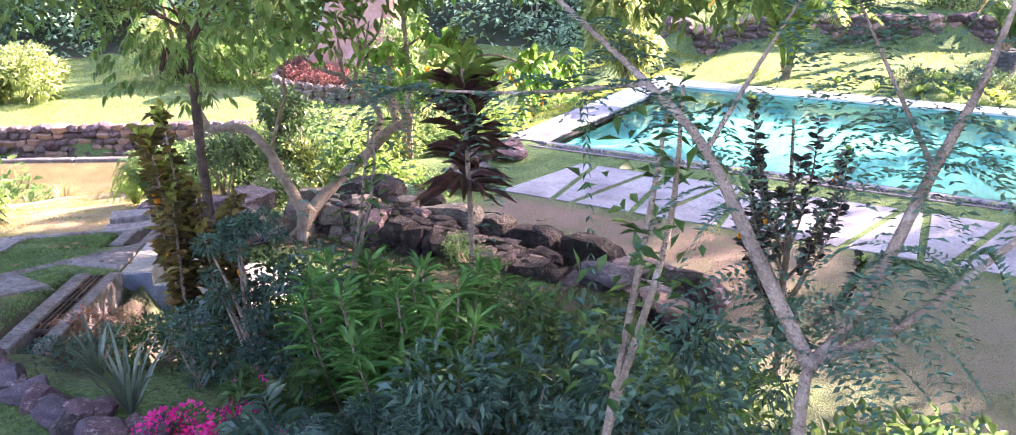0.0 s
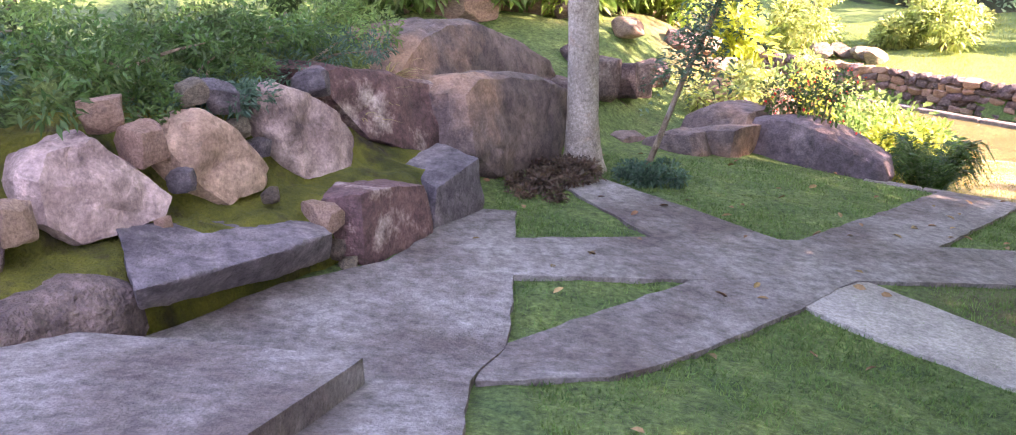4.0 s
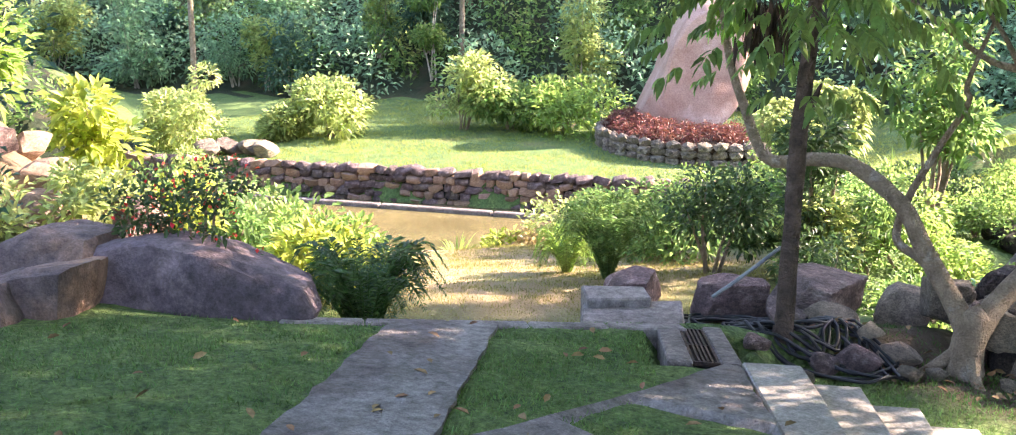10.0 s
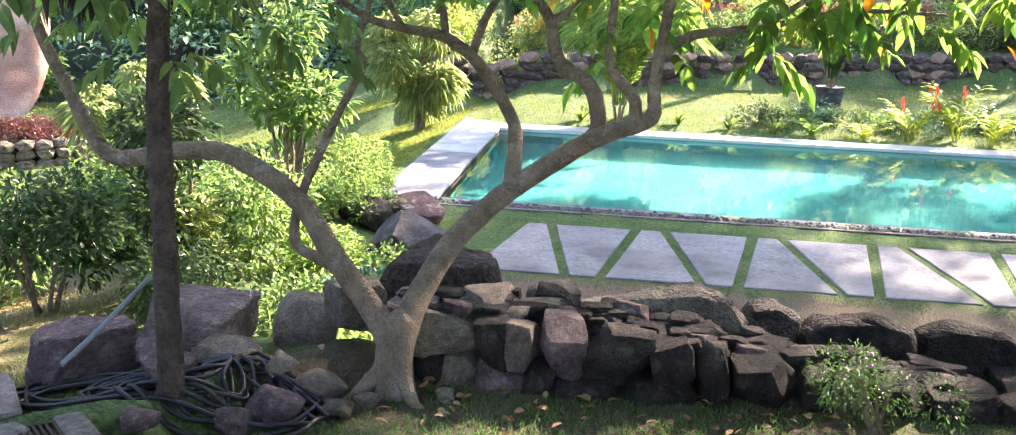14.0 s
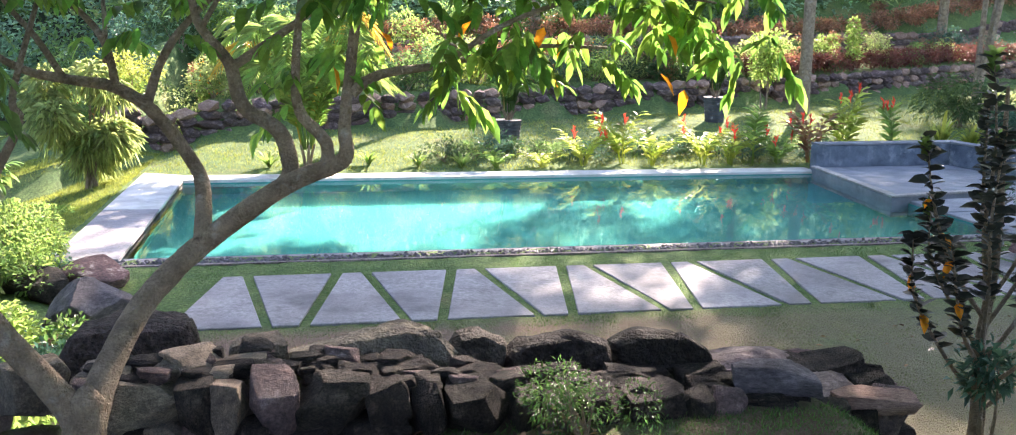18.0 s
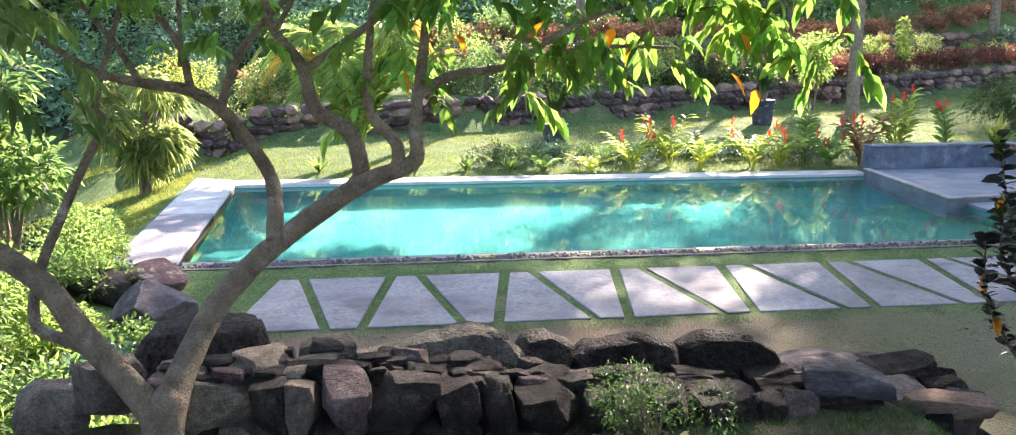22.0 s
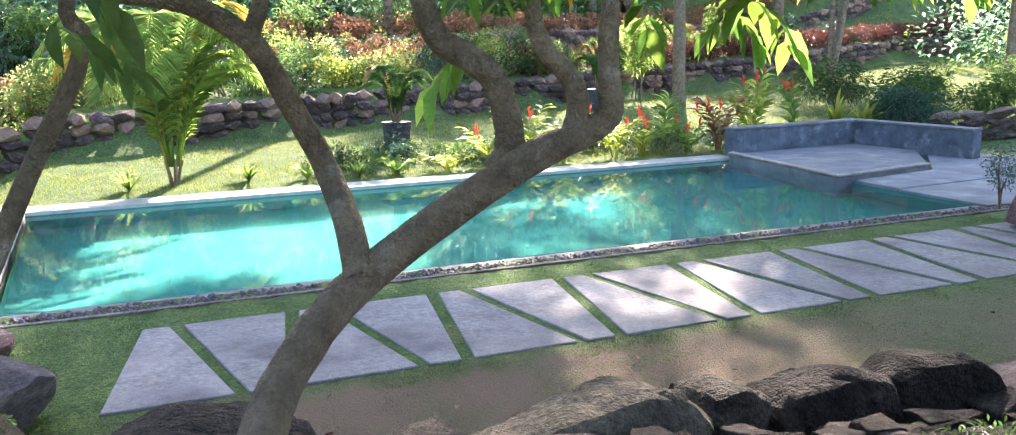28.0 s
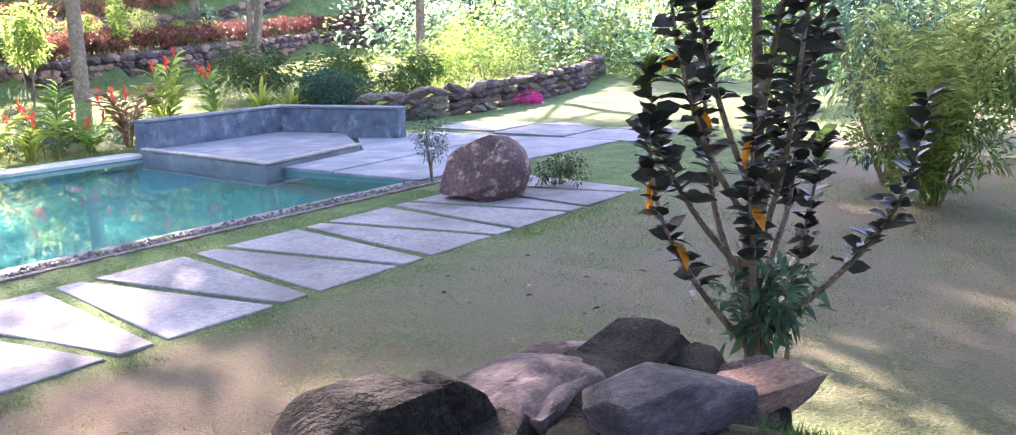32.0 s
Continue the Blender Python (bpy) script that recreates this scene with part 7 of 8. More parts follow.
pot(3.1, 19.7, 0.6, 0.62, 7)
pot(9.4, 22.65, 0.68, 0.66, 8)

# bright tropical border behind the coping
def ginger(x, y, h, w, mat, canes, label, seed, bract=None):
    """Arching canes with two rows of lance-shaped leaves, some ending in a red spike."""
    rnd = random.Random(seed)
    e = new("ginger_plant")
    e.location = (x, y, gz(x, y) - 0.03)
    tagged(e, label, "plant", group="ginger border")
    for i in range(canes):
        a = rnd.uniform(0, 6.283)
        o = Vector((math.cos(a), math.sin(a), 0))
        s = Vector((-o.y, o.x, 0))
        reach, top = w * 0.5 * rnd.uniform(0.5, 1.1), h * rnd.uniform(0.65, 1.05)
        pts = [o * 0.04, o * reach * 0.35 + Vector((0, 0, top * 0.62)), o * reach + Vector((0, 0, top))]
        bm = bmesh.new()
        tube(bm, pts, [0.011, 0.009, 0.005], 5, 4)
        cane = part("cane", bm, mat, e)
        line, _ = smooth_line(pts, [1] * 3, 8)
        P, D = [], []
        for q in range(4, len(line)):
            f = (line[q] - line[q - 1]).normalized()
            P.append(line[q])
            D.append(s * (1 if q % 2 else -1) + f * 0.8 + o * 0.25 + Vector((0, 0, 0.15)))
        leaf_sheet("leaf", P, D, 0.34 * h ** 0.5, 0.24, mat, cane, droop=0.3, fold=0.12, fine=True, seed=seed + i)
        if bract is not None and i < 3:
            tip = line[-1]
            leaf_sheet("bract", [tip + Vector((0, 0, 0.03 * k)) for k in range(7)], [(rnd.gauss(0, 0.5), rnd.gauss(0, 0.5), 1) for _ in range(7)], 0.13, 0.35, bract, cane, "waxy red flower bract", droop=0, fine=True, seed=seed + i)
    return e


for i, (x, y, h, w, m, fl) in enumerate([(4.3, 17.5, 0.75, 1.0, L_YELLOW, L_FLOWER), (5.2, 17.6, 1.05, 1.3, L_YELLOW, L_FLOWER), (5.8, 17.45, 0.7, 1.2, L_YELLOW, None), (7.0, 17.5, 0.8, 1.2, L_YELLOW, L_FLOWER), (7.6, 17.45, 0.75, 1.1, L_YELLOW, L_FLOWER), (8.15, 17.5, 1.25, 0.5, L_BRIGHT, None), (8.75, 17.5, 0.6, 0.8, L_BRIGHT, L_FLOWER), (9.5, 17.5, 1.1, 0.9, L_RUST, L_FLOWER), (10.3, 17.45, 1.5, 0.7, L_YELLOW, L_FLOWER), (11.6, 17.6, 1.3, 0.5, L_BRIGHT, L_FLOWER), (3.4, 17.4, 0.4, 0.9, L_YELLOW, None), (2.4, 17.4, 0.35, 0.7, L_BRIGHT, None)]):
    ginger(x, y, h, w, m, 9 if w > 0.6 else 5, "tropical ginger clump with broad bright leaves" + (" and red bracts" if fl else ""), 1100 + i, fl)
for i, (x, y) in enumerate([(-2.2, 17.7), (0.8, 17.6), (-0.2, 17.8), (1.7, 17.5)]):
    blades("grass_clump", x, y, 0.35, 0.7, L_BRIGHT, 34, "small bright green tuft behind the coping", 1190 + i, 0.05, stiff=0.55, group="tufts behind the coping")
for i in range(16):
    x = 1.4 + i * 0.62
    shrub("border_shrub", x, 18.2 + rb.uniform(-0.2, 0.8), rb.uniform(0.4, 0.7), 1.0, (L_DARK, L_MID, L_BLUEGREEN)[i % 3], 700, 0.09, 0.35, "low dark green shrub in the pool border", 1130 + i, "mound", 3, group="pool border shrubs")
for i, (x, y, h, w, m) in enumerate([(13.3, 18.3, 1.1, 1.0, L_YELLOW), (13.9, 18.0, 0.9, 0.9, L_YELLOW)]):
    blades("bromeliad", x, y, h, w, m, 34, "yellow strap-leaved bromeliad behind the planter wall", 1160 + i, 0.1, stiff=0.5, group="bromeliads")
for i, (x, y, h, w, m) in enumerate([(14.6, 17.3, 1.1, 1.5, L_BLUEGREEN), (15.8, 18.6, 1.3, 1.8, L_FERN), (17.3, 17.6, 1.3, 1.8, L_FERN), (18.4, 20.4, 1.2, 2.0, L_FERN), (20.5, 18.5, 1.6, 2.4, L_BRIGHT), (23.0, 19.3, 1.7, 2.6, L_BRIGHT), (25.5, 20.6, 1.7, 2.6, L_MID), (16.0, 21.4, 1.4, 2.2, L_DARK)]):
    shrub("feathery_shrub", x, y, h, w, m, 2200, 0.16, 0.14, "feathery green shrub behind the stone wall", 1170 + i, "bush", 5, droop=0.5, group="feathery shrubs")
shrub("azalea", 19.7, 15.7, 0.5, 0.95, L_PINK, 700, 0.06, 0.6, "vivid pink flowering shrub at the wall's foot", 1190, "mound", 3)
boulder(8.55, 8.85, (1.45, 1.0, 0.84), M_ROCK_RED, 56, "large dark brown boulder beside the slab path", 20, (0, 0), 0.1, z=POOL_Z - 0.04, cuts=8)
shrub("shrub", 9.6, 8.3, 0.55, 0.8, L_DARK, 900, 0.06, 0.45, "small dark green shrub behind the boulder", 1201, "mound", 4)
shrub("young_tree", 9.0, 10.0, 1.25, 0.75, L_BLUEGREEN, 1500, 0.05, 0.2, "small feathery young tree beside the deck", 1202, "tall", 3, category="tree", bare=0.35, z=POOL_Z)


def lawn_tree(x, y, r, h, crown_z, crown_r, n, label, seed, stems=1, mat=None, lean=0.0, leaf=0.3, off=(0, 0), fill=(0.16, 0.34)):
    e = new("tree")
    e.location = (x, y, gz(x, y))
    tagged(e, label, "tree", group="lawn trees")
    rnd = random.Random(seed)
    for s in range(stems):
        bm = bmesh.new()
        a = rnd.uniform(0, 6.28)
        q = Vector((math.cos(a), math.sin(a), 0)) * (0.5 if stems > 1 else 0.12)
        tube(bm, [(0, 0, -0.1), q * 0.2 + Vector((0, 0, 0.3)), q + Vector((lean, 0, h * 0.35)), q * 1.6 + Vector((lean * 2, 0, h * 0.7)), q * 2 + Vector((lean * 2.5, 0, h))], [r * 1.35, r, r * 0.85, r * 0.7, r * 0.35], 10, 4, 0.05, seed + s)
        part("trunk", bm, M_BARK, e, smooth=True)
    for i in range(6):
        a = i * 1.05 + rnd.uniform(-0.2, 0.2)
        o = Vector((math.cos(a), math.sin(a), 0))
        bm = bmesh.new()
        z0 = h * rnd.uniform(0.5, 0.9)
        tube(bm, [Vector((lean * 2, 0, z0)), o * crown_r * 0.4 + Vector((0, 0, z0 + h * 0.15)), o * crown_r * 0.8 + Vector((0, 0, z0 + h * 0.3))], [r * 0.45, r * 0.3, r * 0.1], 7, 3)
        part("limb", bm, M_BARK, e)
    rs = np.random.RandomState(seed)
    cs = [(off[0] + rnd.gauss(0, crown_r * 0.45), off[1] + rnd.gauss(0, crown_r * 0.45), rnd.uniform(*crown_z)) for _ in range(26)]
    p, d = clumps(cs, [crown_r * rnd.uniform(*fill) for _ in cs], n, rs)
    leaf_sheet("crown", p, d, leaf, 0.45, mat or L_MID, e, seed=seed)
    return e


# crowns above the view, moved by off so their shade meets slabs and lawn
lawn_tree(12.8, 24.2, 0.19, 9.0, (9.2, 13.2), 5.4, 11000, "tall lawn tree with a pale straight trunk", 21, off=(-2.2, 1.3), fill=(0.10, 0.25))
lawn_tree(19.7, 25.9, 0.10, 8.5, (8.6, 13.2), 5.4, 11000, "slim tree with several stems on the lawn", 22, 3, off=(-1.4, 0.4), fill=(0.11, 0.27))
lawn_tree(25.5, 24.0, 0.16, 9.5, (9.8, 14.0), 6.4, 26000, "tall lawn tree with a dark trunk", 23, off=(-3.0, 2.9))
# this tree is added to throw shade on the deck and the pool's end
lawn_tree(23.5, 33.5, 0.2, 11.0, (9.5, 13.0), 5.0, 14000, "tall slope tree with a dark trunk", 26, fill=(0.14, 0.3))
lawn_tree(6.0, 30.0, 0.16, 11.0, (10.5, 13.0), 2.4, 2000, "tall slope tree with a dark trunk", 24)
lawn_tree(15.5, 34.5, 0.15, 13.0, (12.0, 16.0), 3.0, 3000, "tall slope tree with a dark trunk", 25)
shrub("young_tree", 11.9, 24.9, 2.4, 1.8, L_BRIGHT, 1300, 0.16, 0.4, "leafy young tree beside the lawn tree", 1210, "tall", 4, category="tree", bare=0.3)
shrub("young_tree", 16.4, 27.9, 1.9, 0.9, L_BRIGHT, 500, 0.16, 0.4, "thin leafy sapling above the hedge", 1211, "tall", 3, category="tree", bare=0.2)

# ---------- dark croton at the wall's end, shrubs on the right lawn ----------
def croton(x, y, h, label, seed, mat, stems, spread, name="croton", leaf=0.1, z=None, tops=None, low=0.25, per=6, fork=(0.35, 0.35)):
    e = new(name)
    e.location = (x, y, (gz(x, y) if z is None else z) - 0.03)
    tagged(e, label, "shrub")
    rnd = random.Random(seed)
    P, D, L, T = [], [], [], []
    for i in range(stems):
        a = i * 2.4 + rnd.uniform(-0.3, 0.3)
        o = Vector((math.cos(a), math.sin(a), 0))
        top = h * rnd.uniform(0.55, 1.0)
        reach = spread * rnd.uniform(0.4, 1.0)
        pts = [o * 0.03, o * reach * fork[0] + Vector((0, 0, top * fork[1])), o * reach * 0.75 + Vector((rnd.uniform(-0.05, 0.05), rnd.uniform(-0.05, 0.05), top * 0.66)), o * reach + Vector((0, 0, top))]
        bm = bmesh.new()
        tube(bm, pts, [0.022, 0.016, 0.011, 0.006], 6, 4)
        part("stem", bm, M_BARK, e)
        line, _ = smooth_line(pts, [1] * 4, 14)
        for q in range(int(len(line) * low), len(line)):
            for w in range(per):
                b = rnd.uniform(0, 6.28)
                P.append(line[q] + Vector((0, 0, rnd.uniform(-0.02, 0.02))))
                D.append((math.cos(b), math.sin(b), rnd.uniform(-0.1, 0.9)))
                L.append(leaf * rnd.uniform(0.6, 1.1))
        for w in range(14):
            b = rnd.uniform(0, 6.28)
            T.append((line[-1] + Vector((0, 0, -0.01 * w)), (0.6 * math.cos(b), 0.6 * math.sin(b), 1)))
    leaf_sheet("foliage", P, D, np.array(L), 0.5, mat, e, fold=0.1, droop=0.25, fine=True, seed=seed)
    if tops is not None:
        leaf_sheet("young_leaves", [t[0] for t in T], [t[1] for t in T], leaf, 0.45, tops, e, "yellow-green young leaves at the tips", fine=True, seed=seed + 1)
    for i in range(5):
        q = P[rnd.randrange(len(P))]
        leaf_sheet("old_leaf", [q], [(rnd.gauss(0, 0.5), rnd.gauss(0, 0.5), -0.6)], leaf * 0.9, 0.5, L_ORANGE, e, "orange old leaf", fine=True, seed=i)
    return e


def wall_croton(x, y, h, seed):
    """One trunk that forks above the wall into long upright shoots, thickly set with broad dark leaves."""
    e = new("croton")
    e.location = (x, y, gz(x, y) - 0.03)
    tagged(e, "dark purple-green croton with yellow-green tips", "shrub")
    rnd = random.Random(seed)
    bm = bmesh.new()
    tube(bm, [(0, 0, -0.05), (0.02, 0.0, 0.45), (0.0, 0.02, 0.95), (0.03, 0.0, 1.5), (0.0, 0.03, h * 0.93)], [0.05, 0.043, 0.037, 0.03, 0.012], 9, 5, 0.05, seed)
    part("trunk", bm, M_BARK, e, smooth=True)
    P, D, L, T = [], [], [], []
    for i in range(13):
        a = i * 2.4 + rnd.uniform(-0.4, 0.4)
        o = Vector((math.cos(a), math.sin(a), 0))
        z0 = 0.45 + 0.075 * i + rnd.uniform(-0.05, 0.05)
        top = min(h, z0 + rnd.uniform(0.9, 1.7))
        reach = rnd.uniform(0.45, 0.78) * (1.0 - 0.035 * i)
        pts = [Vector((0, 0, z0)), o * reach * 0.52 + Vector((0, 0, z0 + (top - z0) * 0.3)), o * reach * 0.86 + Vector((rnd.uniform(-0.05, 0.05), rnd.uniform(-0.05, 0.05), z0 + (top - z0) * 0.64)), o * reach + Vector((0, 0, top))]
        bm = bmesh.new()
        tube(bm, pts, [0.018, 0.014, 0.01, 0.005], 6, 5)
        part("stem", bm, M_BARK, e, smooth=True)
        line, _ = smooth_line(pts, [1] * 4, 13)
        start = rnd.uniform(0.26, 0.42)
        for q in range(int(len(line) * start), len(line)):
            for w in range(3):
                b = q * 2.0 + w * 2.1 + rnd.uniform(-0.5, 0.5)
                P.append(line[q] + Vector((0, 0, rnd.uniform(-0.02, 0.02))))
                D.append((math.cos(b), math.sin(b), rnd.uniform(0.1, 1.0)))
                L.append(rnd.uniform(0.08, 0.14))
        for w in range(12):
            b = rnd.uniform(0, 6.28)
            T.append((line[-1] + Vector((0, 0, -0.012 * w)), (0.55 * math.cos(b), 0.55 * math.sin(b), 1), i % 3))
    leaf_sheet("foliage", P, D, np.array(L), 0.62, L_CROTON, e, fold=0.1, droop=0.2, fine=True, seed=seed)
    young = [t for t in T if t[2] == 0]
    leaf_sheet("young_leaves", [t[0] for t in young], [t[1] for t in young], 0.12, 0.5, L_MID, e, "yellow-green young leaves at the tips", fine=True, seed=seed + 1)
    for i in range(8):
        q = P[rnd.randrange(len(P))]
        leaf_sheet("old_leaf", [q], [(rnd.gauss(0, 0.5), rnd.gauss(0, 0.5), -0.4)], 0.11, 0.6, L_ORANGE, e, "orange old leaf", fine=True, seed=i)


wall_croton(3.22, 3.3, 2.9, 41)
shrub("shrub", 3.24, 3.22, 1.0, 0.62, L_BLUEGREEN, 300, 0.1, 0.42, "blue-green leafy weed at the croton's foot", 1220, "tall", 4, bare=0.62)
shrub("large_shrub", 10.2, 3.95, 1.5, 1.7, L_MID, 2600, 0.11, 0.3, "dense leafy shrub on the lawn", 1224, "bush", 6)
fern("pinnate_shrub", 10.2, 3.95, 2.3, 2.3, L_PALE, 90, "bushy shrub with drooping pinnate fronds on the lawn", 1221, leaflets=26, wide=0.07, arch=0.5, category="shrub")
shrub("large_shrub", 11.3, 4.6, 3.0, 2.4, L_BLUEGREEN, 4200, 0.1, 0.25, "fine-leaved grey-green shrub on the shaded lawn", 1222, "wisp", 7, droop=0.4)
for i, (x, y, h, w) in enumerate([(14.5, 3.0, 3.5, 3.4), (17.5, 6.5, 3.2, 3.4), (21, 9.5, 3.0, 3.6), (13.0, 0.0, 3.4, 3.2), (19.0, 2.5, 4, 4)]):
    shrub("large_shrub", x, y, h, w, (L_FERN, L_BLUEGREEN)[i % 2], 3200, 0.2, 0.25, "tall grey-green shrub at the lawn's edge", 1225 + i, "bush", 7, droop=0.5, group="shrubs beyond the lawn")
shrub("low_shrub", 0.15, 2.35, 0.55, 0.7, L_FERN, 1500, 0.035, 0.3, "fine-leaved grey-green shrub against the wall", 1230, "bush", 6)
# ---------- flower bed by the path ----------
rk = random.Random(17)
bed_line = [(-0.62, -2.5), (-0.2, -2.62), (0.25, -2.7), (0.75, -2.8), (1.2, -2.9), (1.7, -3.05), (2.2, -3.2), (2.8, -3.35)]
for i in range(26):
    t = i / 25 * 6.99
    j = int(t)
    p = Vector(bed_line[j]).lerp(Vector(bed_line[j + 1]), t - j)
    s = rk.uniform(0.14, 0.24)
    boulder(p.x, p.y + rk.uniform(-0.04, 0.06), (s * 1.3, s, s * 0.75), (M_ROCK_RED, M_ROCK, M_ROCK_PURPLE)[i % 3], 1300 + i, "purple-brown edging stone of the flower bed", rk.uniform(0, 180), (0, 0), 0.2, name="stone", sub=3, group="bed edging stones")
for i in range(16):
    x, y = rk.uniform(0.8, 2.7), rk.uniform(-2.7, -2.1)
    s = rk.uniform(0.12, 0.26)
    boulder(x, y, (s * 1.3, s, s * 0.7), (M_ROCK_RED, M_ROCK_PURPLE)[i % 2], 1330 + i, "purple-brown stone inside the flower bed", rk.uniform(0, 180), (0, 0), 0.2, name="stone", sub=3, group="bed stones")
L_ALOE = leaf_mat("aloe_leaf", (0.07, 0.10, 0.06), (0.16, 0.20, 0.13), 0.15)
blades("aloe", 1.05, -2.5, 0.42, 0.65, L_ALOE, 26, "spiky grey-green aloe in the flower bed", 1350, 0.03, stiff=0.8)
blades("aloe", 0.3, -2.2, 0.35, 0.55, L_ALOE, 22, "spiky grey-green aloe in the flower bed", 1351, 0.028, stiff=0.8)
shrub("flowering_plant", 1.74, -2.42, 0.34, 0.8, L_MID, 500, 0.05, 0.4, "low plant covered in vivid pink flowers", 1352, "mound", 4, flower=L_PINK, flower_n=1600)
shrub("flowering_plant", 2.15, -2.6, 0.3, 0.45, L_MID, 300, 0.05, 0.4, "low plant covered in vivid pink flowers", 1353, "mound", 4, flower=L_PINK, flower_n=500)
for i, (x, y, h, w, m, n, lf, wd, st, lab) in enumerate([
    (-0.35, -1.95, 0.4, 0.8, L_BLUEGREEN, 1100, 0.05, 0.3, "mound", "low grey-green ground cover in the bed"),
    (-0.9, -1.5, 0.35, 0.7, L_RUST, 700, 0.05, 0.3, "mound", "dry brownish ground cover by the gutter"),
    (0.2, -1.75, 0.5, 0.8, L_FERN, 1100, 0.06, 0.3, "mound", "low green ground cover in the bed"),
    (0.9, -1.9, 0.6, 0.8, L_BLUEGREEN, 1200, 0.06, 0.3, "bush", "small grey-green shrub in the bed"),
    (1.6, -1.5, 1.15, 0.9, L_BLUEGREEN, 1500, 0.07, 0.35, "tall", "grey-green flowering shrub in the bed"),
    (3.3, -1.2, 1.3, 1.2, L_DARK, 1600, 0.09, 0.4, "bush", "dark leafy shrub in the bed"),
    (3.6, -2.4, 1.0, 1.1, L_BLUEGREEN, 1600, 0.08, 0.35, "bush", "blue-green leafy shrub in the bed"),
    (4.3, -2.2, 1.0, 1.2, L_BLUEGREEN, 1600, 0.1, 0.3, "wisp", "blue-green feathery shrub in the bed"),
    (4.0, -0.8, 1.0, 1.2, L_MID, 1500, 0.09, 0.4, "bush", "green leafy shrub in the bed"),
    (5.2, -1.4, 0.9, 1.2, L_MID, 1500, 0.12, 0.4, "bush", "green leafy shrub in the bed"),
    (0.7, -0.9, 1.0, 0.8, L_DARK, 1200, 0.08, 0.4, "tall", "dark purple-flowered shrub in the bed"),
    (5.4, -2.8, 0.7, 0.9, L_BLUEGREEN, 1300, 0.11, 0.45, "bush", "broad-leaved blue-green plant in the bed"),
]):
    shrub("bed_plant", x, y, h, w, m, n, lf, wd, lab, 1360 + i, st, 5, droop=0.5 if st == "wisp" else 0.25)
L_STRAP = leaf_mat("narrow_green_leaf", (0.03, 0.105, 0.022), (0.085, 0.21, 0.05), 0.4)


def tuft_shrub(x, y, h, w, mat, stems, leaf, label, seed, group=""):
    """Upright stems, each carrying whorls of narrow pointed leaves, thickest at the tips."""
    rnd = random.Random(seed)
    e = new("tufted_shrub")
    e.location = (x, y, gz(x, y) - 0.03)
    tagged(e, label, "shrub", group=group)
    P, D, L = [], [], []
    for i in range(stems):
        a = i * 2.4
        q = w * 0.5 * math.sqrt((i + 0.5) / stems)
        top = h * rnd.uniform(0.6, 1.0) * (1 - 0.25 * q / w)
        o = Vector((math.cos(a), math.sin(a), 0))
        pts = [o * q * 0.4, o * q * 0.75 + Vector((0, 0, top * 0.5)), o * q + Vector((0, 0, top))]
        bm = bmesh.new()
        tube(bm, pts, [0.012, 0.01, 0.006], 5, 3)
        part("stem", bm, M_BARK, e)
        line, _ = smooth_line(pts, [1] * 3, 12)
        for k in range(8, len(line)):
            t = k / (len(line) - 1)
            for _ in range(2 + int(5 * t)):
                b = rnd.uniform(0, 6.283)
                P.append(line[k])
                D.append((math.cos(b), math.sin(b), 0.1 + 1.3 * t * t * rnd.random()))
                L.append(leaf * rnd.uniform(0.7, 1.15))
    leaf_sheet("foliage", P, D, np.array(L), 0.15, mat, e, droop=0.3, fold=0.15, fine=True, seed=seed)


for i, (x, y, h, w) in enumerate([(2.1, -1.5, 1.15, 0.9), (2.75, -1.75, 1.2, 1.0), (2.5, -0.8, 1.35, 1.1), (3.2, -1.9, 0.95, 0.8), (1.75, -1.0, 1.0, 0.7)]):
    tuft_shrub(x, y, h, w, L_STRAP if i != 3 else L_FERN, 16, 0.2, "bright green bush of narrow pointed leaves in the bed", 1390 + i, "tufted bed shrubs")
for i, (x, y, h, w, lf) in enumerate([(3.5, -2.9, 0.75, 1.0, 0.05), (4.2, -2.9, 0.85, 1.1, 0.05), (4.8, -2.3, 1.0, 1.2, 0.06), (3.0, -2.5, 0.6, 0.8, 0.045), (1.3, -1.7, 1.3, 0.6, 0.05), (4.9, -3.1, 0.55, 0.9, 0.05)]):
    shrub("feathery_shrub", x, y, h, w, L_BLUEGREEN, 3600, lf, 0.22, "fine-leaved blue-green feathery shrub in the bed", 1440 + i, "wisp", 8, droop=0.3, group="feathery bed shrubs")
fern("fern", 2.7, -2.75, 0.55, 0.8, L_BLUEGREEN, 18, "grey-green fern in the flower bed", 1380)
fern("fern", 2.0, -2.2, 0.5, 0.7, L_FERN, 16, "green fern in the flower bed", 1381)
L_VARI = leaf_mat("mottled_croton_leaf", (0.05, 0.045, 0.012), (0.17, 0.12, 0.03), 0.25, rough=0.35, k=0.6)
croton(0.42, -1.55, 1.95, "tall mottled yellow and dark croton", 55, L_VARI, 7, 0.2, leaf=0.12, tops=L_YELLOW, low=0.3)
croton(0.62, -1.35, 1.5, "mottled brown croton in the bed", 56, L_VARI, 5, 0.22, leaf=0.12, low=0.2)


L_REDDARK = leaf_mat("dark_red_leaf", (0.035, 0.018, 0.016), (0.10, 0.045, 0.035), 0.25)


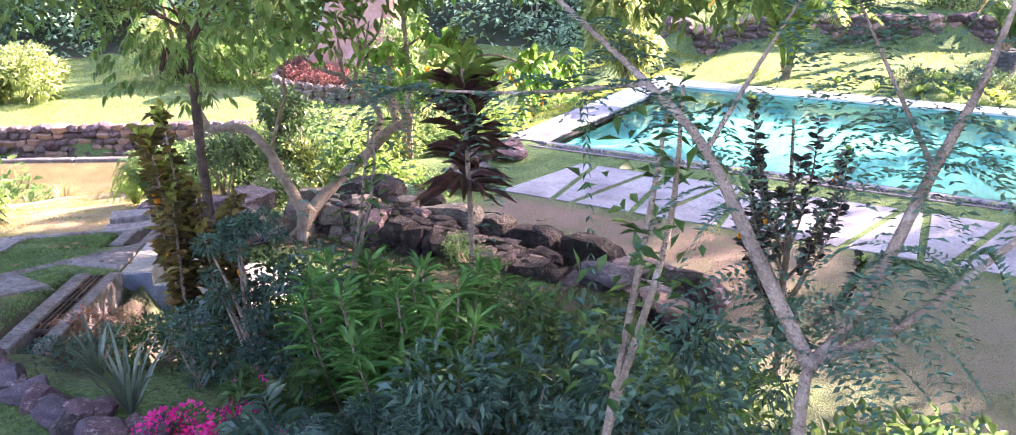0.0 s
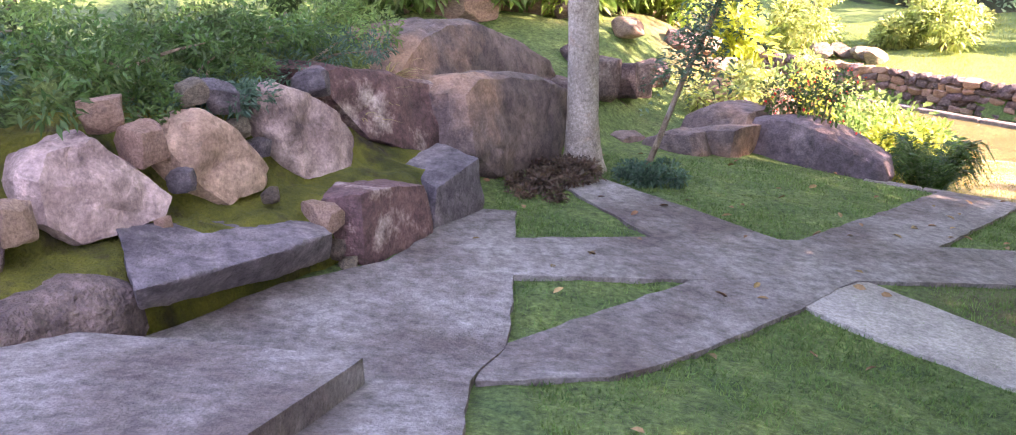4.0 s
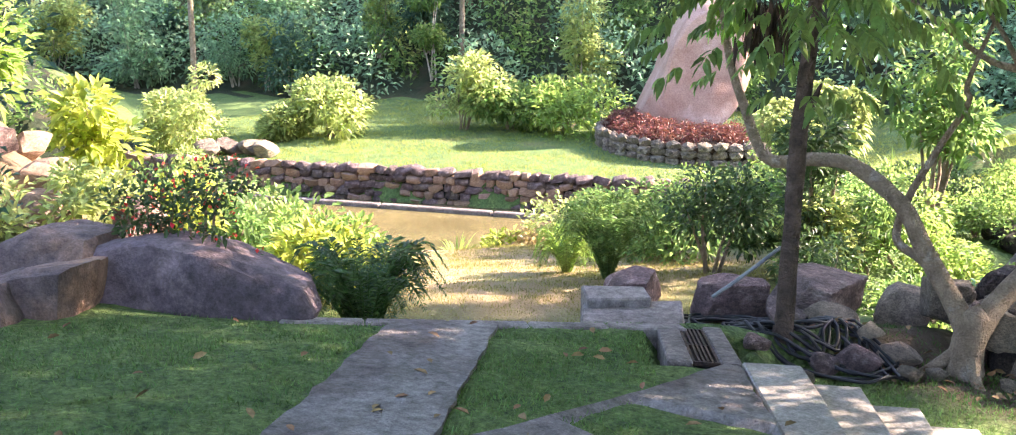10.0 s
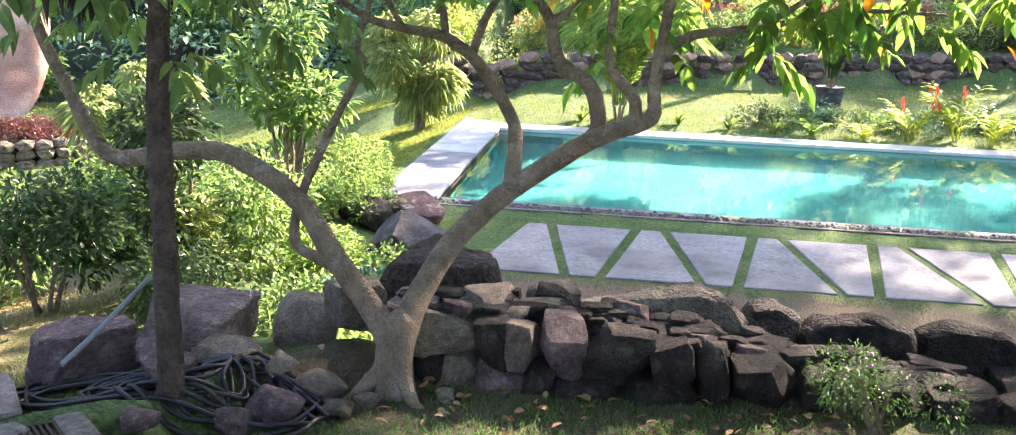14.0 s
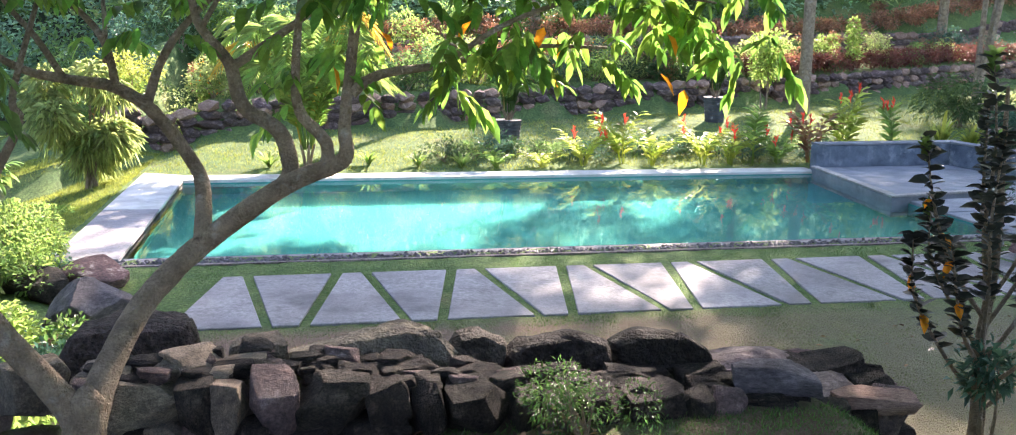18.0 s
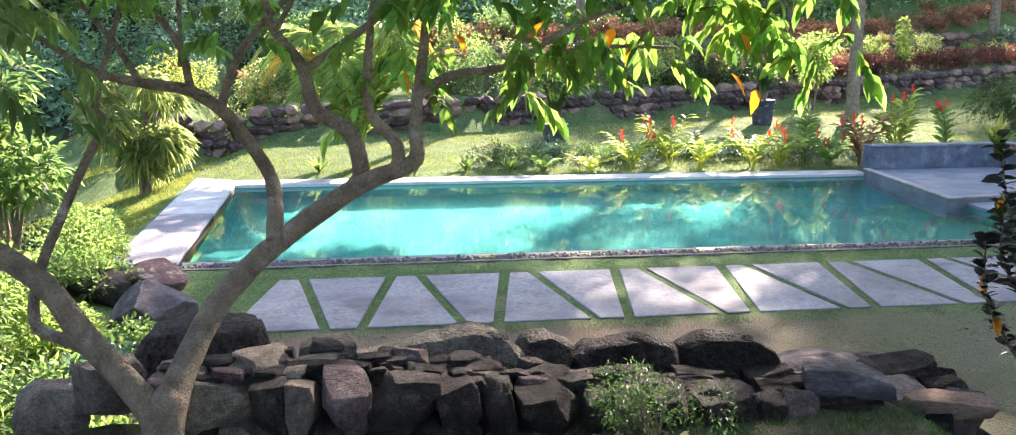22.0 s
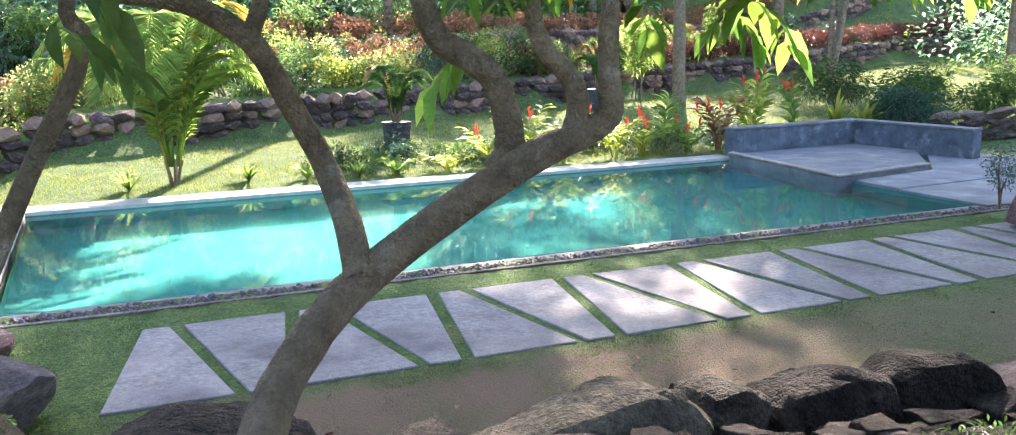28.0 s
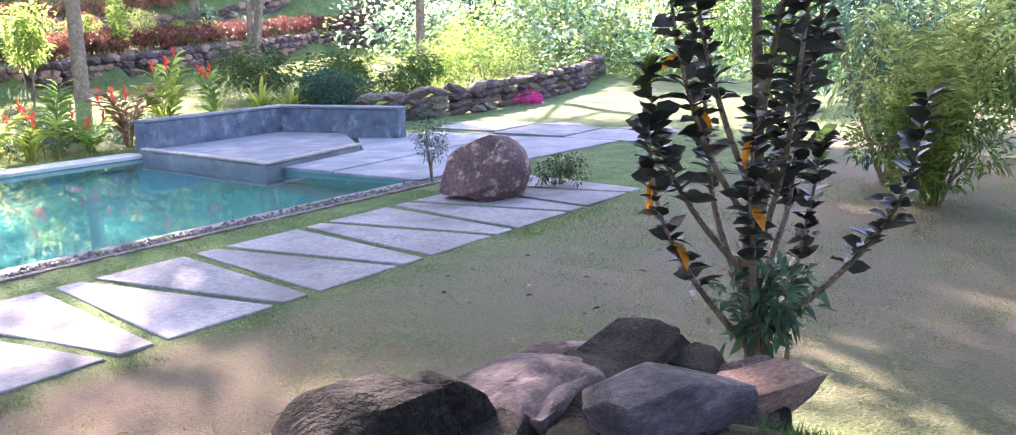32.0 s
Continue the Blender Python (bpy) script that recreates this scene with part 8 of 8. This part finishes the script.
def dracaena(x, y, h, seed):
    e = new("dracaena")
    z = gz(x, y)
    e.location = (x, y, z)
    tagged(e, "dark red dracaena with a bright green crown", "shrub")
    bm = bmesh.new()
    tube(bm, [(0, 0, -0.05), (0.02, 0, h * 0.5), (0, 0, h)], [0.025, 0.022, 0.018], 7, 4)
    part("stem", bm, M_BARK, e)
    rnd = random.Random(seed)
    for nm, lo, hi, n, mat, ln in (("dark_leaves", 0.62, 0.93, 120, L_REDDARK, 0.42), ("young_leaves", 0.91, 1.02, 30, L_BRIGHT, 0.4)):
        P, D = [], []
        for i in range(n):
            b = rnd.uniform(0, 6.28)
            t = rnd.uniform(lo, hi)
            P.append((0, 0, h * t))
            D.append((math.cos(b), math.sin(b), 0.15 + (t - lo) / (hi - lo) * 1.2))
        leaf_sheet(nm, P, D, ln, 0.2, mat, e, droop=0.35, fine=True, seed=seed)


dracaena(1.62, 0.3, 2.55, 5)


def feathery_tree():
    """The small tree at the start of the walk, its twigs across the view."""
    e = new("feathery_tree")
    bx, by = 5.36, -3.62
    o = Vector((bx, by, gz(bx, by)))
    e.location = o
    tagged(e, "small grey-stemmed tree with fine blue-green leaves", "tree")
    rnd = random.Random(6)
    runs = [
        [(5.36, -3.62, o.z - 0.05), (5.38, -3.63, 1.3), (5.38, -3.62, 2.0), (5.37, -3.53, 2.13)],
        [(5.37, -3.53, 2.12), (5.22, -3.48, 2.34), (5.04, -3.38, 2.56), (4.85, -3.32, 2.7), (4.52, -3.21, 2.89)],
        [(5.37, -3.53, 2.12), (5.45, -3.42, 2.25), (5.54, -3.24, 2.54), (5.6, -3.06, 2.73), (5.64, -2.9, 2.95)],
        [(5.38, -3.52, 2.13), (5.55, -3.43, 2.23), (5.73, -3.24, 2.4), (5.95, -3.1, 2.6)],
        [(5.04, -3.38, 2.56), (5.1, -3.2, 2.75), (5.2, -3.0, 3.0)],
        [(4.85, -3.32, 2.7), (4.5, -3.4, 2.66), (4.1, -3.5, 2.66)],
        [(5.54, -3.24, 2.54), (5.4, -3.1, 2.72), (5.25, -3.0, 2.95)],
    ]
    runs = [[tuple(Vector(q) - o) for q in r] for r in runs]
    for i, pts in enumerate(runs):
        bm = bmesh.new()
        r0 = (0.03, 0.021, 0.019, 0.014, 0.008, 0.007, 0.008)[i]
        tube(bm, pts, [r0 * (1 - 0.65 * k / (len(pts) - 1)) for k in range(len(pts))], 8, 4, 0.04, i)
        part("trunk" if i == 0 else "limb", bm, M_BARK, e, smooth=True)
    P, D = [], []
    for i in range(170):
        pts = rnd.choice(runs[1:])
        k = rnd.randrange(len(pts) - 1)
        b = Vector(pts[k]).lerp(Vector(pts[k + 1]), rnd.random())
        d = Vector((rnd.gauss(0, 1), rnd.gauss(0, 0.7), rnd.gauss(0.1, 0.35))).normalized()
        s = d.cross(Vector((0, 0, 1)))
        n = rnd.randint(10, 22)
        for q in range(n):
            p = b + d * (0.03 + 0.016 * q) + Vector((0, 0, -0.0008 * q * q))
            for sg in (-1, 1):
                P.append(p)
                D.append(s * sg + d * 0.4)
    leaf_sheet("foliage", P, D, 0.03, 0.38, L_BLUEGREEN, e, droop=0.1, seed=2)


feathery_tree()


def thin_stems(x, y, h, lean, label, seed):
    e = new("sapling")
    e.location = (x, y, gz(x, y))
    tagged(e, label, "tree", group="bed saplings")
    rnd = random.Random(seed)
    P, D = [], []
    for i in range(2):
        bm = bmesh.new()
        pts = [(0, 0, 0), (lean[0] * 0.4, lean[1] * 0.4, h * 0.4), (lean[0] * 0.75 + 0.08 * i, lean[1] * 0.8, h * 0.75), (lean[0] * (1 + 0.2 * i), lean[1], h)]
        tube(bm, pts, [0.02, 0.016, 0.012, 0.006], 6, 4)
        part("stem", bm, M_BARK, e)
        for k in range(60):
            t = rnd.uniform(0.5, 1)
            P.append(Vector(pts[0]).lerp(Vector(pts[3]), t) + Vector((rnd.gauss(0, 0.12), rnd.gauss(0, 0.12), rnd.gauss(0, 0.08))))
            D.append((rnd.gauss(0, 1), rnd.gauss(0, 1), rnd.gauss(0, 0.4)))
    leaf_sheet("foliage", P, D, 0.09, 0.4, L_FERN, e, seed=seed)


thin_stems(4.4, -3.0, 2.1, (0.2, 0.4), "thin leaning sapling in the bed", 3)
thin_stems(1.35, -1.0, 1.9, (0.2, 0.3), "thin leafy sapling in the bed", 4)
# ---------- woods on the slopes ----------
def noise_field(p):
    """A slow wave over the plan, to group leaves of one kind."""
    return 0.5 * np.sin(p[:, 0] * 0.55 + 2 * np.sin(p[:, 1] * 0.31)) * np.sin(p[:, 1] * 0.47 + p[:, 2] * 0.6 + 1.7 * np.sin(p[:, 0] * 0.23))


def woods():
    rs = np.random.RandomState(77)
    C, R = [], []

    def add(x, y, r):
        z = gz(x, y)
        C.append((x, y, z + r * 0.5))
        R.append(r)

    for _ in range(420):  # slope behind the terrace
        a, v = rs.uniform(-32, 16), rs.uniform(11.5, 46)
        x, y = ter(a, v)
        if x < -9 and not (-21 < x < -14 and y < 24):
            add(x, y, rs.uniform(0.7, 1.6) * (1 + v / 60))
    for _ in range(640):  # slope behind the pool
        x, y = rs.uniform(-16, 62), rs.uniform(34, 62)
        if y > 20.6 + (x + 6) * 0.288 + 12:
            add(x, y, rs.uniform(0.9, 2.2))
    for _ in range(120):
        add(rs.uniform(30, 55), rs.uniform(-6, 32), rs.uniform(1.0, 2.0))
    for _ in range(900):  # thick growth on the slope just above the hedges
        x = rs.uniform(-14, 44)
        add(x, 20.6 + (x + 6) * 0.288 + rs.uniform(8.2, 22), rs.uniform(0.6, 1.4))
    for _ in range(170):
        add(rs.uniform(27, 40), rs.uniform(0, 30), rs.uniform(0.7, 1.5))
    p, d = clumps(C, R, 420000, rs, hollow=0.7, squash=1.0)
    tone = noise_field(p)
    for k, (lo, hi, mat, size, lab) in enumerate([(-9, 0.12, L_FOREST, 0.3, "dense shaded green woodland covering the hillsides"), (0.12, 0.42, L_MID, 0.26, "mid-green saplings and creepers in the woods"), (0.42, 9, L_PALE, 0.24, "pale sunlit young growth in the woods")]):
        m = (tone > lo) & (tone <= hi)
        w = leaf_sheet("woodland", p[m], d[m], size, 0.5, mat, seed=3 + k)
        tagged(w, lab, "woodland", kind="stuff")
    C.clear()
    R.clear()
    for _ in range(230):
        x, y = rs.uniform(-42, -12.5), rs.uniform(-18, 6.5)
        add(x, y, rs.uniform(0.5, 1.4))
    p, d = clumps(C, R, 60000, rs, hollow=0.6, squash=1.0)
    w = leaf_sheet("undergrowth", p, d, 0.26, 0.45, L_MID, seed=4)
    tagged(w, "sunlit tangle of green undergrowth on the slope", "woodland", kind="stuff")


woods()
rw = random.Random(71)
for i in range(30):
    x, y = ter(rw.uniform(-30, 6), rw.uniform(11.0, 21))
    if x < -9 and not (-21 < x < -14 and y < 24):
        shrub("hillside_tree", x, y, rw.uniform(2.2, 4.6), rw.uniform(2.0, 3.4), (L_FOREST, L_MID, L_BLUEGREEN, L_PALE, L_FOREST)[i % 5], 1700, rw.uniform(0.16, 0.3), 0.42, "small tree on the wooded hillside", 1860 + i, ("bush", "tall", "wisp")[i % 3], 4, category="tree", group="hillside trees", stem_mat=M_BARK_PALE)
for i, (x, y, r, h) in enumerate([(-30, 22, 0.12, 9), (-34, 26, 0.14, 11), (-27, 30, 0.12, 10), (-40, 20, 0.16, 12), (-22, 34, 0.12, 10), (-33, 12, 0.12, 10), (-37, 6, 0.12, 10), (-28, -2, 0.12, 9), (-6, 46, 0.13, 7), (4, 48, 0.13, 7.5), (22, 50, 0.14, 8), (32, 48, 0.14, 8), (-14, 38, 0.13, 11), (40, 36, 0.15, 12)]):
    lawn_tree(x, y, r, h, (h * 0.55, h * 1.15), 3.4, 2600, "slender woodland tree with a pale trunk", 1500 + i, 1, L_FOREST, leaf=0.4)
for i, (x, y, h, w, m) in enumerate([(-8.7, -3.9, 1.1, 1.4, L_MID), (-9.4, -2.9, 1.3, 1.5, L_BRIGHT), (-9.9, -2.1, 1.0, 1.4, L_MID), (-10.4, -1.3, 0.8, 1.3, L_BRIGHT), (-8.3, -5.0, 1.0, 1.4, L_MID), (-9.6, -4.3, 1.3, 1.6, L_BRIGHT), (-10.2, -2.9, 1.4, 1.7, L_YELLOW), (-11.2, -1.2, 1.5, 1.8, L_BRIGHT), (-10.8, -3.6, 1.6, 2.2, L_BRIGHT), (-12.6, -1.8, 1.8, 2.4, L_YELLOW), (-13.5, 1.0, 1.5, 2.2, L_BRIGHT), (-12.0, -5.6, 2.2, 2.6, L_PALE), (-15.5, -3.5, 2.4, 3.0, L_BRIGHT), (-16.0, 2.8, 1.6, 2.4, L_PALE), (-9.0, -5.0, 1.0, 1.6, L_MID), (-18.5, 5.5, 1.8, 2.6, L_PALE), (-14.8, 4.6, 0.9, 1.8, L_STRAW), (-20.5, 1.5, 2.4, 3.0, L_BRIGHT)]):
    shrub("slope_shrub", x, y, h, w, m, 1500, 0.17, 0.42, "sunlit yellow-green shrub on the wild slope", 1530 + i, "bush", 5, group="wild slope shrubs")
# plants on top of the bank
L_DRYTWIG = leaf_mat("dry_twig_leaf", (0.05, 0.034, 0.026), (0.14, 0.09, 0.06), 0.2)
for i, (x, y, h, w, m, lab) in enumerate([(-1.9, -7.2, 0.5, 1.1, L_FERN, "ferny ground cover above the bank"), (-2.7, -6.8, 0.45, 1.0, L_FERN, "ferny ground cover above the bank"), (-0.9, -7.7, 0.5, 1.1, L_FERN, "ferny ground cover above the bank"), (-3.6, -6.3, 0.5, 1.1, L_FERN, "ferny ground cover above the bank"), (-3.0, -7.6, 0.6, 1.2, L_MID, "leafy ground cover above the bank"), (-4.4, -5.8, 0.5, 1.0, L_MID, "leafy ground cover above the bank"), (-0.2, -8.2, 0.5, 1.1, L_FERN, "ferny ground cover above the bank"), (-4.45, -3.95, 0.26, 0.6, L_DRYTWIG, "dry twiggy growth at the tree's foot"), (-4.0, -4.25, 0.22, 0.6, L_DRYTWIG, "dry twiggy growth at the tree's foot"), (-4.5, -3.25, 0.3, 0.5, L_BLUEGREEN, "leafy growth at the tree's foot")]):
    shrub("ground_cover", x, y, h, w, m, 1300, 0.06, 0.35, lab, 1560 + i, "mound", 3, group="bank plants")
rg = random.Random(61)
for i in range(16):
    x, y = bank_at(-1.6 + 0.29 * i + rg.uniform(-0.1, 0.1), -1.05 - rg.uniform(0, 1.1))
    shrub("ground_cover", x, y, rg.uniform(0.25, 0.45), rg.uniform(0.8, 1.1), (L_FERN, L_DARK, L_FERN, L_BLUEGREEN)[i % 4], 1900, 0.05, 0.3, "dense dark feathery ground cover above the bank", 1600 + i, "mound", 3, group="bank plants")
for i in range(4):
    x, y = bank_at(2.9 + 0.22 * i, -0.85 - 0.06 * i)
    blades("dry_grass", x, y, 0.3, 0.6, L_STRAW, 60, "dry straw-coloured grass beside the huge boulder", 1590 + i, 0.012, category="grass", stiff=0.3, group="dry grass tufts")
blades("bromeliad", -1.25, -7.65, 0.6, 0.95, L_CROTON, 34, "dark purple-green bromeliad above the bank", 1580, 0.09, stiff=0.6)
blades("dry_plant", -1.8, -7.7, 0.7, 0.8, L_STRAW, 26, "withered plant with hanging straw leaves", 1581, 0.07, stiff=0.2)
palm(-5.9, -6.1, 1.7, 30, "squat cycad with stiff dark fronds", 31, L_DARK, None, trunk=0.2, size=1.1, name="cycad")


# ---------- turf ----------
def turf(name, n, zone, h, mat, label, seed):
    """Short blades of grass, single triangles, scattered in a zone of the plan."""
    rs = np.random.RandomState(seed)
    x = rs.uniform(zone[0], zone[1], n)
    y = rs.uniform(zone[2], zone[3], n)
    keep = zone[4](x, y) & (noise_keep(x, y) > rs.uniform(0, 1, n))
    x, y = x[keep], y[keep]
    z = ground(x, y)
    n = len(x)
    a = rs.uniform(0, 6.283, n)
    w = h * 0.14
    hh = h * rs.uniform(0.5, 1.2, n)
    t = np.stack([np.cos(a) * w, np.sin(a) * w, 0 * a], 1)
    b = np.stack([x, y, z - 0.004], 1)
    tip = b + np.stack([rs.normal(0, 0.5, n) * hh, rs.normal(0, 0.5, n) * hh, hh], 1)
    V = np.stack([b + t, b - t, tip], 1).reshape(-1, 3)
    me = bpy.data.meshes.new(name)
    me.vertices.add(len(V))
    me.vertices.foreach_set("co", V.ravel().astype(np.float32))
    me.loops.add(n * 3)
    me.loops.foreach_set("vertex_index", np.arange(n * 3, dtype=np.int32))
    me.polygons.add(n)
    me.polygons.foreach_set("loop_start", (np.arange(n) * 3).astype(np.int32))
    me.update(calc_edges=True)
    me.materials.append(mat)
    ob = new(name, me)
    tagged(ob, label, "grass", kind="stuff")


def noise_keep(x, y):
    return np.clip(0.75 + 0.5 * np.sin(x * 1.7 + 1.3 * np.sin(y * 1.1)) * np.sin(y * 2.1 + np.sin(x * 0.9)), 0.15, 1)


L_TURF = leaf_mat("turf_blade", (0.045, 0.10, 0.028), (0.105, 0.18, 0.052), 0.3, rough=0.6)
L_TURF_DRY = leaf_mat("dry_turf_blade", (0.12, 0.13, 0.03), (0.24, 0.20, 0.07), 0.3, rough=0.6)
L_TURF_POOL = leaf_mat("thin_turf_blade", (0.085, 0.12, 0.04), (0.20, 0.20, 0.085), 0.3, rough=0.6)
turf("grass_upper", 150000, (-5.6, 1.6, -5.2, 1.2, lambda x, y: ((x + 3.6) * 0.743 + (y - 1.05) * 0.669 < -0.3) & (y > -5.0 - 0.1 * x) | ((x > -0.6) & (y < -2.5) & (y > -5.0))), 0.028, L_TURF, "short green turf between the path arms", 1)
turf("grass_wall", 60000, (-3.3, 2.0, -0.8, 2.7, lambda x, y: ((x + 3.6) * 0.743 + (y - 1.05) * 0.669 > 0.7)), 0.035, L_TURF, "short green turf below the rubble wall", 2)
turf("grass_lower", 60000, (-9.5, -4.0, -0.5, 5.0, lambda x, y: (x + 3.6) * -0.826 + (y - 1.05) * 0.564 > 0.1), 0.03, L_TURF_DRY, "thin sunlit turf of the lower lawn", 3)
turf("grass_slabs", 90000, (-4.0, 8.5, 6.9, 9.95, lambda x, y: (y > 9.3) | ((y < 9.3) & (x > -3.6))), 0.022, L_TURF, "turf growing in the joints between slabs", 4)
turf("grass_pool_lawn", 110000, (-3.0, 12.0, 2.6, 7.2, lambda x, y: (y > 3.6) | (x > 2.8)), 0.022, L_TURF_POOL, "sparse dry turf of the pool lawn", 5)
# brighter, yellower copy of the turf, with low sunlight put into its colour
L_TURF_SUN_TINT = leaf_mat("sun_tinted_turf_blade", (0.13, 0.17, 0.03), (0.24, 0.26, 0.06), 0.35, rough=0.6)
turf("grass_far", 260000, (-6, 32, 17.2, 36.5, lambda x, y: (-(x + 6) * 0.277 + (y - 20.6) * 0.961 < -0.2) | ((-(x + 6) * 0.277 + (y - 20.6) * 0.961 > 2.2) & (-(x + 6) * 0.277 + (y - 20.6) * 0.961 < 4.8))), 0.055, L_TURF_SUN_TINT, "sunlit turf beyond the pool", 6)


turf("grass_terrace", 170000, (-30, -9, 6, 27, lambda x, y: ((x + 13.5) * -0.532 + (y - 14.6) * 0.847 > 0.3) & ((x + 13.5) * -0.532 + (y - 14.6) * 0.847 < 11.5)), 0.06, L_TURF_SUN_TINT, "sunlit turf of the terrace lawn", 7)
turf("grass_beside_pool", 70000, (-9, -4.7, 11, 20.4, lambda x, y: x < -4.7), 0.055, L_TURF_SUN_TINT, "sunlit turf beside the pool's coping", 8)


def litter():
    rnd = random.Random(4)
    P, D = [], []
    for i in range(260):
        if i % 2:
            x, y = rnd.uniform(-3.3, 0.4), rnd.uniform(1.9, 2.6)
        else:
            x, y = rnd.uniform(-5.5, 1.5), rnd.uniform(-5, 0.5)
        P.append((x, y, gz(x, y) + 0.03))
        D.append((rnd.gauss(0, 1), rnd.gauss(0, 1), rnd.uniform(-0.05, 0.25)))
    for i in range(90):
        x, y = rnd.uniform(-2.5, 6.5), rnd.uniform(4.2, 6.6)
        P.append((x, y, gz(x, y) + 0.03))
        D.append((rnd.gauss(0, 1), rnd.gauss(0, 1), rnd.uniform(-0.05, 0.25)))
    ob = leaf_sheet("fallen_leaves", P, D, 0.07, 0.5, material("dry_leaf", (0.14, 0.07, 0.03), (0.33, 0.2, 0.1), 0.8, 5, 40, 0, island=0.4), fine=True, droop=0)
    tagged(ob, "scattered dry brown fallen leaves", "leaves", kind="stuff")


litter()
